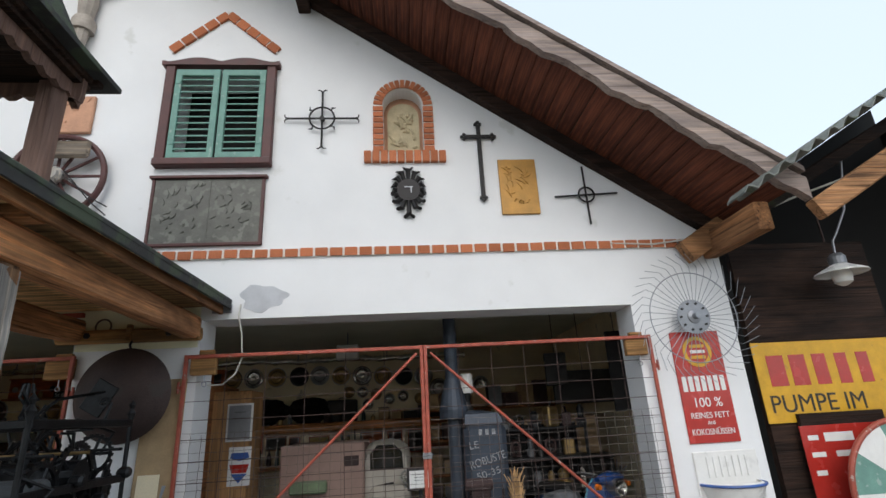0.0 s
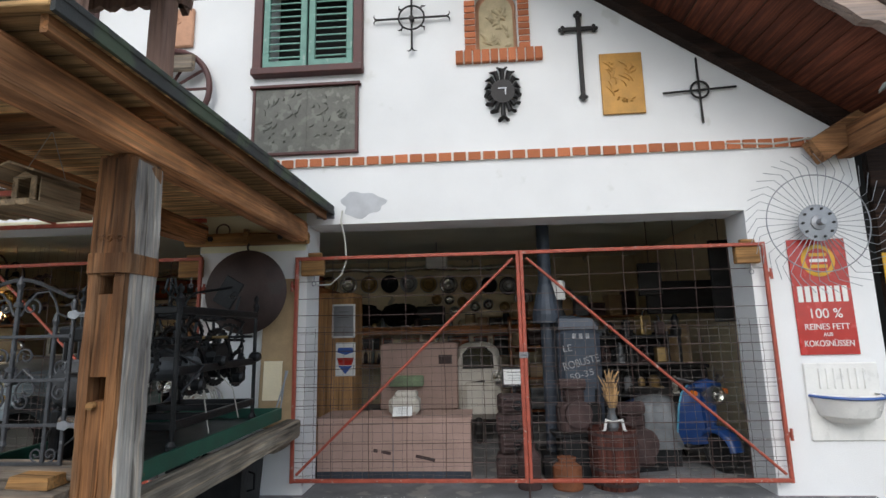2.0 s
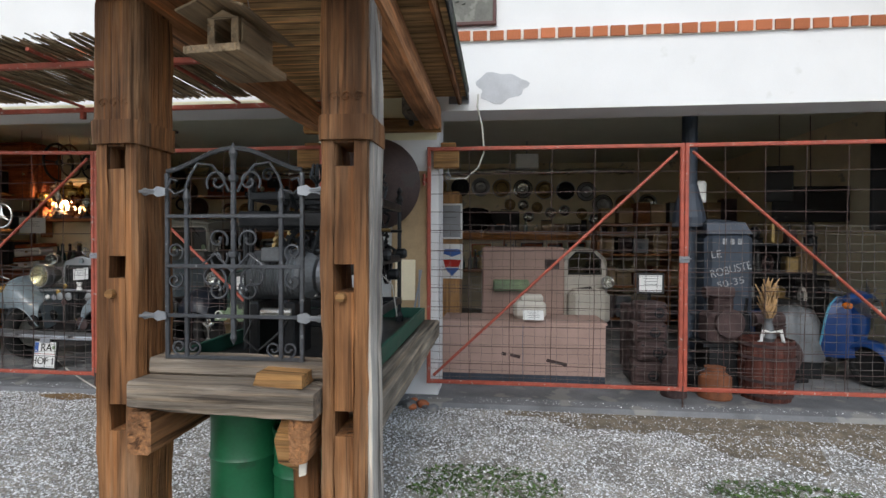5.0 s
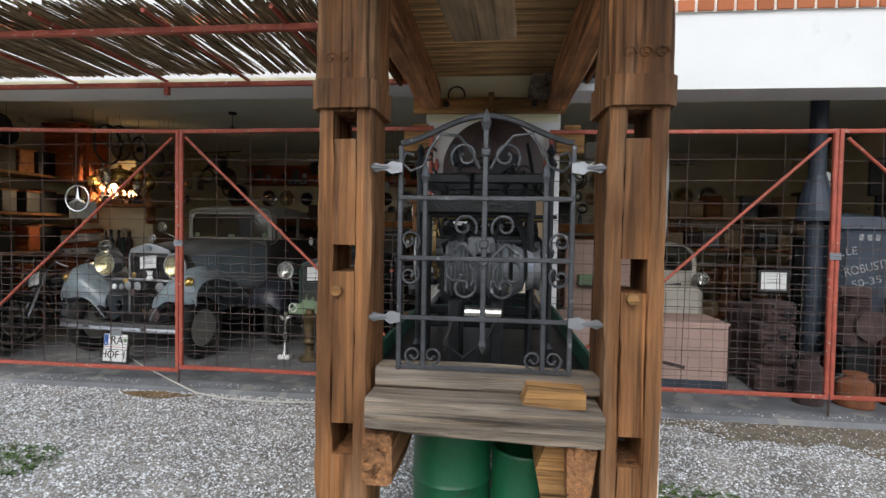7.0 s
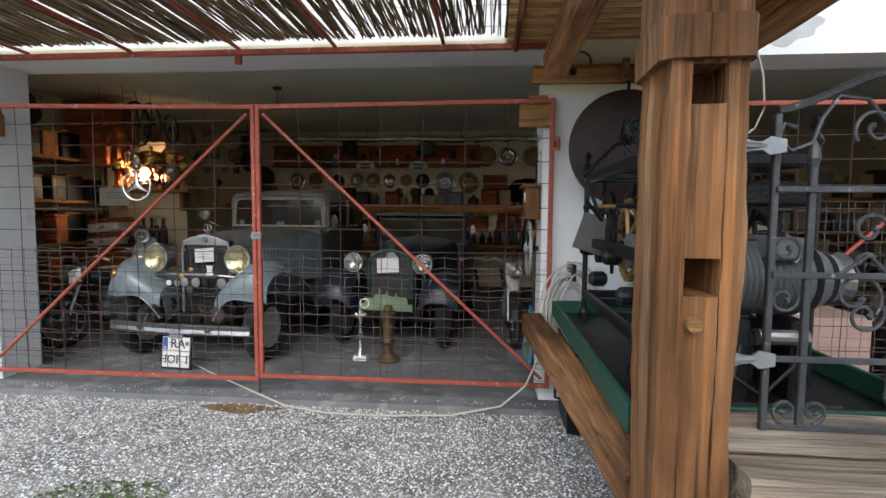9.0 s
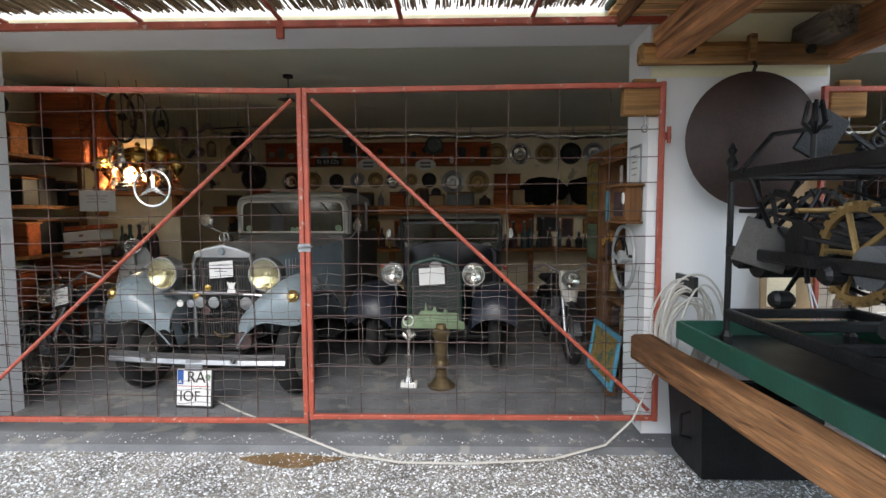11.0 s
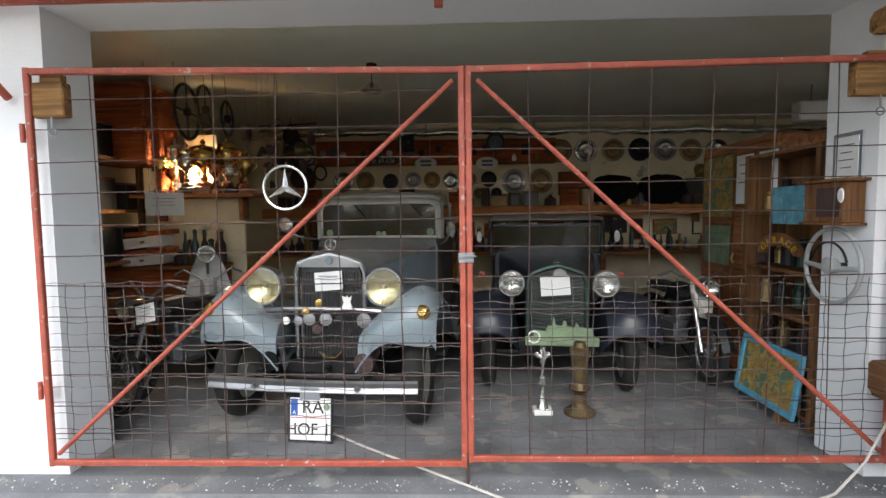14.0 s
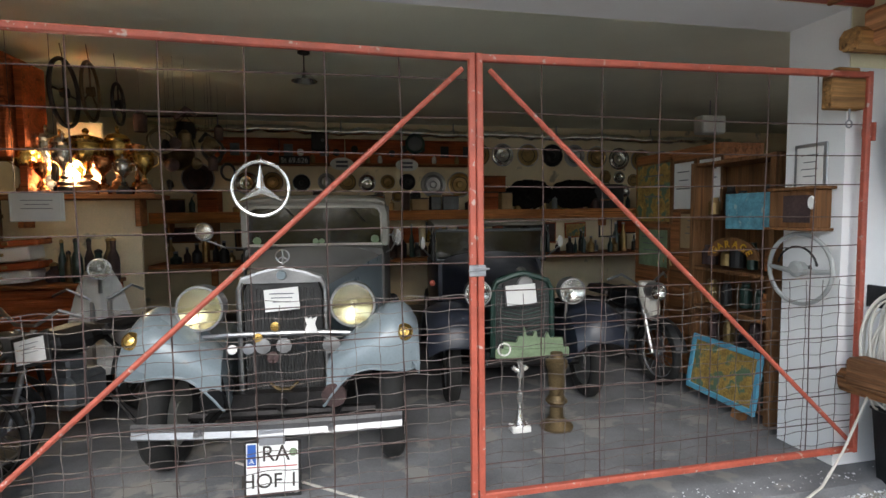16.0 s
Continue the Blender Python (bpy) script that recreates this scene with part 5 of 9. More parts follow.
def grey_car():
    c = thing("vintage_car", pose(-7.02, 5.985, 0.05, 0, 0, -6), "grey-blue vintage saloon with chrome radiator and big headlamps", "car")
    for s in (-1, 1):
        swept_guard(c, s, CARGREY)
        headlamp(c, s * 0.487, 0.37, 1.075, 0.142, LENSGLASS)
        bm = lathe(B(), [(0.005, 0.03), (0.03, 0.024), (0.042, 0.008), (0.055, 0.0), (0.055, -0.02)], pose(s * 0.82, 0.125, 0.925, 68, 0, 0), 18)
        part("indicator", bm, BRASS, c, "amber parking lamp")
        for y, nm in ((0.42, "wheel"), (3.05, "wheel")):
            wheel(c, s * 0.735, y, 0.36, 0.36, 0.17, CARROOF, nm)
        part("running_board", box(B(), (s * 0.72, 1.75, 0.37), (0.3, 1.5, 0.03), bev=0.01), RUBBER, c)
    # radiator
    o = [(-0.29, 0.42), (-0.29, 1.16), (-0.26, 1.24), (-0.15, 1.28), (0.0, 1.315), (0.15, 1.28), (0.26, 1.24), (0.29, 1.16), (0.29, 0.42), (0.22, 0.38), (-0.22, 0.38)]
    part("radiator_core", prism(B(), [(x * 0.9, 0.85 + (z - 0.85) * 0.93) for x, z in o], 0.50, 0.58), GRILLE, c)
    for k in range(22):
        x = -0.25 + 0.5 * k / 21
        part("radiator_fin", box(B(), (x, 0.494, 0.80), (0.006, 0.012, 0.74)), GRILLE, c)
    part("radiator_shell", tube(B(), [(x, 0.49, z) for x, z in o], 0.022, 8, closed=True), CHROME, c)
    bm = prism(B(), [(-0.26, 1.21), (0.26, 1.21), (0.26, 1.245), (0.15, 1.285), (0, 1.32), (-0.15, 1.285), (-0.26, 1.245)], 0.47, 0.60)
    part("radiator_cap_panel", bm, CHROME, c)
    part("badge", lathe(B(), [(0.035, -0.008), (0.03, 0.008)], pose(0, 0.462, 1.265, 90, 0, 0), 18), CARGREY, c)
    st = part("mascot", ring(B(), (0, 0.52, 1.39), 0.045, 0.005, "y", 20, 5), CHROME, c)
    part("mascot_spokes", tube(tube(B(), [(0, 0.52, 1.32), (0, 0.52, 1.435)], 0.006, 5), [(-0.03, 0.52, 1.365), (0, 0.52, 1.39), (0.03, 0.52, 1.365)], 0.005, 5), CHROME, st)
    # bonnet and body
    hood = []
    for y, w, z0, z1 in ((0.56, 0.28, 0.75, 1.30), (0.9, 0.36, 0.75, 1.345), (1.4, 0.48, 0.72, 1.355), (1.97, 0.65, 0.70, 1.375)):
        row = []
        for k in range(17):
            a = math.pi * k / 16
            row.append((-w * math.cos(a) * (1 if abs(math.cos(a)) < 0.9 else 1), y, z1 - 0.20 + 0.20 * math.sin(a) ** 0.6))
        hood.append([(-w, y, z0)] + row + [(w, y, z0)])
    smooth(part("bonnet", loft(B(), hood, closed=False), CARDARK, c), 50)
    for s in (-1, 1):
        for k in range(16):
            y = 0.98 + k * 0.05
            w = 0.36 + (y - 0.9) * 0.25
            part("louvre", box(B(), (s * (w + 0.004), y, 1.0), (0.014, 0.02, 0.3), bev=0.004, rz=s * 20), CARGREY, c)
        part("bonnet_side", loft(B(), [[(s * 0.285, 0.57, 0.72), (s * 0.285, 0.57, 1.17)], [(s * 0.365, 0.9, 0.72), (s * 0.365, 0.9, 1.19)], [(s * 0.655, 1.98, 0.70), (s * 0.655, 1.98, 1.29)]], closed=False), CARGREY, c)
    body = []
    for y, w, z1 in ((1.95, 0.67, 1.35), (2.0, 0.69, 1.37), (2.14, 0.71, 1.37), (2.9, 0.72, 1.37), (3.6, 0.64, 1.35), (4.0, 0.5, 1.1)):
        body.append([(-w * 0.96, y, 0.4), (-w, y, 0.7), (-w, y, z1 - 0.1), (-w * 0.97, y, z1), (w * 0.97, y, z1), (w, y, z1 - 0.1), (w, y, 0.7), (w * 0.96, y, 0.4)])
    smooth(part("body", loft(B(), body, closed=True, caps=True), CARBROWN, c), 40)
    cab = []
    for y, w, z in ((2.0, 0.715, 1.80), (2.05, 0.72, 1.845), (2.2, 0.71, 1.875), (2.7, 0.69, 1.90), (3.3, 0.63, 1.86), (3.7, 0.56, 1.68)):
        row = [(-w, y, z - 0.16)] + [(-w * math.cos(math.pi * k / 12) * 0.99, y, z - 0.09 + 0.09 * math.sin(math.pi * k / 12) ** 0.5) for k in range(1, 12)] + [(w, y, z - 0.16)]
        cab.append(row)
    smooth(part("roof", loft(B(), cab, closed=False), CARROOF, c), 50)
    pane = [(-0.635, 1.39), (0.635, 1.39), (0.635, 1.68), (0.61, 1.725), (0.56, 1.745), (-0.56, 1.745), (-0.61, 1.725), (-0.635, 1.68)]
    part("windscreen", prism(B(), pane, 2.035, 2.047), PANE, c, "reflecting windscreen glass")
    part("windscreen_frame", tube(B(), [(x * 1.015, 2.027, 1.565 + (z - 1.565) * 1.04) for x, z in pane], 0.013, 6, closed=True), CREAMPAINT, c, "cream-painted screen frame")
    bm = B()
    outer = [(-0.70, 1.36), (0.70, 1.36), (0.70, 1.72), (0.675, 1.795), (0.60, 1.83), (-0.60, 1.83), (-0.675, 1.795), (-0.70, 1.72)]
    loft(bm, [[(x * 1.03, 2.03, 1.565 + (z - 1.565) * 1.06) for x, z in pane], [(x, 2.02, z) for x, z in outer], [(x * 1.01, 2.12, z) for x, z in outer]], closed=True)
    part("windscreen_surround", bm, CARROOF, c)
    part("sun_visor", loft(B(), [[(x, 1.99, 1.79 - 0.03 * abs(x) ** 3), (x, 2.06, 1.825 - 0.03 * abs(x) ** 3), (x, 2.06, 1.80 - 0.03 * abs(x) ** 3)] for x in np.linspace(-0.66, 0.66, 9)]), CARROOF, c)
    for x in (-0.28, 0.36):
        part("wiper", tube(B(), [(x, 2.018, 1.745), (x + 0.13, 2.015, 1.60)], 0.005, 5), IRON, c)
    for x, z, r in ((-0.56, 1.425, 0.04), (0.0, 1.415, 0.03), (0.06, 1.415, 0.028), (0.58, 1.43, 0.042)):
        part("sticker", lathe(B(), [(r, -0.002), (r, 0.002)], pose(x, 2.031, z, 90, 0, 0), 14), CHIPGREEN, c)
    for s in (-1, 1):
        for y in (2.1, 2.8):
            part("side_pillar", box(B(), (s * 0.70, y, 1.56), (0.04, 0.07, 0.40), bev=0.01), CARROOF, c)
        part("side_window", box(B(), (s * 0.695, 2.8, 1.55), (0.012, 1.35, 0.32)), PANE, c)
        part("door_handle", tube(B(), [(s * 0.73, 2.35, 1.2), (s * 0.75, 2.42, 1.2)], 0.012, 6), CHROME, c)
    mir = part("door_mirror", lathe(B(), [(0.01, -0.012), (0.06, -0.01), (0.068, 0.0), (0.06, 0.018), (0.02, 0.03)], pose(0.80, 2.08, 1.45, -86, 0, -22) @ Matrix.Diagonal((0.85, 1.45, 1, 1)), 20), SILVER, c)
    part("mirror_arm", tube(B(), [(0.69, 2.0, 1.30), (0.74, 2.02, 1.32), (0.79, 2.09, 1.4)], 0.009, 6), CHROME, mir)
    lamp = part("spot_lamp", lathe(B(), [(0.005, -0.02), (0.06, -0.015), (0.078, 0.0), (0.074, 0.03), (0.03, 0.09)], pose(-0.96, 1.775, 1.53, -90, 0, 0), 20), LENSW, c)
    part("spot_rim", ring(B(), (-0.96, 1.775, 1.53), 0.077, 0.008, "y", 24, 6), CHROME, lamp)
    part("spot_arm", tube(B(), [(-0.68, 2.0, 1.36), (-0.8, 1.84, 1.38), (-0.95, 1.8, 1.45)], 0.01, 6), CHROME, lamp)
    # lamp bar with badges
    part("lamp_bar", tube(B(), [(-0.53, 0.36, 0.86), (-0.46, 0.31, 0.89), (-0.3, 0.28, 0.905), (0, 0.27, 0.91), (0.3, 0.28, 0.905), (0.46, 0.31, 0.89), (0.53, 0.36, 0.86)], 0.017, 8), CHROME, c)
    rnd = random.Random(5)
    for x, z, r, m_ in ((-0.17, 0.86, 0.035, ZINC), (-0.08, 0.875, 0.05, CHROME), (0.05, 0.875, 0.05, CHROME), (-0.02, 0.80, 0.038, RUSTRED), (0.16, 0.87, 0.035, MACHINE), (0.35, 0.87, 0.058, CHROME), (-0.27, 0.86, 0.03, ENWHITE), (-0.11, 0.93, 0.03, BRASS), (0.0, 1.0, 0.03, BRASS)):
        part("badge", lathe(B(), [(r * 0.4, -0.012), (r, -0.006), (r, 0.008), (0.01, 0.012)], pose(x, 0.245, z - 0.04, 90, 0, 0), 10 if m_ is CHROME else 16), m_, c)
    part("shield_badge", prism(B(), [(0.185, 1.02), (0.215, 1.005), (0.225, 1.02), (0.235, 1.005), (0.265, 1.02), (0.25, 0.97), (0.27, 0.915), (0.18, 0.915), (0.2, 0.97)], 0.225, 0.24), ENWHITE, c)
    part("radiator_crest", tube(B(), [(-0.1, 0.47, 0.52), (-0.04, 0.47, 0.47), (0.03, 0.47, 0.47), (0.09, 0.47, 0.52)], [0.008, 0.016, 0.016, 0.008], 7), DARKBRASS, c)
    nt = part("notice", box(B(), (0.0, 0.455, 1.10), (0.23, 0.006, 0.15), bev=0.001, rx=-6, ry=-5), PAPER, c, "white paper notice")
    for k in range(4):
        part("text_line", box(B(), (0.0, 0.450, 1.14 - 0.028 * k), (0.16 - 0.02 * k, 0.002, 0.006)), INK, nt)
    # bumper, chassis, horns
    bm = B()
    loft(bm, [[(x, 0.03 - 0.05 * (1 - (x / 0.8) ** 2) + dy, 0.40 + dz) for dy, dz in ((0, -0.05), (-0.018, -0.035), (-0.006, 0.0), (-0.018, 0.035), (0, 0.05), (0.02, 0.04), (0.02, -0.04))] for x in np.linspace(-0.795, 0.795, 15)], caps=True)
    smooth(part("bumper", bm, CHROME, c), 30)
    for x in (-0.4, 0.37):
        part("bumper_bolt", lathe(B(), [(0.022, -0.01), (0.015, 0.02)], pose(x, -0.045, 0.40, 90, 0, 0), 10), CHROME, c)
        part("bumper_iron", box(B(), (x, 0.25, 0.40), (0.05, 0.44, 0.05), bev=0.005), IRON, c)
    part("axle", tube(B(), [(-0.62, 0.42, 0.33), (0.62, 0.42, 0.33)], 0.035, 8), IRON, c)
    part("chassis", box(B(), (0, 2.0, 0.42), (0.8, 3.2, 0.1)), IRON, c)
    part("starting_dog", tube(B(), [(0, 0.5, 0.42), (0, 0.32, 0.40)], 0.03, 8), IRON, c)
    for s, m_ in ((-1, MACHINE), (1, RUSTRED)):
        part("horn", lathe(B(), [(0.075, -0.02), (0.08, 0.0), (0.03, 0.03), (0.03, 0.18), (0.07, 0.2), (0.07, 0.25)], pose(s * 0.37, 0.15, 0.53, -80, 0, 0), 18), m_, c)
    return c


grey_car()
# number plate under the bumper
p = thing("number_plate", pose(-7.005, 5.925, 0.05, -6, 0, -5), "white two-line number plate on a black board leaning at the bumper", "number plate")
part("board", box(B(), (0, 0.012, 0.16), (0.33, 0.02, 0.33), bev=0.004), DARKCASE, p)
part("plate", box(B(), (0.0, 0.0, 0.172), (0.30, 0.006, 0.30), bev=0.002), PAPER, p)
part("band", box(B(), (-0.118, -0.004, 0.255), (0.05, 0.004, 0.12)), ENBLUE, p)
words("lettering", "RA", 0.13, pose(0.02, -0.005, 0.215, 90, 0, 0), ENBLACK, p)
words("lettering", "HOF 1", 0.12, pose(-0.015, -0.005, 0.06, 90, 0, 0), ENBLACK, p)
words("lettering", "A", 0.04, pose(-0.118, -0.007, 0.205, 90, 0, 0), ENWHITE, p)
part("seal", lathe(B(), [(0.024, -0.002), (0.02, 0.002)], pose(0.122, -0.005, 0.26, 90, 0, 0), 16), CHIPGREEN, p)
part("rule", box(B(), (0, -0.004, 0.182), (0.29, 0.003, 0.005)), ENRED, p)
part("bracket", box(B(), (0.0, 0.0, 0.355), (0.15, 0.03, 0.09), bev=0.004), ZINC, p)

# star emblem hanging on the gate mesh
s = thing("star_emblem", pose(-6.93, 5.365, 1.84), "chromed ring with a three-pointed star hung on the gate", "emblem")
part("ring", ring(B(), (0, 0, 0), 0.125, 0.008, "y", 48, 8), SILVER, s)
bm = B()
for k in range(3):
    a = radians(90 + 120 * k)
    d, n = (math.cos(a), math.sin(a)), (-math.sin(a), math.cos(a))
    v = [bm.verts.new(q) for q in ((0.12 * d[0], 0, 0.12 * d[1]), (0.021 * n[0] - 0.003 * d[0], 0, 0.021 * n[1] - 0.003 * d[1]), (-0.021 * n[0] - 0.003 * d[0], 0, -0.021 * n[1] - 0.003 * d[1]), (0, -0.014, 0), (0, 0.01, 0))]
    bm.faces.new((v[0], v[1], v[3])), bm.faces.new((v[0], v[3], v[2])), bm.faces.new((v[0], v[4], v[1])), bm.faces.new((v[0], v[2], v[4]))
part("star", bm, SILVER, s)
part("hook", tube(B(), [(0, 0, 0.125), (0, 0.03, 0.15), (0, 0.06, 0.14)], 0.004, 5), WIRE, s)


def green_car():
    c = thing("vintage_car", pose(-5.06, 6.795, 0.05, 0, 0, -6), "dark green open vintage car with mesh radiator and white headlamps", "car")
    for s in (-1, 1):
        fender(c, s, [(-0.12, 0.62), (-0.10, 0.74), (-0.02, 0.84), (0.12, 0.90), (0.32, 0.92), (0.52, 0.88), (0.72, 0.78), (0.95, 0.6), (1.2, 0.42), (1.5, 0.34), (2.3, 0.32)], 0.40, 0.84, CARNAVY, 0.4)
        headlamp(c, s * 0.407, 0.13, 1.0, 0.108, LENSCLEAR)
        for y in (0.32, 2.75):
            wheel(c, s * 0.62, y, 0.34, 0.34, 0.13, CARDARK)
        part("running_board", box(B(), (s * 0.62, 1.6, 0.31), (0.28, 1.3, 0.03), bev=0.01), RUBBER, c)
        part("side_lamp", lathe(B(), [(0.005, -0.02), (0.03, -0.01), (0.03, 0.03), (0.01, 0.05)], pose(s * 0.72, 0.95, 0.98, -90, 0, 0), 12), REDSTEEL, c)
    o = [(-0.26, 0.42), (-0.26, 1.0), (-0.22, 1.08), (-0.1, 1.125), (0.0, 1.15), (0.1, 1.125), (0.22, 1.08), (0.26, 1.0), (0.26, 0.42)]
    part("radiator_core", prism(B(), o, 0.2, 0.32), GRILLE, c)
    for s in (-1, 1):
        for k in range(17):
            z = 0.45 + 0.033 * k
            part("chevron", tube(B(), [(0, 0.192, z), (s * 0.22, 0.192, z + 0.05)], 0.005, 4), CARGREEN, c)
    part("radiator_shell", tube(B(), [(x, 0.2, z) for x, z in o], 0.026, 8), CARGREEN, c)
    part("radiator_cap", lathe(B(), [(0.04, 0), (0.045, 0.03), (0.02, 0.05)], pose(0, 0.24, 1.15), 14), CHROME, c)
    part("badge", lathe(B(), [(0.07, -0.006), (0.06, 0.006)], pose(0.02, 0.17, 1.06, 90, 0, 0), 18), CHROME, c)
    hood = []
    for y, w, z1 in ((0.32, 0.26, 1.14), (0.8, 0.36, 1.18), (1.64, 0.56, 1.24)):
        hood.append([(-w, y, 0.6)] + [(-w * math.cos(math.pi * k / 12), y, z1 - 0.17 + 0.17 * math.sin(math.pi * k / 12) ** 0.7) for k in range(13)] + [(w, y, 0.6)])
    smooth(part("bonnet", loft(B(), hood, closed=False), CARNAVY, c), 50)
    body = [[(-w, y, 0.4), (-w, y, z - 0.05), (-w + 0.05, y, z), (w - 0.05, y, z), (w, y, z - 0.05), (w, y, 0.4)] for y, w, z in ((1.62, 0.6, 1.15), (1.75, 0.64, 1.15), (2.7, 0.65, 1.14), (3.5, 0.55, 1.1), (3.7, 0.4, 0.9))]
    smooth(part("body", loft(B(), body, caps=True), CARNAVY, c), 40)
    part("windscreen", box(B(), (0, 1.69, 1.31), (1.22, 0.01, 0.32)), PANE, c, "upright windscreen glass")
    part("windscreen_frame", tube(B(), [(x, 1.682, z) for x, z in ((-0.62, 1.14), (0.62, 1.14), (0.62, 1.48), (-0.62, 1.48))], 0.018, 6, closed=True), MACHGREY, c)
    bm = loft(B(), [[(-w, y, z - 0.1), (-w * 0.96, y, z), (w * 0.96, y, z), (w, y, z - 0.1)] for y, w, z in ((1.58, 0.665, 1.535), (1.64, 0.67, 1.56), (2.6, 0.66, 1.60), (3.4, 0.6, 1.48))], closed=False)
    part("canvas_top", bm, CARROOF, c, "dusty grey canvas hood")
    for s in (-1, 1):
        part("hood_pillar", box(B(), (s * 0.65, 1.70, 1.32), (0.045, 0.05, 0.42), bev=0.01), IRON, c)
        part("cowl_bracket", tube(B(), [(s * 0.66, 1.66, 1.15), (s * 0.78, 1.5, 1.3)], 0.009, 6), CHROME, c)
        part("mirror", lathe(B(), [(0.005, -0.01), (0.04, -0.005), (0.035, 0.015)], pose(s * 0.78, 1.5, 1.35, 90, 0, 20) @ Matrix.Diagonal((0.8, 1.7, 1, 1)), 14), ENWHITE, c)
    part("wiper", tube(B(), [(-0.02, 1.672, 1.16), (-0.30, 1.668, 1.28)], 0.005, 5), IRON, c)
    part("axle", tube(B(), [(-0.55, 0.32, 0.32), (0.55, 0.32, 0.32)], 0.03, 8), IRON, c)
    part("chassis", box(B(), (0, 1.7, 0.4), (0.7, 2.9, 0.1)), IRON, c)
    nt = part("notice_frame", box(B(), (-0.02, 0.165, 0.97), (0.30, 0.012, 0.21), bev=0.003, rx=-8, ry=-4), DARKCASE, c)
    part("notice", box(B(), (-0.02, 0.155, 0.97), (0.26, 0.006, 0.17), bev=0.001, rx=-8, ry=-4), PAPER, nt, "white paper notice")
    bar = part("badge_bar", box(B(), (0.02, -0.05, 0.52), (0.62, 0.03, 0.08), bev=0.008), CHIPGREEN, c, "pale green casting with jagged skyline")
    o = [(-0.22, 0.56), (-0.22, 0.62), (-0.12, 0.61), (-0.1, 0.66), (-0.06, 0.66), (-0.05, 0.74), (-0.03, 0.66), (0.02, 0.66), (0.03, 0.70), (0.05, 0.70), (0.06, 0.65), (0.12, 0.64), (0.14, 0.69), (0.17, 0.64), (0.27, 0.64), (0.28, 0.56)]
    part("skyline", prism(B(), o, -0.07, -0.04), CHIPGREEN, bar)
    part("round_badge", ring(B(), (-0.22, -0.075, 0.56), 0.05, 0.008, "y", 20, 6), ENWHITE, bar)
    part("bar_bracket", box(B(), (0, 0.1, 0.50), (0.06, 0.28, 0.05)), IRON, bar)
    return c


green_car()
t = thing("trophy", pose(-5.26, 6.46, 0.05), "slim silver trophy with a star on a square base", "trophy")
part("base", box(B(), (0, 0, 0.025), (0.15, 0.1, 0.05), bev=0.006), ENWHITE, t)
smooth(part("stem", lathe(B(), [(0.05, 0.05), (0.03, 0.1), (0.012, 0.22), (0.03, 0.25), (0.03, 0.30), (0.012, 0.32), (0.012, 0.42)], None, 16), SILVER, t))
part("figure", tube(tube(B(), [(-0.06, 0, 0.5), (0, 0, 0.45), (0.06, 0, 0.5)], 0.02, 7), [(0, 0, 0.42), (0.01, 0, 0.5), (0, 0, 0.55)], 0.024, 7), SILVER, t)
t = thing("brass_pump", pose(-4.96, 6.46, 0.05), "tarnished brass standing pump body before the green car", "pump")
smooth(part("pump_body", lathe(B(), [(0.125, 0.0), (0.13, 0.02), (0.09, 0.05), (0.055, 0.09), (0.05, 0.17), (0.075, 0.2), (0.075, 0.23), (0.055, 0.26), (0.062, 0.36), (0.07, 0.46), (0.085, 0.49), (0.085, 0.53), (0.05, 0.55), (0.045, 0.59)], None, 20), DARKBRASS, t))
part("collar", ring(B(), (0, 0, 0.215), 0.075, 0.012, "z", 20, 6), DARKBRASS, t)


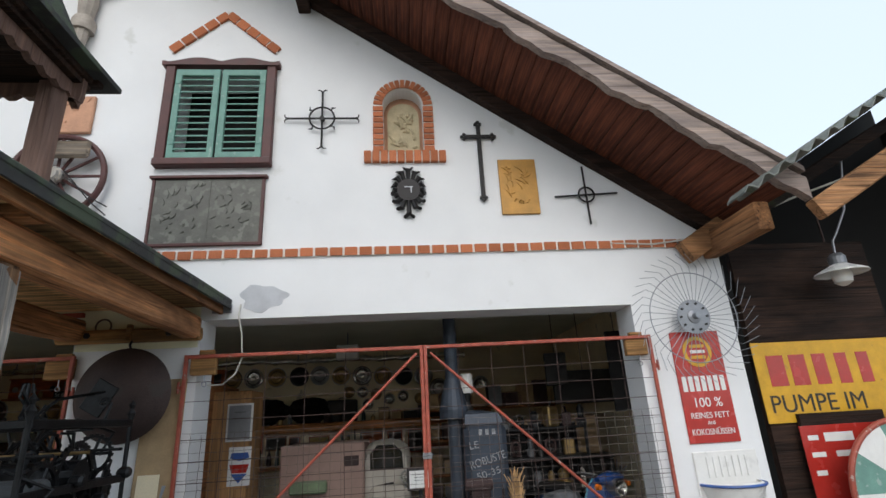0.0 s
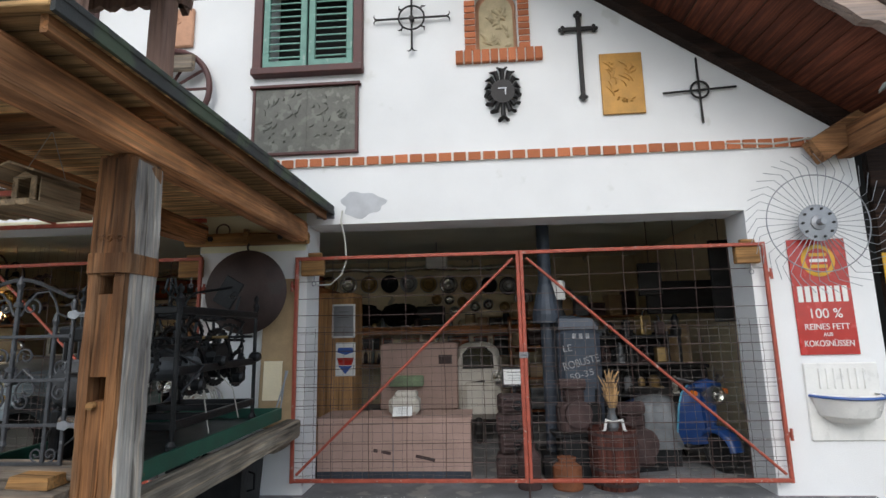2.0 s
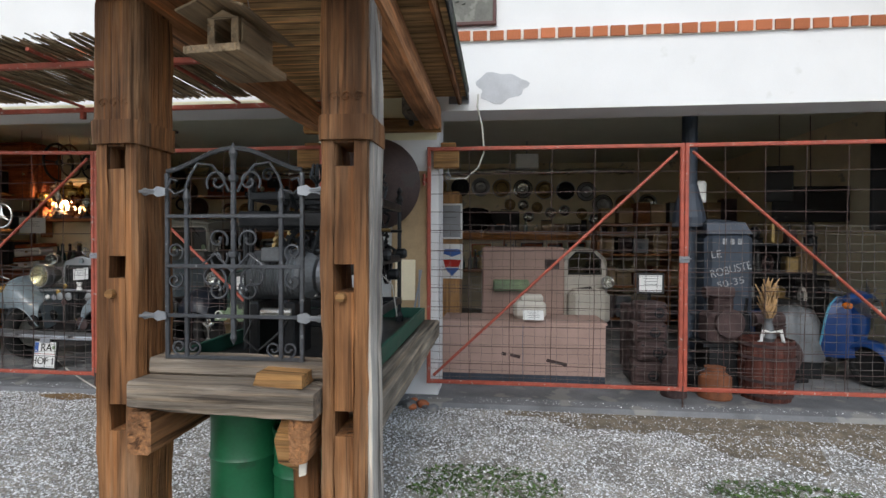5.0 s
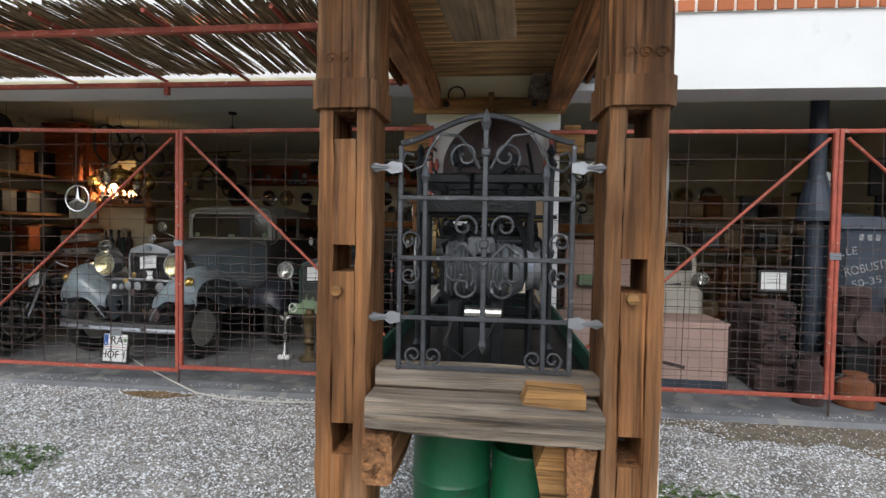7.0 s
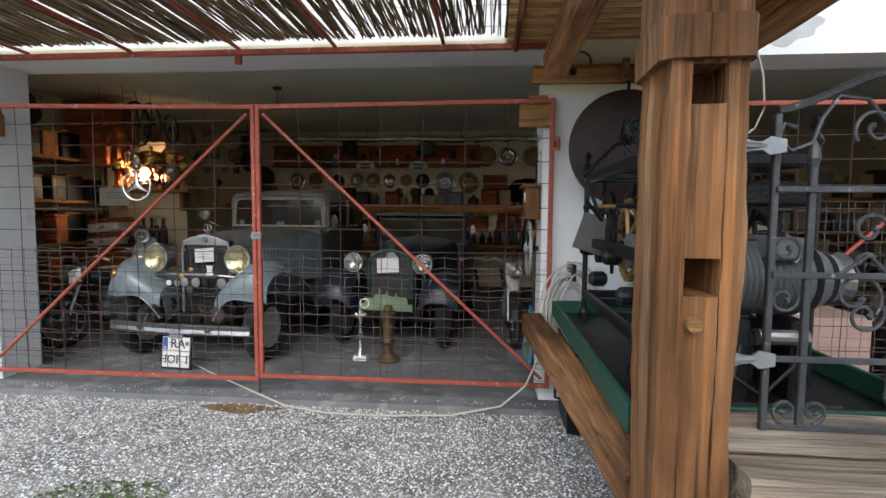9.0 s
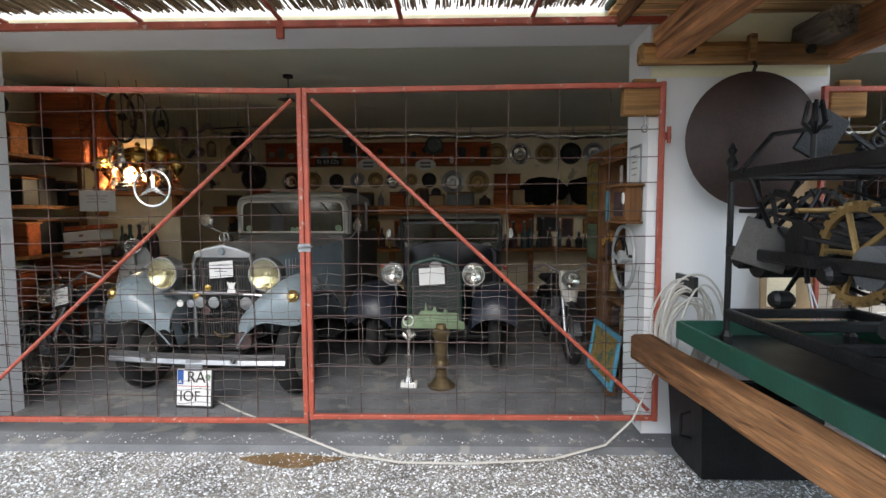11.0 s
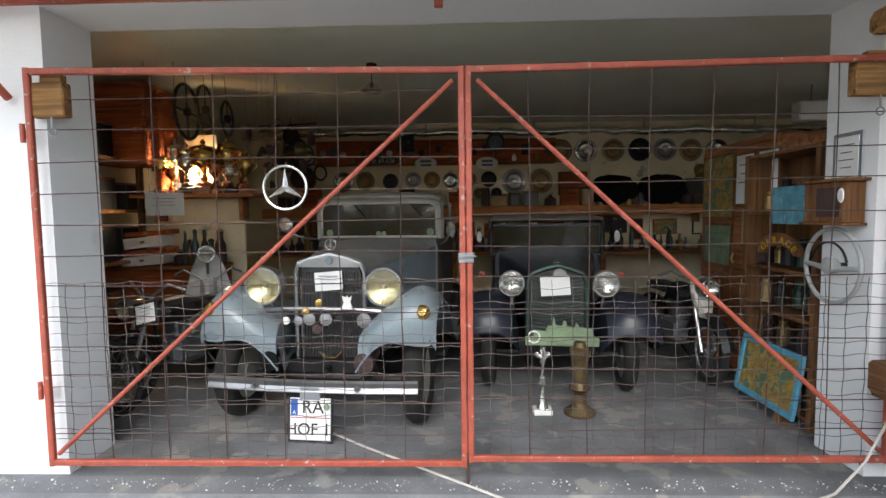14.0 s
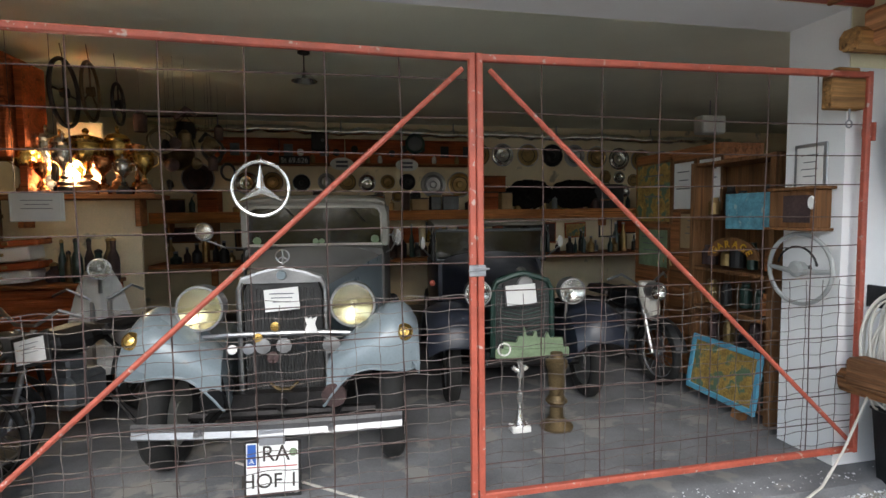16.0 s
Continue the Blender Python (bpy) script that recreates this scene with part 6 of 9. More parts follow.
def motorbike(x, y, rz, paint, label, lamp_z=0.95, shield=False):
    m = thing("motorcycle", pose(x, y, 0.05, 0, 0, rz), label, "motorcycle", "old motorcycles")
    for yy in (0.0, 1.25):
        wheel(m, 0.0, yy, 0.31, 0.31, 0.08, ZINC, spokes=18)
        smooth(part("mudguard", loft(B(), [[(-0.06, yy + 0.35 * math.cos(a), 0.31 + 0.35 * math.sin(a)), (0, yy + 0.37 * math.cos(a), 0.31 + 0.37 * math.sin(a)), (0.06, yy + 0.35 * math.cos(a), 0.31 + 0.35 * math.sin(a))] for a in np.linspace(0.4, 2.9, 12)], closed=False), paint, m))
    for s in (-1, 1):
        part("fork", tube(B(), [(s * 0.065, 0, 0.31), (s * 0.065, 0.22, 0.92)], 0.02, 8), CHROME, m)
    part("handlebar", tube(B(), [(-0.34, 0.34, 0.99), (-0.24, 0.25, 1.05), (-0.08, 0.22, 0.95), (0.08, 0.22, 0.95), (0.24, 0.25, 1.05), (0.34, 0.34, 0.99)], 0.013, 8), CHROME, m)
    headlamp(m, 0.0, 0.06, lamp_z - 0.05, 0.085, LENSCLEAR)
    part("tank", loft(B(), [[(w * math.cos(a), yy, 0.78 + h * math.sin(a)) for a in np.linspace(0, 2 * math.pi, 13)[:-1]] for yy, w, h in ((0.28, 0.05, 0.06), (0.36, 0.12, 0.11), (0.6, 0.14, 0.12), (0.75, 0.08, 0.07))], caps=True), paint, m)
    part("saddle", box(B(), (0, 0.95, 0.80), (0.24, 0.42, 0.09), bev=0.035), DARKCASE, m)
    part("frame", tube(B(), [(0, 0.25, 0.85), (0, 0.35, 0.35), (0, 0.8, 0.28), (0, 1.25, 0.31), (0, 0.85, 0.72), (0, 0.25, 0.85)], 0.022, 8), IRON, m)
    part("engine", box(box(B(), (0, 0.58, 0.40), (0.24, 0.36, 0.26), bev=0.05), (0, 0.52, 0.58), (0.16, 0.17, 0.16), bev=0.02), MACHGREY, m)
    if shield:
        part("leg_shield", loft(B(), [[(-0.24, 0.32, 0.35), (0, 0.22, 0.35), (0.24, 0.32, 0.35)], [(-0.26, 0.32, 0.7), (0, 0.2, 0.7), (0.26, 0.32, 0.7)], [(-0.17, 0.3, 1.05), (0, 0.16, 1.08), (0.17, 0.3, 1.05)], [(-0.10, 0.26, 1.2), (0, 0.1, 1.22), (0.10, 0.26, 1.2)]], closed=False), paint, m)
    part("stand_leg", tube(B(), [(0.04, 0.8, 0.3), (0.26, 0.85, 0.01)], 0.014, 6), IRON, m)
    return m


mb = motorbike(-3.60, 7.15, 2, MACHINE, "old dark motorcycle with chrome handlebar parked beside the green car")
part("nacelle", loft(B(), [[(w * math.cos(a), 0.16 - 0.3 * (0.9 - z) + 0.07 * math.sin(a), z) for a in np.linspace(0, 2 * math.pi, 13)[:-1]] for w, z in ((0.05, 0.62), (0.085, 0.72), (0.11, 0.85), (0.09, 0.98))], caps=True), CREAMPAINT, mb, "dull cream fork cover")
motorbike(-8.75, 6.55, -22, DARKCASE, "dark motorcycle with a white notice leaning among the bikes", 0.9)
motorbike(-8.60, 7.7, 24, ENWHITE, "cream scooter with leg shield parked behind the grey car", 1.28, True)
b = thing("bicycle", pose(-8.77, 6.36, 0.05, 0, 0, 80), "old black bicycle parked behind the white pier", "bicycle")
for yy in (0.0, 1.05):
    wheel(b, 0.0, yy, 0.33, 0.33, 0.045, CHROME, spokes=24)
part("frame", tube(B(), [(0, 0, 0.33), (0, 0.16, 0.85), (0, 0.55, 0.30), (0, 0.68, 0.86), (0, 1.05, 0.33), (0, 0.55, 0.30)], 0.014, 8), DARKCASE, b)
part("saddle", box(B(), (0, 0.68, 0.93), (0.16, 0.26, 0.06), bev=0.025), DARKCASE, b)
part("handlebar", tube(B(), [(-0.26, 0.28, 0.98), (-0.1, 0.16, 1.0), (0.1, 0.16, 1.0), (0.26, 0.28, 0.98)], 0.011, 6), CHROME, b)


def notice(x, y, z, w, h, rz=0, rx=0, ry=0, label="white paper notice in a thin frame", lines=4, m=PAPER, frame=None, group="notices"):
    t = thing("notice", pose(x, y, z, rx, ry, rz), label, "notice", group)
    if frame:
        part("frame", box(B(), (0, 0.008, 0), (w + 0.05, 0.02, h + 0.05), bev=0.004), frame, t)
    part("sheet", box(B(), (0, -0.004, 0), (w, 0.004, h), bev=0.001), m, t)
    for k in range(lines):
        part("text_line", box(B(), (0.0, -0.0075, h * (0.3 - 0.18 * k)), (w * random.uniform(0.45, 0.75), 0.002, h * 0.025)), MACHGREY, t)
    return t


# ---- left bay: pier, cabinet, pictures ----
notice(-8.47, 6.42, 0.90, 0.2, 0.15, rz=-15, rx=-10, ry=-14, label="white notice fixed to the dark motorcycle", lines=3, frame=DARKCASE)
notice(-3.484, 5.72, 2.0, 0.19, 0.26, rz=-90, label="grey framed certificate on the white pier", frame=ZINC)
t = thing("meter_box", pose(-3.50, 5.73, 1.72, 0, 0, -90), "brown wooden wall box with a glazed front", "box")
part("case", box(B(), (0, -0.05, 0), (0.36, 0.12, 0.25), bev=0.006), CABWOOD, t)
part("pane", box(B(), (0.04, -0.113, 0), (0.2, 0.006, 0.18)), RUSTRED, t)
part("lid", box(B(), (0, -0.06, 0.135), (0.41, 0.16, 0.02), bev=0.004), CABWOOD, t)
part("foot", box(B(), (0, -0.06, -0.134), (0.39, 0.15, 0.018), bev=0.004), CABWOOD, t)
part("dial", lathe(B(), [(0.035, -0.004), (0.03, 0.004)], pose(0.145, -0.115, 0.04, 90, 0, 0) @ Matrix.Diagonal((0.7, 1.3, 1, 1)), 14), ENWHITE, t)
WHEELGREY = mat("dull_grey_bakelite", (0.33, 0.34, 0.335), 0.45, var=0.15, bump=0.05)
t = thing("steering_wheel", pose(-3.535, 5.70, 1.32, 0, 0, -90), "pale grey steering wheel hung on the white pier", "steering wheel")
part("rim", ring(B(), (0, -0.03, 0), 0.235, 0.014, "y", 48, 8), WHEELGREY, t)
part("horn_ring", tube(B(), [(0.15 * math.cos(a), -0.05, 0.15 * math.sin(a)) for a in np.linspace(0.2, 2.9, 16)], 0.007, 6), IRON, t)
part("spoke", tube(B(), [(-0.23, -0.03, 0.0), (0, -0.05, -0.02), (0.23, -0.03, 0.0)], [0.014, 0.022, 0.014], 8), WHEELGREY, t)
part("boss", lathe(B(), [(0.05, 0.03), (0.055, -0.02), (0.03, -0.03)], pose(0, -0.04, 0.0, -90, 0, 0), 18), WHEELGREY, t)
part("peg", tube(B(), [(0, 0.06, 0), (0, -0.04, 0)], 0.02, 8), IRON, t)
c = thing("cabinet", pose(-3.22, 6.55, 0.05, 0, 0, -90), "open brown wooden cabinet filled with dark odds and ends", "cabinet")
for nm, cc, ss in (("side_panel", (-0.42, 0, 1.05), (0.05, 0.36, 2.1)), ("side_panel", (0.45, 0, 1.05), (0.05, 0.36, 2.1)), ("back_panel", (0, 0.17, 1.05), (0.86, 0.02, 2.1))):
    part(nm, box(B(), cc, ss, bev=0.004), CABWOOD, c)
for z in (0.08, 0.45, 0.8, 1.15, 1.6, 2.08):
    part("shelf", box(B(), (0.015, 0, z), (0.82, 0.34, 0.03), bev=0.003), CABWOOD, c)
rnd = random.Random(12)
for z in (0.1, 0.47, 0.82, 1.17, 1.62):
    for k in range(5):
        t = thing("shelf_jar", c.matrix_world @ pose(-0.32 + 0.16 * k, -0.02 + rnd.uniform(-0.06, 0.06), z + 0.015), "small dark tin on the cabinet shelf", "tin", "cabinet tins")
        h, r = rnd.uniform(0.12, 0.26), rnd.uniform(0.04, 0.07)
        part("body", lathe(B(), [(r, 0), (r * 1.02, h * 0.7), (r * 0.7, h * 0.85), (r * 0.7, h)], None, 12), rnd.choice([RUSTRED, DARKCASE, CARGREEN, OLDBRASS, SHELFWOOD]), t)
a = thing("arched_sign", pose(-3.43, 6.44, 1.33, 0, 0, -90), "arched wooden sign with raised yellow letters", "sign")
bm = B()
pa = [(0.27 * math.cos(math.pi * k / 16), 0.17 * math.sin(math.pi * k / 16)) for k in range(17)]
pb = [(0.17 * math.cos(math.pi * k / 16), 0.07 * math.sin(math.pi * k / 16)) for k in range(17)]
for k in range(16):
    prism(bm, [pa[k], pa[k + 1], pb[k + 1], pb[k]], -0.01, 0.012)
part("arch", bm, CABWOOD, a)
for k, ch in enumerate("GARAGE"):
    an = radians(152 - 24.8 * k)
    words("letter", ch, 0.085, pose(0.2 * math.cos(an), -0.012, 0.105 * math.sin(an), 0, 90 - math.degrees(an), 0) @ pose(0, 0, -0.02, 90, 0, 0), ENYELLOW, a, 0.004)
part("bracket", box(B(), (0, 0.025, 0.1), (0.3, 0.03, 0.03)), CABWOOD, a)
p = thing("framed_painting", pose(-3.47, 6.47, 0.375, -9, 0, -90) @ Matrix.Scale(0.95, 4), "ochre landscape painting in a light blue frame leaning on the cabinet", "painting")
part("canvas", box(B(), (0, 0, 0), (0.72, 0.01, 0.42)), OCHRE, p)
for cc, ss in (((0, -0.004, 0.23), (0.8, 0.03, 0.05)), ((0, -0.004, -0.23), (0.8, 0.03, 0.05)), ((-0.38, -0.004, 0), (0.05, 0.03, 0.42)), ((0.38, -0.004, 0), (0.05, 0.03, 0.42))):
    part("frame", box(B(), cc, ss, bev=0.006), LIGHTBLUE, p)
part("prop", box(B(), (0.2, 0.05, -0.29), (0.1, 0.07, 0.12)), CABWOOD, p)
p = thing("blue_print", pose(-3.47, 6.2, 1.71, 0, 0, -90), "light blue printed picture standing beside the pier", "picture")
part("sheet", box(B(), (0, 0, 0), (0.54, 0.012, 0.28), bev=0.002), SEAPRINT, p)
part("hanger", box(B(), (-0.1, 0.045, 0.05), (0.04, 0.08, 0.04)), CABWOOD, p)
for y, z, w, h, m_, lab in ((7.86, 1.92, 0.58, 0.62, OCHRE, "yellow printed landscape poster on the cupboard"), (7.36, 1.97, 0.28, 0.46, PAPER, "white framed page on the cupboard side"), (7.0, 1.97, 0.27, 0.46, PAPER, "white framed page on the cupboard side"), (7.2, 1.52, 0.38, 0.34, CARD, "tan printed sheet on the cupboard"), (7.85, 1.32, 0.5, 0.4, CHIPGREEN, "green and tan poster on the cupboard")):
    notice(-3.192, y, z, w, h, rz=-90, label=lab, lines=3, m=m_, frame=CABWOOD)
c = thing("cabinet", pose(-2.9, 7.6, 0.05, 0, 0, -90), "tall dark wooden cupboard standing between the bays", "cabinet")
part("body", box(B(), (0, 0, 1.15), (1.3, 0.5, 2.3), bev=0.01), SHELFWOOD, c)
for s in (-1, 1):
    d = part("door", box(B(), (s * 0.32, -0.262, 1.15), (0.6, 0.02, 2.2), bev=0.006), SHELFWOOD, c)
    part("handle", tube(B(), [(s * 0.05, -0.28, 1.1), (s * 0.05, -0.3, 1.15), (s * 0.05, -0.28, 1.2)], 0.01, 6), OLDBRASS, d)

# ---- left bay: trophy shelf ----
sf = thing("wall_shelf", pose(-9.2, 8.6, 1.93), "brown wooden shelf crowded with cups and trophies", "shelf")
part("board", box(B(), (0.1, 0, 0), (1.5, 0.44, 0.045), bev=0.004), SHELFWOOD, sf)
part("back_board", box(B(), (-0.1, 0.235, -0.65), (1.3, 0.03, 1.25), bev=0.004), INNER, sf, "cream painted board under the shelf")
part("pale_panel", box(B(), (0.02, 0.235, 0.40), (0.42, 0.03, 0.76), bev=0.004), INNER, sf, "cream panel behind the cups")
part("side_board", box(B(), (-0.3, 0.02, 0.66), (0.06, 0.4, 1.25)), REDWOOD, sf)
part("bracket", box(B(), (-0.45, 0.1, -0.16), (0.05, 0.2, 0.28), bev=0.006), SHELFWOOD, sf)
part("bracket", box(B(), (0.6, 0.1, -0.16), (0.05, 0.2, 0.28), bev=0.006), SHELFWOOD, sf)
c = thing("wall_cupboard", pose(-9.86, 8.55, 2.3), "dark red-brown wooden cupboard under the ceiling", "cupboard")
part("body", box(B(), (0, 0, 0.45), (0.62, 0.5, 0.9), bev=0.012), REDWOOD, c)
part("door", box(B(), (0, -0.258, 0.45), (0.54, 0.02, 0.8), bev=0.008), REDWOOD, c)
part("cornice", box(B(), (0, -0.01, 0.92), (0.68, 0.54, 0.05), bev=0.012), REDWOOD, c)
part("knob", lathe(B(), [(0.012, 0), (0.022, 0.02), (0.01, 0.03)], pose(0.2, -0.268, 0.4, 90, 0, 0), 10), OLDBRASS, c)
bench = thing("sideboard", pose(-9.6, 8.6, 0.05), "red-brown wooden sideboard stacked with pale boxes", "sideboard")
part("body", box(B(), (0, 0, 0.5), (1.5, 0.5, 1.0), bev=0.012), REDWOOD, bench)
part("top", box(B(), (0, -0.02, 1.02), (1.56, 0.56, 0.04), bev=0.008), SHELFWOOD, bench)
for x, z, w, h, m_, tl in ((-9.72, 1.10, 0.5, 0.11, PAPER, 4), (-9.68, 1.225, 0.55, 0.07, REDWOOD, 4), (-9.7, 1.31, 0.46, 0.13, PAPER, 5), (-9.66, 1.455, 0.52, 0.06, REDWOOD, 4)):
    t = thing("flat_case", pose(x, 8.5, z, 0, -tl, 3), "flat pale or red case stacked on the sideboard", "case", "stacked flat cases")
    part("case_body", box(B(), (0, 0, h / 2), (w, 0.3, h), bev=0.01), m_, t)
    part("clasp", box(B(), (0, -0.153, h * 0.55), (0.05, 0.012, 0.03), bev=0.003), OLDBRASS, t)
rnd = random.Random(15)
for k in range(8):
    r, h = rnd.uniform(0.035, 0.075), rnd.uniform(0.16, 0.42)
    t = thing("jar", pose(-9.36 + 0.085 * k, 8.5 + rnd.uniform(-0.1, 0.1), 1.09), "dark old jar standing on the sideboard", "jar", "jars on the sideboard")
    smooth(part("body", lathe(B(), [(r * 0.8, 0), (r, h * 0.15), (r * 0.95, h * 0.6), (r * 0.45, h * 0.78), (r * 0.42, h * 0.94), (r * 0.55, h)], None, 16), rnd.choice([DARKCASE, RUSTRED, CARGREEN, DARKBRASS, REDWOOD]), t))
    part("lid", lathe(B(), [(r * 0.5, h), (r * 0.5, h + 0.02), (r * 0.15, h + 0.035)], None, 12), rnd.choice([OLDBRASS, DARKCASE]), t)
rnd = random.Random(21)
COPPER = mat("polished_copper", (0.50, 0.19, 0.07), 0.25, 0.95, var=0.25, bump=0.05)
for k, (x, y, h, w) in enumerate(((-9.52, 8.5, 0.50, 0.21), (-9.40, 8.62, 0.66, 0.17), (-9.36, 8.46, 0.36, 0.2), (-9.26, 8.6, 0.62, 0.15), (-9.17, 8.45, 0.58, 0.2), (-9.10, 8.62, 0.45, 0.19), (-8.99, 8.5, 0.62, 0.27), (-8.90, 8.63, 0.52, 0.16), (-8.84, 8.46, 0.44, 0.2), (-8.74, 8.58, 0.66, 0.17), (-8.66, 8.46, 0.38, 0.22), (-8.58, 8.6, 0.60, 0.16), (-8.48, 8.5, 0.48, 0.2))):
    t = thing("trophy_cup", pose(x, y, 1.953), ("tall brass trophy cup with a domed lid", "silver trophy cup with two handles", "polished copper bowl on a turned foot")[k % 3], "trophy", "trophies on the shelf")
    r, m_ = h * w, (BRASS, SILVER, COPPER)[k % 3]
    smooth(part("cup", lathe(B(), [(r * 0.2, h * 0.32), (r * 0.14, h * 0.4), (r * 0.3, h * 0.46), (r * 0.85, h * 0.58), (r, h * 0.72), (r * 0.92, h * 0.8), (r * 1.04, h * 0.84), (r * 0.98, h * 0.84), (r * 0.85, h * 0.74), (r * 0.1, h * 0.55)], None, 20, close=False), m_, t))
    part("foot", lathe(B(), [(r * 0.8, 0), (r * 0.8, h * 0.12), (r * 0.62, h * 0.14), (r * 0.55, h * 0.2), (r * 0.2, h * 0.25), (r * 0.3, h * 0.3), (r * 0.18, h * 0.33)], None, 16), (SHELFWOOD, DARKCASE, m_)[k % 3], t)
    if k % 3 < 2:
        for s_ in (-1, 1):
            part("ear_handle", tube(B(), [(s_ * r * 0.95, 0, h * 0.8), (s_ * r * 1.4, 0, h * 0.78), (s_ * r * 1.4, 0, h * 0.64), (s_ * r * 0.8, 0, h * 0.56)], 0.007, 6), m_, t)
        part("lid", lathe(B(), [(r, h * 0.84), (r * 0.8, h * 0.9), (r * 0.3, h * 0.94), (r * 0.12, h * 0.96), (r * 0.22, h), (r * 0.04, h * 1.05)], None, 16), m_, t)
lt = thing("lamp", pose(-9.14, 8.62, 2.22), "warm glowing bulb among the trophies", "lamp")
smooth(part("bulb", lathe(B(), [(0.01, -0.1), (0.045, -0.07), (0.06, 0.0), (0.04, 0.06), (0.02, 0.09)], None, 16), glow("warm_bulb", (1.0, 0.74, 0.42), 60), lt))
part("socket", lathe(B(), [(0.02, 0.08), (0.03, 0.1), (0.03, 0.2), (0.01, 0.22)], None, 12), OLDBRASS, lt)
part("arm", tube(B(), [(0, 0, 0.2), (0, 0.12, 0.26), (0, 0.21, 0.2)], 0.01, 6), OLDBRASS, lt)
pl = new("bulb_light", bpy.data.lights.new("bulb_light", "POINT"))
pl.data.energy, pl.data.color, pl.data.shadow_soft_size = 42, (1.0, 0.78, 0.50), 0.07
pl.matrix_world = pose(-9.14, 8.52, 2.24)
nt = notice(-9.15, 7.92, 1.82, 0.34, 0.2, rz=12, label="white printed plate with motorcycle drawings hung on wires", lines=3, frame=PAPER)
for s in (-1, 1):
    part("wire", tube(B(), [(s * 0.15, 0.01, 0.1), (s * 0.15, 0.01, CZ - 1.82)], 0.003, 4), WIRE, nt)


def wall_wheel(x, y, z, r, rz, m, label, thick=0.02, spokes=4, hang=(0, 0.25, 0)):
    t = thing("steering_wheel", pose(x, y, z, 0, 0, rz), label, "steering wheel", "hung steering wheels")
    part("rim", ring(B(), (0, 0, 0), r, thick, "y", 36, 7), m, t)
    for k in range(spokes):
        a = 2 * math.pi * k / spokes + math.pi / 2
        part("spoke", tube(B(), [(0, 0, 0), (r * math.cos(a), 0, r * math.sin(a))], thick * 0.5, 6), m, t)
    part("boss", lathe(B(), [(0.04, -0.03), (0.05, 0.03)], pose(0, 0, 0, 90, 0, 0), 14), m, t)
    part("wire", tube(B(), [(0, 0, r), (0.0, 0.02, CZ - z)], 0.004, 5), WIRE, t)
    return t


wall_wheel(-9.08, 8.35, 2.90, 0.31, 94, DARKCASE, "large black four-spoke steering wheel hung from the ceiling")
wall_wheel(-8.86, 8.35, 2.92, 0.27, 98, DARKBRASS, "dark steering wheel hung from the ceiling", 0.016, 3)
wall_wheel(-8.72, 8.6, 2.86, 0.2, 96, DARKCASE, "brown steering wheel hung from the ceiling", 0.016, 3)
for x, y, z, r in ((-9.95, 7.0, 2.95, 0.19), (-9.7, 7.1, 2.95, 0.17), (-10.2, 7.3, 2.6, 0.2), (-10.0, 7.5, 2.9, 0.16)):
    t = thing("loudspeaker", pose(x, y, z, 0, 0, 35), "round dark horn hung under the ceiling", "horn", "dark round horns")
    part("cone", lathe(B(), [(r, -0.02), (r * 0.95, 0.0), (r * 0.5, 0.1), (0.05, 0.2)], pose(0, 0, 0, -90, 0, 0), 22), DARKCASE, t)
    part("hanger", tube(B(), [(0, 0.05, r * 0.8), (0, 0.05, CZ - z)], 0.003, 5), WIRE, t)
rnd = random.Random(77)
for k in range(16):
    x, y = -8.72 + rnd.uniform(0, 0.75), 8.5 + rnd.uniform(0, 1.6)
    z = rnd.uniform(2.15, 2.85)
    t = thing("hung_part", pose(x, y, z, 0, 0, rnd.uniform(0, 90)), "dark old vehicle part hung on a wire", "vehicle part", "hung vehicle parts")
    kind, r, m_ = k % 4, rnd.uniform(0.06, 0.13), rnd.choice([DARKCASE, MACHINE, RUSTRED, DARKBRASS, RUSTRED, DARKCASE])
    if kind == 0:
        smooth(part("lamp_shell", lathe(B(), [(0.01, -r), (r * 0.7, -r * 0.5), (r, 0.0), (r * 0.95, 0.02)], pose(0, 0, 0, -90, 0, 0), 18), m_, t))
    elif kind == 1:
        part("hoop", ring(B(), (0, 0, 0), r, 0.018, "y", 26, 6), m_, t)
    elif kind == 2:
        part("bar", tube(B(), [(-r * 0.9, 0, -0.1), (0, 0.02, 0.0), (r * 0.8, 0, -0.05)], [0.02, 0.04, 0.02], 8), m_, t)
    else:
        smooth(part("canister", lathe(B(), [(r * 0.5, -r * 1.4), (r * 0.55, 0), (r * 0.2, r * 0.4)], None, 14), m_, t))
    part("wire", tube(B(), [(0, 0, 0 if kind != 1 else r), (0, 0, CZ - z)], 0.0014, 4), WIRE, t)
rk = thing("shelf_rack", pose(-10.15, 7.6, 0.05), "dark wooden rack packed with boxes along the wall", "rack")
for z in (0.5, 1.1, 1.7, 2.3):
    part("board", box(B(), (0, 0, z), (0.6, 2.2, 0.04)), CABWOOD, rk)
for yy in (-1.05, 1.05):
    part("upright", box(B(), (0.27, yy, 1.2), (0.06, 0.06, 2.4)), CABWOOD, rk)
rnd = random.Random(31)
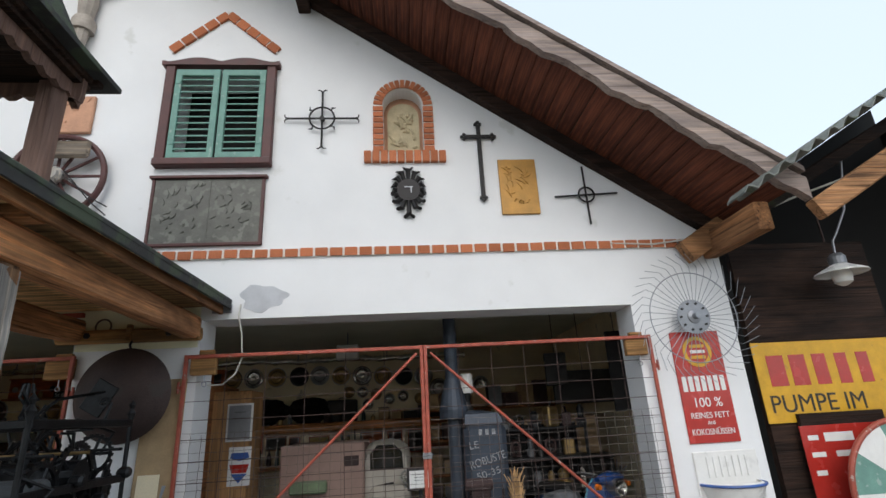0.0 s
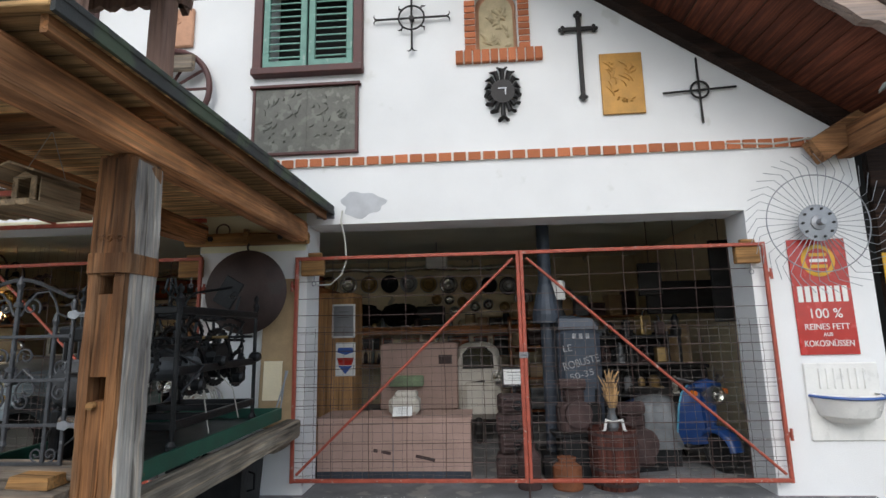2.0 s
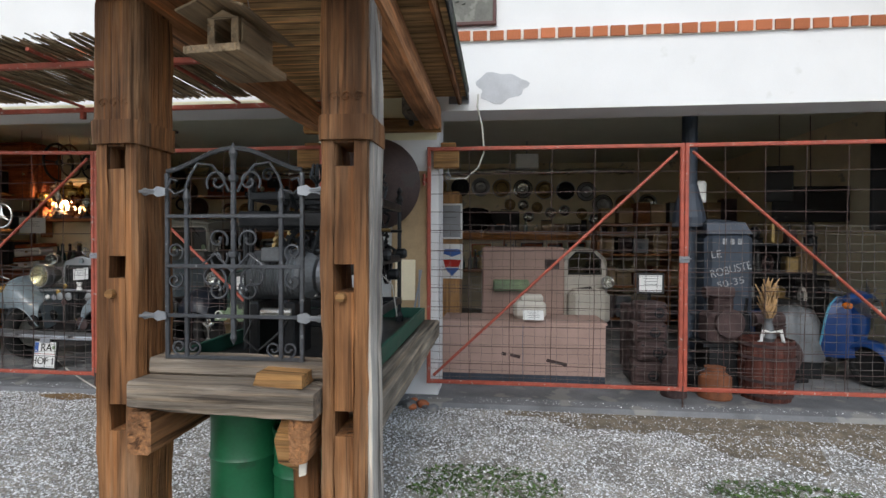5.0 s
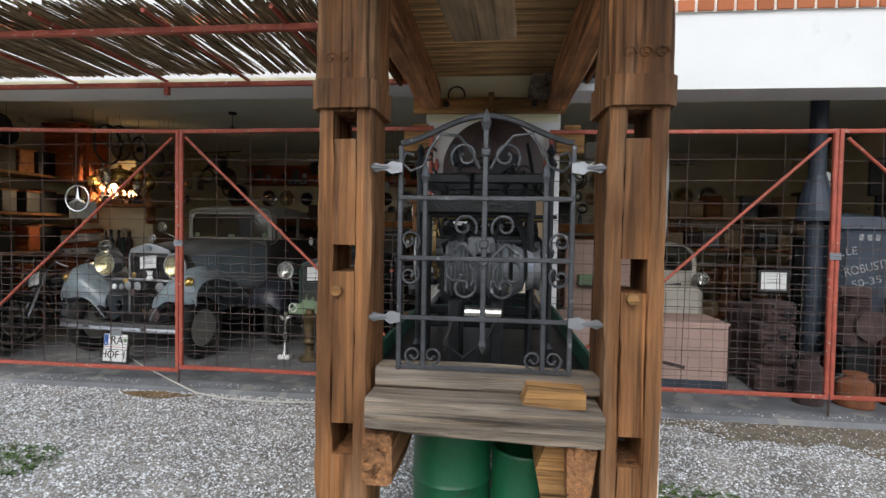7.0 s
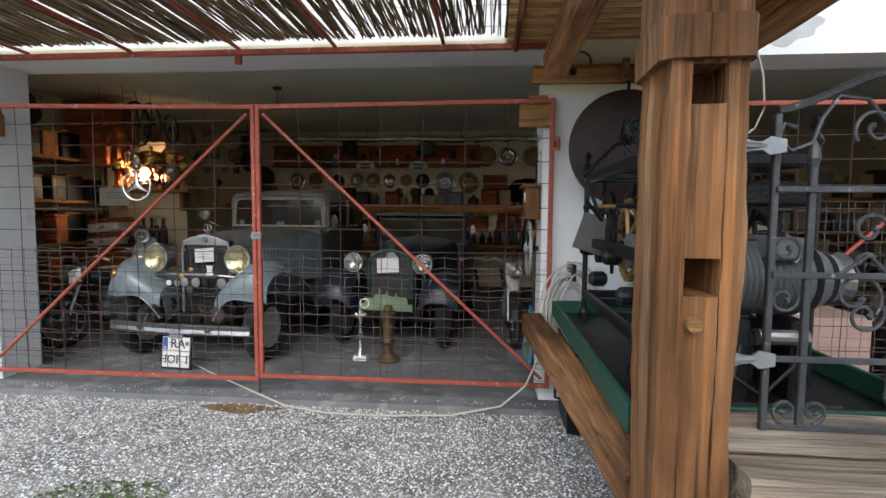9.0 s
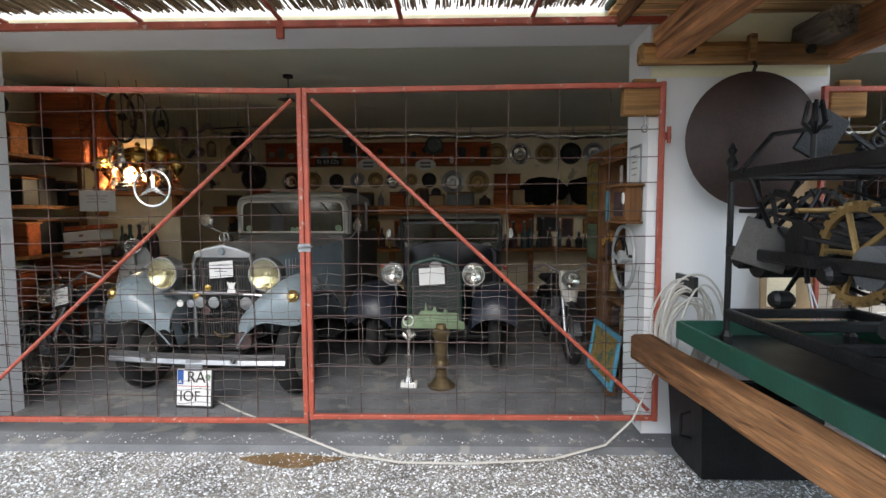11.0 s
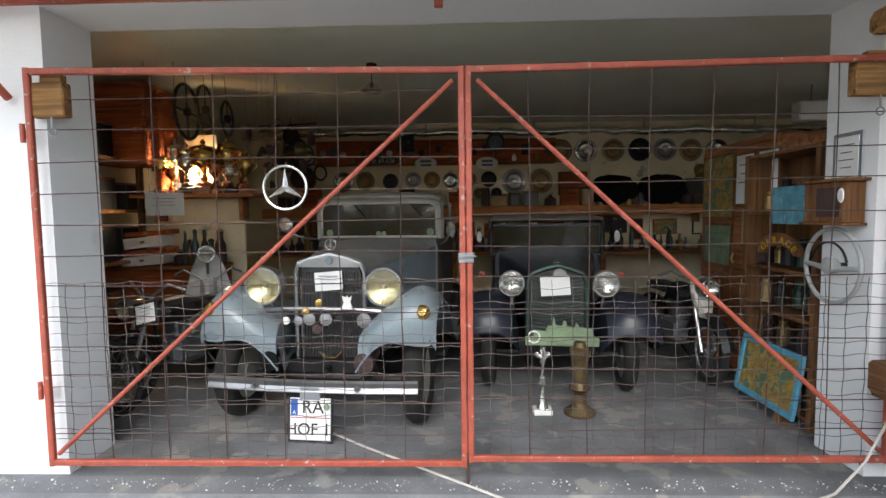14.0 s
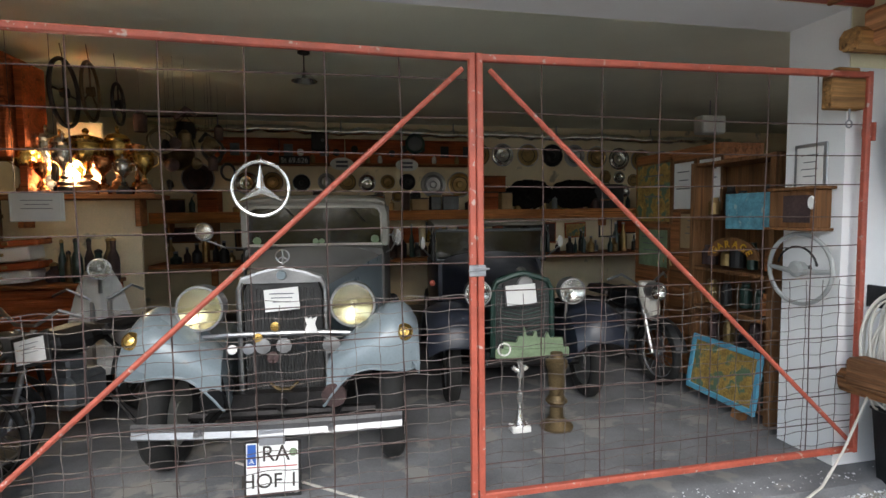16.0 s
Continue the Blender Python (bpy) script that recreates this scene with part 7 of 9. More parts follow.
for z in (0.52, 1.12, 1.72, 2.32):
    for k in range(6):
        t = thing("carton", pose(-10.1 + rnd.uniform(-0.05, 0.05), 6.7 + 0.36 * k, z + 0.05, 0, 0, rnd.uniform(-8, 8)), "dark box on the wooden rack", "box", "boxes on the rack")
        h = rnd.uniform(0.2, 0.42)
        part("box_body", box(B(), (0, 0, h / 2), (0.4, rnd.uniform(0.2, 0.32), h), bev=0.01), rnd.choice([DARKCASE, REDWOOD, MACHINE, SHELFWOOD, DARKCASE]), t)
        part("lid", box(B(), (0, 0, h + 0.012), (0.41, 0.3, 0.02), bev=0.004), rnd.choice([DARKCASE, SHELFWOOD]), t)

# ---- back wall: foil pipe, hub caps, shelves ----
YB = 12.075
t = thing("heating_pipe", pose(0, 0, 0), "foil-wrapped heating pipe under the ceiling", "pipe")
smooth(part("pipe", tube(B(), [(x, YB - 0.16, 3.2 - 0.006 * (x + 9) + 0.014 * math.sin(x * 3.1) + 0.008 * math.sin(x * 11)) for x in np.linspace(-9.6, 1.3, 110)], [0.062 + 0.018 * math.sin(k * 1.7) * math.sin(k * 0.45) for k in range(110)], 12), FOIL, t), 75)
for x in (-8.5, -6.5, -4.5, -2.5, -0.5):
    part("strap", ring(tube(B(), [(x, YB - 0.16, 3.24), (x, YB - 0.16, CZ)], 0.012, 5), (x, YB - 0.16, 3.2 - 0.006 * (x + 9)), 0.072, 0.008, "x", 16, 5), ZINC, t)


def hubcap(x, z, r, m, k):
    t = thing("hub_cap", pose(x, YB + 0.022, z), "round pressed metal hub cap hung on the cream wall", "hub cap", "hub caps on the wall")
    smooth(part("dish", lathe(B(), [(0.004, -0.05), (r * 0.22, -0.045), (r * 0.3, -0.02), (r * 0.62, -0.028), (r * 0.66, -0.012), (r * 0.8, -0.03), (r * 0.97, -0.018), (r, 0.0)], pose(0, 0, 0, -90, 0, 0), 24), m, t))
    part("rim", ring(B(), (0, -0.012, 0), r * 0.98, r * 0.05, "y", 28, 6), CHROME if k % 3 else DARKCASE, t)
    part("ring", ring(B(), (0, -0.028, 0), r * 0.62, r * 0.035, "y", 24, 5), DARKCASE, t)


capm = [OLDBRASS, SILVER, OLDBRASS, MACHINE, CHROME]
rnd = random.Random(44)
k = 0
for x in (-3.98, -3.51, -3.0, -2.5, -2.04, -1.56, -1.08, -0.6, -0.13, 0.33):
    hubcap(x, 2.83 - 0.05 * max(0.0, x + 2.0), 0.21, capm[k % 5], k)
    k += 1
for x, z, r in ((-8.88, 2.37, 0.26), (-8.11, 2.30, 0.19), (-7.68, 2.31, 0.17), (-7.2, 2.30, 0.15), (-6.77, 2.32, 0.15), (-6.41, 2.32, 0.15), (-6.06, 2.30, 0.15), (-5.69, 2.32, 0.13), (-5.33, 2.32, 0.145), (-4.85, 2.27, 0.23), (-4.35, 2.27, 0.23), (-5.85, 2.05, 0.1), (-5.52, 2.06, 0.1), (-5.19, 2.06, 0.1), (0.68, 2.42, 0.22), (1.17, 2.42, 0.22), (1.65, 2.45, 0.2)):
    hubcap(x, z, r, RUSTRED if x < -8.5 else capm[k % 5], k)
    k += 1
for x, z in ((-1.37, 2.43), (-1.07, 2.42), (-0.95, 2.15), (-0.76, 2.36), (-0.46, 2.24), (-0.15, 2.29), (0.23, 2.22), (0.5, 2.1)):
    hubcap(x, z, 0.12, SILVER if k % 3 else OLDBRASS, k)
    k += 1
b = thing("copper_bowl", pose(-9.16, YB - 0.02, 2.76), "round dull metal bowl hung on the wall", "bowl")
smooth(part("bowl", lathe(B(), [(0.004, -0.2), (0.1, -0.18), (0.21, -0.08), (0.25, 0.06)], pose(0, 0, 0, -90, 0, 0), 24), DARKBRASS, b))
part("rim", ring(B(), (0, 0.0, 0), 0.25, 0.012, "y", 28, 6), DARKBRASS, b)
part("ring", ring(B(), (0, 0.03, 0.24), 0.03, 0.006, "y", 14, 5), WIRE, b)
rnd = random.Random(4)
for x0, x1 in ((-8.57, -7.55), (-7.53, -6.45), (-6.43, -5.25), (-5.23, -4.1)):
    t = thing("wall_case", pose((x0 + x1) / 2, YB - 0.1, 2.82), "red-brown wooden instrument case on the back wall", "display case", "wall display cases")
    w = x1 - x0
    part("case", box(B(), (0, 0.06, 0), (w, 0.22, 0.40), bev=0.012), REDWOOD, t)
    part("case_top", box(B(), (0, 0.04, 0.212), (w + 0.01, 0.27, 0.025), bev=0.005), REDWOOD, t)
    part("ledge", box(B(), (0, -0.03, -0.212), (w + 0.01, 0.36, 0.03), bev=0.006), SHELFWOOD, t)
    for kk in range(5):
        xx = (kk - 2) * w / 5.4
        kind = rnd.randrange(3)
        if kind == 0:
            part("dial", lathe(B(), [(0.05, -0.01), (0.062, 0.0), (0.05, 0.02), (0.01, 0.022)], pose(xx, -0.06, rnd.uniform(-0.04, 0.08), 90, 0, 0), 16), rnd.choice([ENWHITE, OLDBRASS, DARKCASE, CHROME]), t)
        elif kind == 1:
            part("panel", box(B(), (xx, -0.058, 0.03), (0.15, 0.02, 0.2), bev=0.004), rnd.choice([MACHGREY, DARKCASE, CABWOOD]), t)
        else:
            part("lamp_glass", lathe(B(), [(0.03, 0), (0.045, 0.05), (0.03, 0.12), (0.012, 0.14)], pose(xx, -0.12, -0.197), 12), rnd.choice([ENWHITE, OLDBRASS, SILVER]), t)
t = thing("wall_clock", pose(-5.22, YB - 0.26, 2.97), "round green-rimmed clock before the instrument case", "clock")
part("rim", ring(B(), (0, 0, 0), 0.15, 0.028, "y", 30, 8), CARGREEN, t)
part("face", lathe(B(), [(0.14, -0.006), (0.14, 0.006)], pose(0, 0.0, 0, 90, 0, 0), 26), MACHGREY, t)
part("fixing", box(B(), (0, 0.07, 0), (0.05, 0.14, 0.05)), IRON, t)
t = thing("black_box", pose(-6.86, YB - 0.24, 2.97), "small black instrument box on the wall case", "box")
part("case_body", box(B(), (0, 0, 0), (0.28, 0.14, 0.28), bev=0.012), DARKCASE, t)
part("knob", lathe(B(), [(0.03, 0), (0.025, 0.03)], pose(0.05, -0.07, 0.03, 90, 0, 0), 12), MACHGREY, t)
part("bracket", box(B(), (0, 0.09, -0.1), (0.1, 0.06, 0.05)), IRON, t)
t = thing("red_case", pose(-3.78, 11.95, 1.985), "red-brown lacquered box on the long shelf", "box")
part("case_body", box(B(), (0, 0, 0.21), (0.5, 0.22, 0.40), bev=0.012), REDWOOD, t)
part("lid", box(B(), (0, 0, 0.425), (0.52, 0.24, 0.02), bev=0.004), SHELFWOOD, t)
t = thing("iron_pot", pose(-8.80, 11.2, 3.02), "black three-legged iron pot hung under the ceiling", "pot")
smooth(part("body", lathe(B(), [(0.03, -0.15), (0.12, -0.12), (0.15, 0.0), (0.12, 0.09), (0.13, 0.12)], None, 20), DARKCASE, t))
for kk in range(3):
    a = 2.1 * kk + 0.5
    part("leg", tube(B(), [(0.08 * math.cos(a), 0.08 * math.sin(a), -0.1), (0.12 * math.cos(a), 0.12 * math.sin(a), -0.26)], [0.02, 0.009], 6), DARKCASE, t)
part("pole", tube(B(), [(-0.55, 0.0, 0.2), (0.45, 0.02, 0.24)], 0.016, 6), DARKCASE, t)
part("bail", tube(B(), [(-0.12, 0, 0.1), (0, 0, 0.22), (0.12, 0, 0.1)], 0.007, 5), DARKCASE, t)
part("chain", tube(B(), [(0, 0, 0.22), (0, 0, CZ - 3.02)], 0.007, 5), WIRE, t)
for x, z, text in ((-7.28, 2.66, "St 69.626"), (-6.5, 2.6, ""), (-5.38, 2.59, "")):
    t = thing("number_plate", pose(x, YB - 0.335, z), "old number plate fixed to the display case", "number plate", "old number plates")
    if text:
        part("plate", box(B(), (0, 0, 0), (0.5, 0.008, 0.14), bev=0.002), DARKCASE, t)
        words("lettering", text, 0.12, pose(0, -0.006, -0.043, 90, 0, 0), PAPER, t, width=0.43)
    else:
        part("plate", lathe(B(), [(0.2, -0.004), (0.2, 0.004)], pose(0, 0, 0, 90, 0, 0) @ Matrix.Diagonal((1, 0.55, 1, 1)), 28), PAPER, t)
        for zz in (-0.035, 0.035):
            part("figure_bar", box(B(), (0, -0.006, zz), (0.2, 0.003, 0.04)), INK, t)
    part("fixing", box(B(), (0, 0.035, 0.0), (0.05, 0.07, 0.05)), IRON, t)
LIPWOOD = wood("orange_shelf_edge", (0.52, 0.22, 0.08), 0, dark=0.25)
wb = thing("wall_shelf", pose(-4.1, 11.85, 1.77), "long brown shelf plank under the hub caps", "shelf")
part("board", box(B(), (0, 0, 0), (10.8, 0.5, 0.06), bev=0.006), SHELFWOOD, wb)
part("front_lip", box(B(), (0, -0.262, -0.06), (10.8, 0.024, 0.17), bev=0.004), LIPWOOD, wb)
for x in (-5.2, -2.6, 0, 2.6, 5.2):
    part("bracket", prism(B(), [(x - 0.02, -0.03), (x + 0.02, -0.03), (x + 0.02, -0.3), (x - 0.02, -0.3)], 0.0, 0.25), SHELFWOOD, wb)
rnd = random.Random(52)
x = -9.4
while x < 1.2:
    w, h = rnd.uniform(0.18, 0.5), rnd.uniform(0.2, 0.5)
    t = thing("wall_picture", pose(x + w / 2, YB + 0.005, 1.4 + rnd.uniform(-0.08, 0.06), 0, rnd.uniform(-2, 2), 0), "small framed picture on the garage back wall", "picture", "pictures on the back wall")
    part("frame", box(B(), (0, 0.0, 0), (w + 0.05, 0.03, h + 0.05), bev=0.006), rnd.choice([DARKCASE, CABWOOD, REDWOOD]), t)
    part("sheet", box(B(), (0, -0.018, 0), (w, 0.006, h)), rnd.choice([PAPER, CARD, OCHRE, REDWOOD, DARKCASE, INNER, RUSTRED, CABWOOD]), t)
    x += w + rnd.uniform(0.08, 0.4)
bn = thing("workbench", pose(-4.7, 11.5, 0.05), "brown workbench crowded with dark parts", "workbench")
part("top", box(B(), (0, 0, 0.92), (9.4, 0.7, 0.06), bev=0.006), SHELFWOOD, bn)
for x in (-3.8, -1.3, 1.3, 3.8):
    part("leg", box(B(), (x, -0.2, 0.45), (0.09, 0.09, 0.9), bev=0.006), SHELFWOOD, bn)
rnd = random.Random(61)
x = -9.2
while x < -0.2:
    r, h = rnd.uniform(0.03, 0.1), rnd.uniform(0.15, 0.55)
    t = thing("bottle", pose(x, 11.45 + rnd.uniform(-0.2, 0.2), 1.0), "dusty bottle on the workbench", "bottle", "bottles on the workbench")
    smooth(part("body", lathe(B(), [(r, 0), (r, h * 0.55), (r * 0.4, h * 0.75), (r * 0.35, h * 0.96), (r * 0.42, h)], None, 14), rnd.choice([CARGREEN, DARKCASE, OLDBRASS, MACHGREY, RUSTRED]), t))
    part("cap", lathe(B(), [(r * 0.4, h), (r * 0.4, h + 0.03)], None, 10), ZINC, t)
    x += rnd.uniform(0.09, 0.2)
rnd = random.Random(9)
x = -9.3
while x < 1.2:
    w, h = rnd.uniform(0.12, 0.34), rnd.uniform(0.12, 0.34)
    kind = rnd.random()
    if kind < 0.55:
        t = thing("tool_box", pose(x + w / 2, 11.8 + rnd.uniform(-0.08, 0.08), 1.80, 0, 0, rnd.uniform(-12, 12)), "small box of parts on the long shelf", "box", "boxes on the long shelf")
        part("box_body", box(B(), (0, 0, h / 2), (w, 0.22, h), bev=0.012), rnd.choice([DARKCASE, REDWOOD, CARD, MACHGREY, RUSTRED]), t)
        part("lid", box(B(), (0, 0, h + 0.012), (w * 1.03, 0.23, 0.022), bev=0.005), rnd.choice([DARKCASE, OLDBRASS, SHELFWOOD]), t)
    else:
        t = thing("oil_can", pose(x + w / 2, 11.8 + rnd.uniform(-0.08, 0.08), 1.80), "small old metal can on the long shelf", "can", "cans on the long shelf")
        r = w * 0.35
        part("body", lathe(B(), [(r, 0), (r, h * 0.6), (r * 0.4, h * 0.8), (r * 0.15, h)], None, 14), rnd.choice([OLDBRASS, MACHGREY, RUSTRED, CARGREEN]), t)
        part("spout", tube(B(), [(0, 0, h * 0.9), (0.04, 0, h * 1.2)], 0.008, 5), ZINC, t)
    x += w + rnd.uniform(0.02, 0.12)
FUR = mat("black_shaggy_fur", (0.012, 0.011, 0.011), 0.95, var=0.5, scale=20, bump=1.0, fine=60, spec=0.1)
for x, w in ((-3.1, 0.9), (-2.2, 0.9)):
    bm = B()
    rnd = random.Random(int(w * 100 + x * 10))
    bmesh.ops.create_icosphere(bm, subdivisions=4, radius=1.0)
    for v in bm.verts:
        q = 1 + 0.13 * noise.noise(v.co * 3 + Vector((x, 0, 0))) + 0.07 * noise.noise(v.co * 11)
        v.co = Vector((v.co.x * w * 0.52 * q, v.co.y * 0.17 * q, v.co.z * 0.27 * q))
    solid("fur_hide", bm, FUR, pose(x, 11.78, 2.07), "rolled black shaggy hide lying on the long shelf", "hide", "black hides")
for x in (-1.5,):
    t = thing("suitcase", pose(x, 11.75, 1.80), "black leather case on the long shelf", "case", "black cases")
    part("body", box(B(), (0, 0.1, 0.23), (0.66, 0.26, 0.46), bev=0.03), DARKCASE, t)
    part("handle", tube(B(), [(-0.08, 0.1, 0.46), (-0.06, 0.1, 0.5), (0.06, 0.1, 0.5), (0.08, 0.1, 0.46)], 0.01, 6), DARKCASE, t)
t = thing("ceiling_lamp", pose(-6.88, 8.2, 3.06), "small clear glass ceiling lamp", "lamp")
part("rose", lathe(B(), [(0.06, 0.27), (0.06, 0.3)], None, 14), DARKCASE, t)
part("flex", tube(B(), [(0, 0, 0.08), (0, 0, 0.28)], 0.006, 5), DARKCASE, t)
smooth(part("shade", lathe(B(), [(0.13, 0.0), (0.06, 0.07), (0.02, 0.1)], None, 18, close=False), SILVER, t))

# ---- right bay ----
c = thing("wooden_chest", pose(-1.39, 6.02, 0.05, 0, 0, 0), "long low pink-painted board chest with scuffed front", "chest")
part("front_board", box(B(), (0, -0.02, 0.345), (1.74, 0.035, 0.6), bev=0.006), PINKWOOD, c)
part("base_board", box(B(), (0, -0.02, 0.05), (1.73, 0.05, 0.10), bev=0.004), STOVEBLUE, c, "blue painted base rail")
part("lid", box(B(), (0, 0.28, 0.655), (1.78, 0.62, 0.025), bev=0.006), PINKWOOD, c)
for s in (-1, 1):
    part("side_board", box(B(), (s * 0.86, 0.28, 0.33), (0.03, 0.56, 0.62)), PINKWOOD, c)
part("seam", box(B(), (0.0, -0.0385, 0.345), (0.006, 0.003, 0.59)), INK, c)
for x, z, w in ((-0.08, 0.30, 0.11), (0.36, 0.24, 0.22), (-0.2, 0.32, 0.05)):
    part("scuff", box(B(), (x, -0.039, z), (w, 0.003, 0.035), bev=0.001, ry=12), RUSTRED, c)
notice(-1.28, 5.98, 0.79, 0.22, 0.14, rx=-50, label="white paper notice lying on the chest", lines=4)
t = thing("sewing_machine", pose(-1.3, 6.3, 0.718), "cream portable machine on the pink chest", "machine")
part("body", box(B(), (0, 0, 0.1), (0.36, 0.26, 0.2), bev=0.04), CREAMPAINT, t)
part("top", box(B(), (0.02, 0.0, 0.23), (0.26, 0.2, 0.07), bev=0.02), CREAMPAINT, t)
v = thing("delivery_tricycle", pose(-1.05, 7.75, 0.05, 0, 0, 0), "small cream three-wheeled delivery van with box body", "van")
part("cargo_box", box(B(), (-0.25, 0.55, 0.98), (1.15, 1.2, 0.95), bev=0.02), PINKWOOD, v, "pinkish cargo box")
part("cargo_hatch", box(B(), (0.15, -0.06, 1.22), (0.2, 0.02, 0.13), bev=0.005), RUSTRED, v)
cab = []
for y, w, top in ((0.12, 0.30, 1.36), (0.2, 0.34, 1.42), (0.6, 0.36, 1.46), (1.1, 0.36, 1.44)):
    cab.append([(0.62 - w, y, 0.45)] + [(0.62 - w * math.cos(math.pi * k / 12), y, top - 0.3 + 0.3 * math.sin(math.pi * k / 12) ** 0.6) for k in range(13)] + [(0.62 + w, y, 0.45)])
smooth(part("cab", loft(B(), cab, closed=True, caps=True), CREAMPAINT, v), 45)
part("cab_window", prism(B(), [(0.40, 1.08), (0.86, 1.08), (0.84, 1.28), (0.74, 1.38), (0.5, 1.38), (0.41, 1.28)], 0.10, 0.118), PANE, v)
part("window_frame", tube(B(), [(x, 0.105, z) for x, z in ((0.40, 1.08), (0.86, 1.08), (0.84, 1.28), (0.74, 1.38), (0.5, 1.38), (0.41, 1.28))], 0.014, 6, closed=True), RUBBER, v)
part("side_vent", box(B(), (0.62, 0.10, 0.82), (0.22, 0.02, 0.13), bev=0.004, ry=-8), DARKCASE, v)
part("front_panel", box(B(), (0.66, 0.0, 0.62), (0.56, 0.3, 0.5), bev=0.08), CREAMPAINT, v)
headlamp(v, 0.90, -0.12, 0.98, 0.075, LENSCLEAR)
for x in (-0.7, 0.25):
    wheel(v, x, 0.8, 0.25, 0.25, 0.1, CREAMPAINT)
wheel(v, 0.62, 0.1, 0.25, 0.25, 0.1, CREAMPAINT)
part("step_plate", box(B(), (-0.25, 0.5, 0.46), (1.2, 1.2, 0.06)), IRON, v)
part("green_cover", box(B(), (-0.42, -0.12, 0.92), (0.5, 0.1, 0.16), bev=0.02), CHIPGREEN, v)
PALEWOOD = wood("light_orange_cupboard_wood", (0.42, 0.24, 0.11), 2, dark=0.2)
c = thing("cabinet", pose(-2.45, 7.5, 0.05), "tall pale wooden cupboard beside the white pier", "cabinet")
part("body", box(B(), (0, 0, 1.1), (0.56, 0.6, 2.2), bev=0.01), PALEWOOD, c)
part("door", box(B(), (0.0, -0.31, 1.1), (0.5, 0.02, 2.1), bev=0.006), PALEWOOD, c)
notice(-2.29, 7.162, 1.85, 0.28, 0.42, label="framed grey print on the cupboard", lines=2, m=ZINC, frame=PAPER)
t = thing("poster", pose(-2.26, 7.176, 1.32), "white and blue poster with a red bull's head shape", "poster")
part("sheet", box(B(), (0, 0, 0), (0.28, 0.006, 0.46)), PAPER, t)
part("blue_shape", prism(B(), [(-0.1, 0.16), (0.1, 0.16), (0.12, 0.1), (0.0, 0.06), (-0.12, 0.1)], -0.008, -0.004), ENBLUE, t)
part("red_shape", prism(B(), [(-0.12, 0.02), (0.12, 0.02), (0.09, -0.08), (-0.09, -0.08)], -0.008, -0.004), ENRED, t)
part("shield_shape", prism(B(), [(-0.1, -0.09), (0.1, -0.09), (0.0, -0.2)], -0.008, -0.004), ENBLUE, t)
STOVELETTER = mat("faded_grey_lettering", (0.30, 0.31, 0.32), 0.7, var=0.4, scale=30, bump=0.1)
TERRAPOT = mat("orange_rust", (0.22, 0.075, 0.03), 0.75, var=0.3, bump=0.3)
s = thing("stove", pose(0.61, 6.32, 0.05), "dark blue iron stove with raised lettering and flue pipe", "stove")
part("body", box(B(), (0.14, 0, 0.92), (0.48, 0.55, 1.42), bev=0.06), STOVEBLUE, s)
part("plinth", box(B(), (0, 0, 0.12), (0.66, 0.5, 0.24), bev=0.01), MACHINE, s)
part("crown", loft(B(), [[(x * k, y * k, z) for x, y in ((-0.09, -0.26), (0.36, -0.26), (0.36, 0.26), (-0.09, 0.26))] for k, z in ((1.0, 1.62), (0.85, 1.74), (0.3, 1.78))], caps=True), STOVEBLUE, s)
words("lettering", "LE", 0.11, pose(0.0, -0.277, 1.37, 90, -8, 0), STOVELETTER, s)
words("lettering", "ROBUSTE", 0.12, pose(0.15, -0.277, 1.21, 90, -14, 0), STOVELETTER, s, width=0.41)
words("lettering", "50-35", 0.10, pose(0.15, -0.277, 1.08, 90, -14, 0), STOVELETTER, s, width=0.27)
for k in range(3):
    part("letter_bar", box(B(), (0.08 + 0.075 * k, -0.278, 1.54), (0.04, 0.004, 0.06), bev=0.001), STOVELETTER, s)
part("door", box(B(), (0.14, -0.285, 0.62), (0.38, 0.03, 0.36), bev=0.02), MACHINE, s)
part("flue_pipe", tube(B(), [(-0.18, 0, 0.0), (-0.18, 0, CZ - 0.05)], 0.08, 16), STOVEBLUE, s)
part("flue_cone", lathe(B(), [(0.17, 1.70), (0.17, 1.80), (0.13, 1.98), (0.085, 2.16)], pose(-0.18, 0, 0), 18), STOVEBLUE, s)
part("kettle_plate", lathe(B(), [(0.1, 1.66), (0.1, 1.70)], pose(0.15, 0, 0), 18), MACHINE, s)
t = thing("white_canister", pose(0.62, 6.6, 1.84), "white cylindrical canister on a dark stand above the stove", "canister")
part("can", lathe(B(), [(0.09, 0.2), (0.095, 0.22), (0.095, 0.42), (0.08, 0.44)], None, 18), ENWHITE, t)
part("stand", lathe(B(), [(0.09, 0.0), (0.05, 0.1), (0.06, 0.2)], None, 14), MACHINE, t)


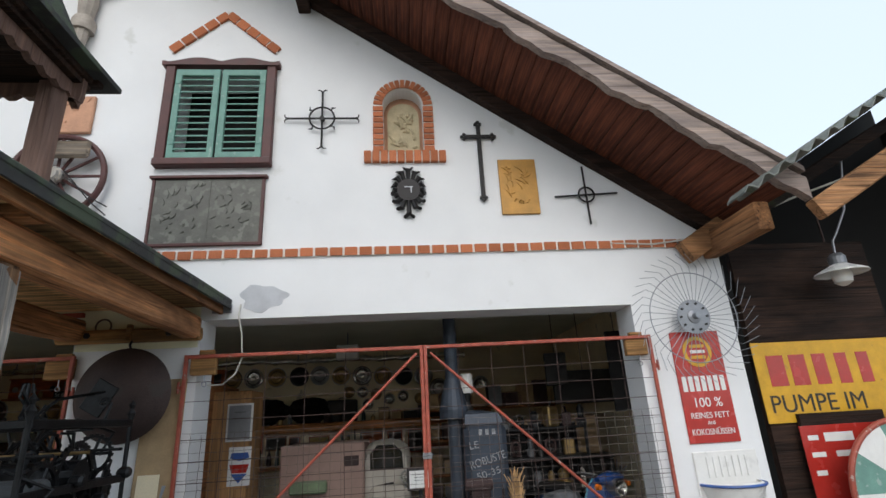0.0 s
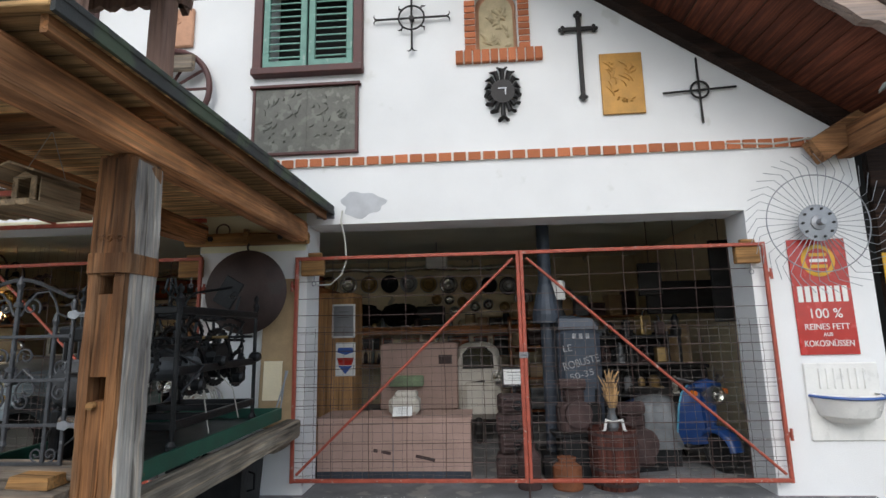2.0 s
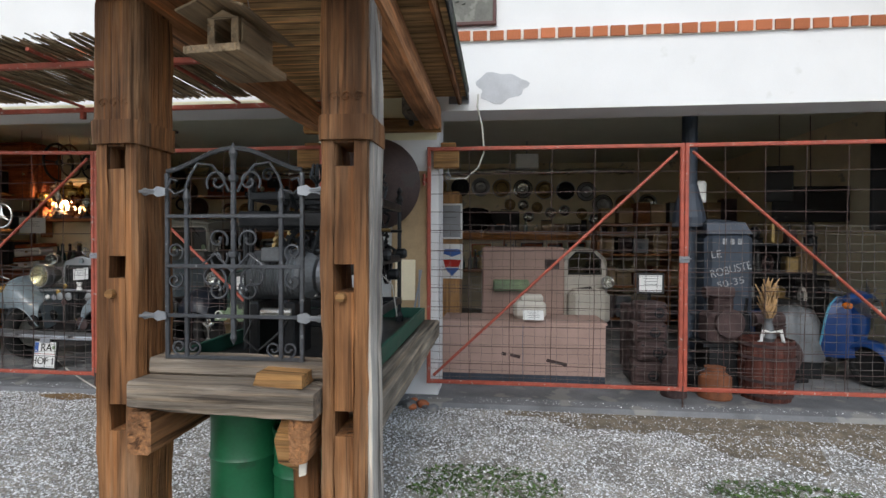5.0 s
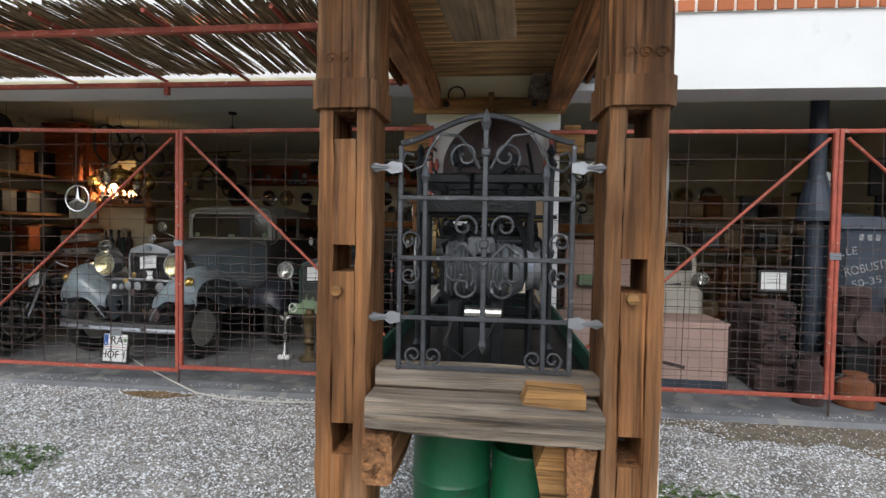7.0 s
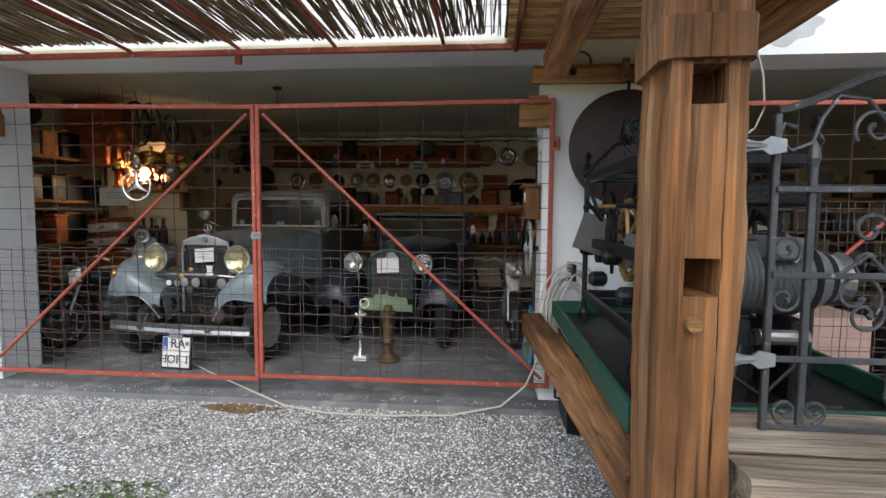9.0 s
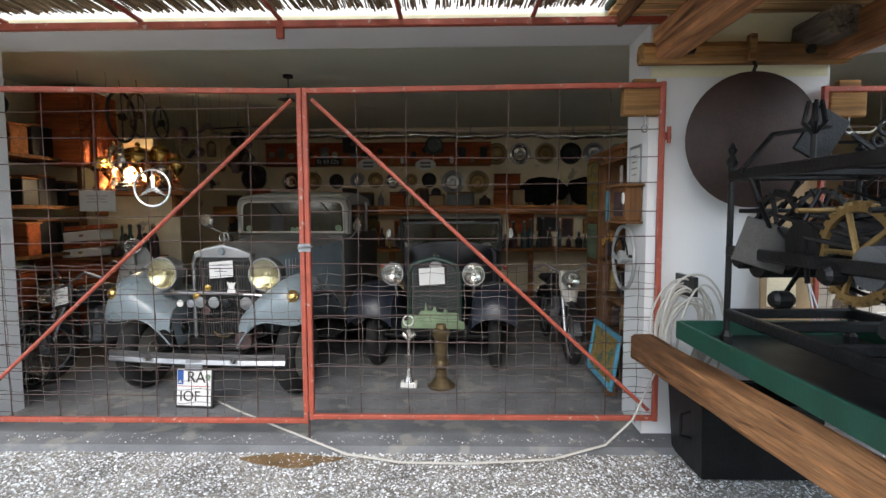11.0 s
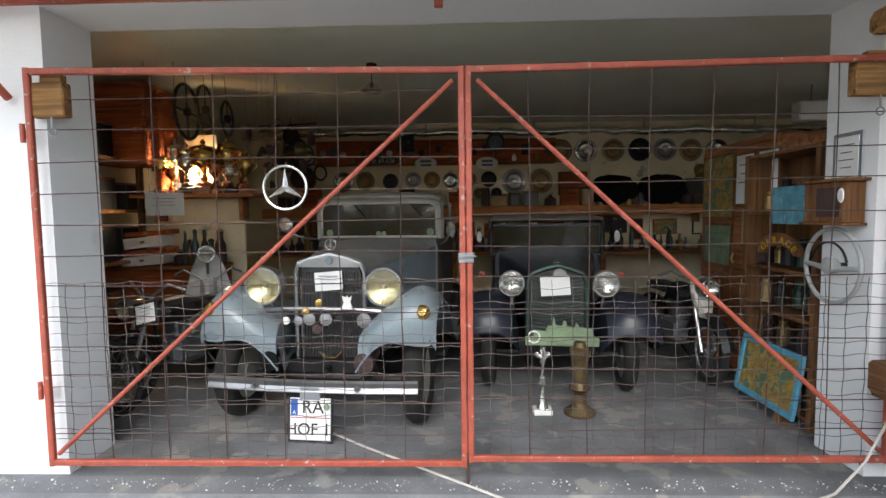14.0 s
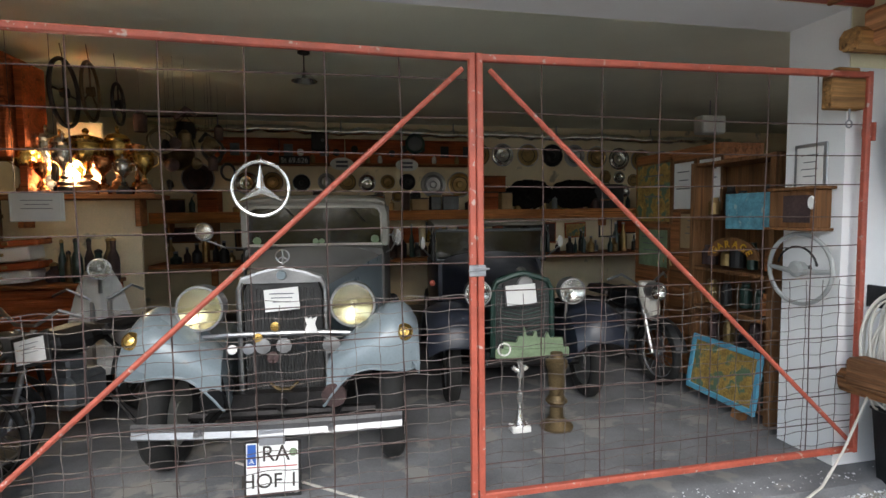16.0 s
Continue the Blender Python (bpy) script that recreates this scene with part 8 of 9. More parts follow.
def rusty_engine(x, y, sc, rz, label, z=0.05):
    t = thing("stationary_engine", pose(x, y, z, 0, 0, rz) @ Matrix.Scale(sc, 4), label, "engine", "old stationary engines")
    part("block", box(box(B(), (0, 0, 0.22), (0.42, 0.34, 0.4), bev=0.05), (0.02, 0.02, 0.5), (0.24, 0.24, 0.24), bev=0.04), RUSTRED, t)
    part("flywheel", lathe(B(), [(0.03, -0.05), (0.06, -0.05), (0.07, -0.015), (0.13, -0.01), (0.14, -0.04), (0.18, -0.04), (0.18, 0.03), (0.05, 0.03)], pose(0.02, -0.2, 0.30, 90, 0, 0), 24), RUSTRED, t)
    for k in range(5):
        part("fin", lathe(B(), [(0.15, 0), (0.15, 0.012)], pose(0.02, 0.02, 0.46 + 0.04 * k), 16), RUSTRED, t)
    part("fuel_tank", tube(B(), [(-0.16, 0.08, 0.66), (0.2, 0.08, 0.66)], 0.08, 12), RUSTRED, t)
    part("pipe", tube(B(), [(0.2, 0, 0.4), (0.32, -0.02, 0.42), (0.34, -0.02, 0.6)], 0.02, 8), MACHINE, t)
    part("skid", box(B(), (0, 0, 0.02), (0.6, 0.4, 0.04)), MACHINE, t)


rusty_engine(0.62, 5.98, 0.8, 5, "rusty stationary engine on a black block before the stove", 0.53)
part("plinth_block", box(B(), (0, 0.0, -0.3), (0.44, 0.36, 0.595), bev=0.01), MACHINE, bpy.data.objects["stationary_engine"])
rusty_engine(1.38, 6.5, 1.0, 15, "rusty red stationary engine behind the barrel")
z = 0.05
for k, (w, h) in enumerate(((0.34, 0.27), (0.30, 0.22), (0.33, 0.20), (0.28, 0.21))):
    t = thing("engine_block", pose(-0.06 + 0.012 * (k % 2), 6.12, z, 0, 0, (-8, 5, -3, 9)[k]), "rusty finned engine block in a tall stack", "engine block", "stacked engine blocks")
    part("block", box(B(), (0, 0, h / 2), (w, 0.3, h - 0.004), bev=0.025), RUSTRED, t)
    for q in range(3):
        part("rib", box(B(), (0, -0.155, h * (0.25 + 0.25 * q)), (w * 0.86, 0.03, 0.028), bev=0.008), RUSTRED, t)
    for s_ in (-1, 1):
        part("bolt", lathe(B(), [(0.016, 0.0), (0.014, 0.016)], pose(s_ * w * 0.38, -0.15, h * 0.82, 90, 0, 0), 6), MACHINE, t)
    part("port", lathe(B(), [(0.05, 0.0), (0.055, 0.012), (0.038, 0.014), (0.036, 0.0)], pose(w * 0.12, -0.165, h * 0.5, 90, 0, 0), 16), MACHINE, t)
    z += h
for k, (x, y, h, r, m_) in enumerate(((0.48, 5.74, 0.30, 0.15, TERRAPOT), (0.09, 5.74, 0.45, 0.12, RUSTRED))):
    t = thing("milk_can", pose(x, y, 0.05), "small rusty metal churn on the garage floor", "churn", "rusty churns")
    smooth(part("body", lathe(B(), [(r, 0), (r * 1.05, 0.02), (r, 0.04), (r, h * 0.7), (r * 0.6, h * 0.85), (r * 0.65, h)], None, 20), m_, t))
    part("handle", tube(B(), [(-r * 0.9, 0, h * 0.7), (-r * 1.2, 0, h * 0.8), (-r * 0.6, 0, h * 0.92)], 0.01, 6), MACHINE, t)
b = thing("barrel", pose(0.98, 5.80, 0.05), "reddish wooden barrel with iron hoops standing at the gate", "barrel")
n_st = 18
for k in range(n_st):
    a0, a1 = 2 * math.pi * k / n_st, 2 * math.pi * (k + 0.94) / n_st
    rows = [[((R + dr) * math.cos(a), (R + dr) * math.sin(a), z) for a, dr in ((a0, 0), (a1, 0), (a1, -0.02), (a0, -0.02))] for R, z in ((0.22, 0), (0.245, 0.18), (0.25, 0.3), (0.25, 0.42), (0.245, 0.58))]
    part("stave", loft(B(), rows, caps=True), BARRELWOOD, b)
for z, R in ((0.06, 0.231), (0.2, 0.249), (0.42, 0.252), (0.54, 0.25)):
    part("hoop", lathe(B(), [(R, z - 0.015), (R + 0.006, z - 0.015), (R + 0.006, z + 0.015), (R, z + 0.015)], None, 28, close=False), RUSTRED, b)
part("head", lathe(B(), [(0.23, 0.54), (0.23, 0.56)], None, 24), BARRELWOOD, b)
v = thing("vase", pose(0.98, 5.76, 0.61), "glass vase of dry brown flower plumes on the barrel", "vase")
smooth(part("glass", lathe(B(), [(0.05, 0), (0.07, 0.04), (0.05, 0.14), (0.035, 0.2), (0.045, 0.23)], None, 18), MACHGREY, v))
bm = B()
rnd = random.Random(6)
for k in range(60):
    a, l = rnd.uniform(0, 6.28), rnd.uniform(0.2, 0.62)
    sp = rnd.uniform(0.01, 0.10)
    x0, y0, z0 = sp * math.cos(a) * 0.7, sp * math.sin(a) * 0.7, 0.15 + l * 0.6
    tube(bm, [(0, 0, 0.15), (x0, y0, z0), (x0 * 1.5 + rnd.uniform(-0.04, 0.04), y0 * 1.5, z0 + rnd.uniform(0.05, 0.12))], [0.003, 0.012, 0.004], 4)
part("plume_bunch", bm, DRYPLANT, v, "dry brown plumes")
for s in (-1, 1):
    part("ribbon", tube(B(), [(0, -0.06, 0.1), (s * 0.08, -0.08, 0.12), (s * 0.1, -0.08, 0.02), (s * 0.13, -0.06, 0.0)], [0.006, 0.018, 0.016, 0.006], 6), PAPER, v)
# blue moped at the pier
m = thing("scooter", pose(2.30, 6.32, 0.05, 0, 0, 24), "bright blue scooter with chrome headlamp parked behind the gate", "scooter")
for yy in (0.0, 1.22):
    wheel(m, 0, yy, 0.22, 0.22, 0.1, DARKCASE)
rows = []
for z, w, d in ((0.24, 0.23, 0.30), (0.32, 0.26, 0.27), (0.5, 0.27, 0.22), (0.7, 0.265, 0.19), (0.84, 0.22, 0.18), (0.93, 0.12, 0.17)):
    rows.append([(w * u, 0.10 + d * abs(u) ** 1.6, z + 0.05 * (1 - abs(u))) for u in (-1, -0.8, -0.55, -0.28, 0, 0.28, 0.55, 0.8, 1)])
back = [[(x * 0.97, y + 0.02, z) for x, y, z in q] for q in rows]
bm = B()
loft(bm, rows, closed=False)
loft(bm, back, closed=False)
for k_ in (0, -1):
    loft(bm, [[q[k_] for q in rows], [q[k_] for q in back]], closed=False)
loft(bm, [rows[-1], back[-1]], closed=False)
shield = smooth(part("leg_shield", bm, BLUEPAINT, m), 60)
for k_ in (0, -1):
    part("shield_trim", tube(B(), [q[k_] for q in rows], 0.012, 6), LIGHTBLUE, shield, "light blue rubber edge")
smooth(part("steering_column", loft(B(), [[(w * math.cos(a), yc - d * math.sin(a), z) for a in np.linspace(0, math.pi, 11)] for z, w, d, yc in ((0.36, 0.05, 0.05, 0.12), (0.6, 0.085, 0.11, 0.13), (0.82, 0.09, 0.13, 0.14), (0.96, 0.07, 0.09, 0.15))], closed=False), BLUEPAINT, m), 60)
smooth(part("headset", loft(B(), [[(x, 0.12 + r * math.cos(a), 0.93 + 0.8 * r * math.sin(a)) for a in np.linspace(0, 2 * math.pi, 13)[:-1]] for x, r in ((-0.2, 0.04), (-0.12, 0.075), (0, 0.11), (0.12, 0.075), (0.2, 0.04))], caps=True), BLUEPAINT, m), 60)
headlamp(m, 0.0, 0.02, 0.84, 0.095, LENSCLEAR)
for s_ in (-1, 1):
    part("indicator", lathe(B(), [(0.03, -0.05), (0.038, 0.0), (0.02, 0.03)], pose(s_ * 0.235, 0.1, 0.86, -90, 0, 0), 12), ORANGEGLASS, m, "orange turn indicator")
    part("grip", tube(B(), [(s_ * 0.2, 0.16, 0.97), (s_ * 0.36, 0.26, 1.02)], 0.019, 8), DARKCASE, m)
    part("lever", tube(B(), [(s_ * 0.2, 0.1, 0.99), (s_ * 0.37, 0.18, 1.03)], 0.007, 6), CHROME, m)
    part("mirror_stalk", tube(B(), [(s_ * 0.18, 0.16, 0.97), (s_ * 0.24, 0.2, 1.13)], 0.006, 6), DARKCASE, m)
smooth(part("mudguard", loft(B(), [[(0.10 * math.cos(b), 0.27 * math.cos(a) * (0.8 + 0.2 * math.sin(b)), 0.22 + 0.28 * math.sin(a) * (0.75 + 0.25 * math.sin(b))) for b in np.linspace(0, math.pi, 9)] for a in np.linspace(0.2, 3.0, 12)], closed=False), BLUEPAINT, m), 60)
smooth(part("body", loft(B(), [[(w * math.cos(a), yy, zc + h * math.sin(a)) for a in np.linspace(0, 2 * math.pi, 15)[:-1]] for yy, w, h, zc in ((0.62, 0.1, 0.16, 0.45), (0.75, 0.2, 0.22, 0.48), (1.1, 0.25, 0.24, 0.48), (1.45, 0.2, 0.2, 0.46), (1.62, 0.06, 0.1, 0.44))], caps=True), BLUEPAINT, m), 60)
part("floor_board", box(B(), (0, 0.5, 0.24), (0.4, 0.5, 0.05), bev=0.015), DARKCASE, m)
part("saddle", box(B(), (0, 1.05, 0.76), (0.28, 0.65, 0.12), bev=0.045), DARKCASE, m)
part("stand_leg", tube(B(), [(0.1, 0.75, 0.25), (0.2, 0.72, 0.0)], 0.014, 6), IRON, m)
t = thing("cloth_cover", pose(1.75, 6.75, 0.05), "grey dust sheet draped over a machine", "dust sheet")
smooth(part("sheet", loft(B(), [[((w + 0.03 * math.sin(7 * a)) * math.cos(a), (w + 0.03 * math.sin(5 * a)) * 0.8 * math.sin(a), z) for a in np.linspace(0, 2 * math.pi, 25)[:-1]] for w, z in ((0.34, 0.2), (0.31, 0.45), (0.27, 0.62), (0.2, 0.76), (0.03, 0.8))], caps=True), MACHGREY, t), 60)
part("machine_foot", box(B(), (0, 0, 0.16), (0.4, 0.4, 0.32)), MACHINE, t)
for x, y, z, w, h, m_, rz, lab in ((2.24, 8.0, 2.40, 0.34, 0.5, DARKCASE, -12, "flat black panel hung on the wall"), (2.68, 8.05, 2.12, 1.0, 0.5, DARKCASE, 0, "wide black case hung on the wall"), (2.75, 6.8, 2.25, 0.27, 1.05, DARKCASE, -10, "long black case hung on the wall"), (3.04, 6.8, 1.45, 0.17, 1.03, DARKCASE, -10, "dark narrow board leaning on the wall")):
    t = thing("wall_panel", pose(x, y, z, 0, 0, rz), lab, "panel", "dark hung panels")
    part("panel", box(B(), (0, 0, 0), (w, 0.06, h), bev=0.012), m_, t)
    part("hanger", tube(B(), [(0, 0.0, h / 2), (0, 0.03, CZ - z)], 0.006, 5), WIRE, t)
t = thing("cabinet", pose(1.5, 10.4, 0.05), "brown metal locker with open shelves of cartons", "cabinet")
for z in (0.1, 0.7, 1.3, 1.85):
    part("shelf", box(B(), (0, 0, z), (2.6, 0.5, 0.04)), SHELFWOOD, t)
for x in (-1.28, 0, 1.28):
    part("upright", box(B(), (x, 0.0, 0.95), (0.05, 0.5, 1.9)), SHELFWOOD, t)
rnd = random.Random(17)
for z in (0.12, 0.72, 1.32, 1.87):
    for k in range(8):
        t = thing("carton", pose(0.4 + 0.31 * k, 10.35, z + 0.055, 0, 0, rnd.uniform(-10, 10)), "brown carton on the shelf", "box", "cartons in the workshop")
        h = rnd.uniform(0.2, 0.46)
        part("box_body", box(B(), (0, 0, h / 2), (0.26, 0.3, h), bev=0.008), rnd.choice([CARD, CARD, RUSTRED, SHELFWOOD, MACHGREY]), t)
        part("lid", box(B(), (0, 0, h + 0.008), (0.265, 0.305, 0.015), bev=0.003), CARD, t)
t = thing("carton", pose(2.65, 8.5, 1.12), "tall tan carton standing on a black chest", "box")
part("box_body", box(B(), (0, 0, 0.28), (0.46, 0.4, 0.56), bev=0.01), CARD, t)
part("flap", box(B(), (0, -0.1, 0.575), (0.46, 0.2, 0.012), bev=0.003, rx=8), CARD, t)
t = thing("chest", pose(2.6, 8.5, 0.05), "black chest in the workshop corner", "chest")
part("body", box(B(), (0, 0, 0.5), (0.9, 0.6, 1.0), bev=0.02), DARKCASE, t)
part("lid", box(B(), (0, 0, 1.03), (0.94, 0.64, 0.06), bev=0.01), DARKCASE, t)
t = thing("clutter_rack", pose(1.75, 7.65, 0.05), "black iron rack full of dark machine parts", "rack")
for z in (0.25, 0.7, 1.12, 1.5):
    part("shelf", box(B(), (0, 0, z), (1.3, 0.5, 0.03), bev=0.004), MACHINE, t)
for x in (-0.63, 0.63):
    for y in (-0.23, 0.23):
        part("upright", box(B(), (x, y, 0.78), (0.035, 0.035, 1.56), bev=0.003), MACHINE, t)
part("back_sheet", box(B(), (0, 0.26, 0.8), (1.3, 0.015, 1.5)), MACHINE, t)
rnd = random.Random(88)
for z in (0.265, 0.715, 1.135, 1.515):
    x = 1.18
    while x < 2.3:
        r, h = rnd.uniform(0.05, 0.12), rnd.uniform(0.14, 0.34)
        g = thing("machine_part", pose(x + r, 7.6 + rnd.uniform(-0.1, 0.08), z + 0.05, 0, 0, rnd.uniform(0, 90)), "old dark machine part on the iron rack", "machine part", "parts on the iron rack")
        m_ = rnd.choice([MACHINE, RUSTRED, OLDBRASS, MACHGREY, DARKCASE, RUSTRED, CREAMPAINT])
        kind = rnd.randrange(3)
        if kind == 0:
            smooth(part("casting", lathe(B(), [(r, 0), (r, h * 0.3), (r * 0.6, h * 0.4), (r * 0.7, h * 0.8), (r * 0.3, h)], None, 14), m_, g))
            part("flange", ring(B(), (0, 0, h * 0.3), r, 0.012, "z", 16, 5), m_, g)
        elif kind == 1:
            part("casing", box(B(), (0, 0, h / 2), (r * 1.8, r * 1.4, h), bev=0.02), m_, g)
            part("spigot", tube(B(), [(0, 0, h), (0.02, 0, h + 0.06), (0.08, 0, h + 0.08)], 0.014, 7), MACHINE, g)
        else:
            part("wheel_rim", ring(B(), (0, 0, r + 0.02), r, 0.02, "y", 22, 6), m_, g)
            part("hub", lathe(B(), [(0.03, -0.03), (0.03, 0.03)], pose(0, 0, r + 0.02, 90, 0, 0), 10), m_, g)
            part("base", box(B(), (0, 0, 0.012), (r * 1.2, 0.08, 0.025)), m_, g)
        x += 2 * r + rnd.uniform(0.01, 0.06)
notice(0.0, 6.22, 1.13, 0.24, 0.18, label="white framed notice standing among the engines", lines=3, frame=DARKCASE)
t = thing("desk_stand", pose(0.0, 6.4, 0.05), "dark iron stand carrying the notice", "stand")
part("post", tube(B(), [(0, -0.1, 0), (0, -0.14, 1.05)], 0.02, 8), MACHINE, t)
part("plate", box(B(), (0, 0, 0.02), (0.4, 0.4, 0.04)), MACHINE, t)
part("box_body", box(B(), (0.02, 0.25, 0.42), (0.4, 0.34, 0.76), bev=0.02), RUSTRED, t)
t = thing("white_box", pose(-1.15, 9.5, 2.99), "pale plastic box under the ceiling", "box")
part("box_body", box(B(), (0, 0, 0), (0.4, 0.2, 0.26), bev=0.02), ENWHITE, t)
part("hanger", tube(B(), [(0, 0, 0.13), (0, 0, 0.36)], 0.01, 6), ZINC, t)

# ---- shed: iron grille, machines, drums ----
g = thing("iron_grille", pose(0, 2.675, 0), "hand-forged grey iron window grille with scrolls between the posts", "grille")
gx0, gx1, gz0, gz1 = -3.172, -2.535, 1.05, 1.895
for x in (gx0, gx1):
    part("side_bar", box(B(), (x, 0, (gz0 + gz1) / 2 - 0.01), (0.018, 0.018, gz1 - gz0), bev=0.003), GREYIRON, g)
for x in (-3.078, -2.632):
    part("upright_bar", box(B(), (x, 0, 1.40), (0.018, 0.018, 0.70), bev=0.003), GREYIRON, g)
    part("spear_tip", lathe(B(), [(0.01, 1.745), (0.017, 1.77), (0.012, 1.80), (0.002, 1.82)], pose(x, 0, 0), 8), GREYIRON, g)
part("middle_bar", box(B(), (-2.855, 0, 1.56), (0.02, 0.02, 0.80), bev=0.003), GREYIRON, g)
part("spear_tip", lathe(B(), [(0.011, 1.94), (0.02, 1.97), (0.012, 2.0), (0.002, 2.02)], pose(-2.855, 0, 0), 8), GREYIRON, g)
part("spear_tip", lathe(B(), [(0.002, 1.11), (0.016, 1.14), (0.01, 1.17)], pose(-2.855, 0, 0), 8), GREYIRON, g)
for z in (1.69, 1.465, 1.24, 1.05):
    part("cross_bar", box(B(), ((gx0 + gx1) / 2, -0.012 if z > 1.1 else 0, z), (gx1 - gx0, 0.008, 0.017), bev=0.002), GREYIRON, g)
arch = []
for k in range(25):
    u = k / 24
    x = gx0 + (gx1 - gx0) * u
    arch.append((x, 0, 1.895 + 0.10 * math.sin(math.pi * u) ** 1.6))
part("arched_top", tube(B(), arch, 0.011, 6), GREYIRON, g)
for s, cx in ((1, -2.855), (-1, -2.855)):
    bm = B()
    pts = [(cx + s * 0.02, 0, 1.80), (cx + s * 0.05, 0, 1.86), (cx + s * 0.10, 0, 1.92), (cx + s * 0.17, 0, 1.93), (cx + s * 0.21, 0, 1.87), (cx + s * 0.23, 0, 1.81), (cx + s * 0.28, 0, 1.79), (cx + s * 0.315, 0, 1.82), (cx + s * 0.30, 0, 1.86), (cx + s * 0.27, 0, 1.85)]
    tube(bm, pts, 0.006, 6)
    part("scroll", bm, GREYIRON, g)
    for zc, r0, st, tn in ((1.845, 0.055, -0.6, 1.25), (1.585, 0.05, -2.6, -1.2), (1.50, 0.05, 2.6, 1.2), (1.36, 0.05, 2.6, 1.2), (1.41, 0.07, -2.4, -1.1)):
        part("scroll", scroll(B(), (cx + s * (0.075 if zc != 1.41 else 0.1), zc), r0, tn, st, 0.0055, sx=s), GREYIRON, g)
    for zc in (1.53, 1.40):
        part("scroll", scroll(B(), (cx + s * 0.28, zc), 0.042, 1.3 if zc < 1.45 else -1.3, 2.2 if zc < 1.45 else -2.2, 0.005, sx=s), GREYIRON, g)
    for dx in (0.19, 0.26):
        part("scroll", scroll(B(), (cx + s * dx, 1.095), 0.036, 1.25, -1.5, 0.005, sx=s if dx > 0.2 else -s), GREYIRON, g)
    part("diagonal_scroll", tube(B(), [(cx, -0.01, 1.44), (cx + s * 0.08, -0.01, 1.52), (cx + s * 0.16, -0.01, 1.46), (cx + s * 0.30, -0.01, 1.465)], 0.006, 6), GREYIRON, g)
for z in (1.80, 1.24):
    for s, x in ((-1, gx0), (1, gx1)):
        bm = B()
        loft(bm, [[(x + s * d, y, z + h) for y, h in ((-0.03, -w), (-0.03, w), (-0.02, w), (-0.02, -w))] for d, w in ((-0.01, 0.016), (0.03, 0.024), (0.05, 0.01), (0.075, 0.012), (0.09, 0.018), (0.105, 0.01))], caps=True)
        tube(bm, [(x + s * 0.03, -0.02, z), (x + s * 0.11, -0.045, z)], 0.008, 6)
        part("strap", bm, ZINC, g)
part("collar", box(B(), (-2.855, 0, 1.86), (0.034, 0.034, 0.03), bev=0.004), GREYIRON, g)
part("collar", box(B(), (-2.855, 0, 1.52), (0.034, 0.034, 0.03), bev=0.004), GREYIRON, g)

FEEDWOOD = wood("bleached_board", (0.40, 0.31, 0.21), 0, dark=0.25)
f = thing("bird_feeder", pose(-2.89, 2.80, 2.40, 0, 0, 86) @ Matrix.Scale(0.78, 4), "weathered wooden bird feeder house hanging on strings", "bird feeder")
part("floor_board", beam(B(), (-0.27, 0, 0.0), (0.25, 0, 0.0), 0.32, 0.018, 0.003, 8, 0.004), FEEDWOOD, f)
for s in (-1, 1):
    part("edge_strip", box(B(), (-0.01, s * 0.165, 0.012), (0.54, 0.018, 0.045), bev=0.004), FEEDWOOD, f)
    part("edge_strip", box(B(), (s * 0.26 - 0.01, 0, 0.012), (0.018, 0.31, 0.045), bev=0.004), FEEDWOOD, f)
    part("side_wall", box(B(), (0.03, s * 0.10, 0.125), (0.34, 0.014, 0.215), bev=0.003), FEEDWOOD, f)
    part("front_slat", box(B(), (-0.165, s * 0.075, 0.12), (0.014, 0.045, 0.22), bev=0.003), FEEDWOOD, f)
    part("roof_board", box(B(), (0, s * 0.103, 0.262), (0.60, 0.222, 0.016), bev=0.003, rx=-s * 20), FEEDWOOD, f)
part("gable", prism(B(), [(-0.1, 0.215), (0.1, 0.215), (0.0, 0.27)], -0.008, 0.008), FEEDWOOD, f).matrix_basis = pose(-0.165, 0, 0, 0, 0, 90)
part("back_wall", box(B(), (0.195, 0, 0.125), (0.014, 0.2, 0.215), bev=0.003), FEEDWOOD, f)
for x in (-0.16, 0.16):
    part("string", tube(B(), [(x, 0, 0.29), (0.0, 0, 0.64)], 0.003, 4), CABLE, f)
part("hook", ring(B(), (0, 0, 0.655), 0.018, 0.004, "y", 14, 5), ZINC, f)


def drum(x, y, r, h, label, open_top=True):
    d = thing("steel_drum", pose(x, y, 0), label, "drum", "green steel drums")
    prof = [(r, 0), (r + 0.008, 0.012), (r, 0.03)]
    for k in (0.33, 0.66):
        prof += [(r, h * k - 0.015), (r + 0.008, h * k), (r, h * k + 0.015)]
    prof += [(r, h - 0.03), (r + 0.008, h - 0.012), (r + 0.006, h), (r - 0.008, h), (r - 0.01, h - 0.02), (r - 0.01, 0.05), (0.01, 0.04)]
    smooth(part("shell", lathe(B(), prof, None, 32, close=False), GREENSTEEL, d), 50)
    part("rim", ring(B(), (0, 0, h), r, 0.009, "z", 32, 6), GREENSTEEL, d)


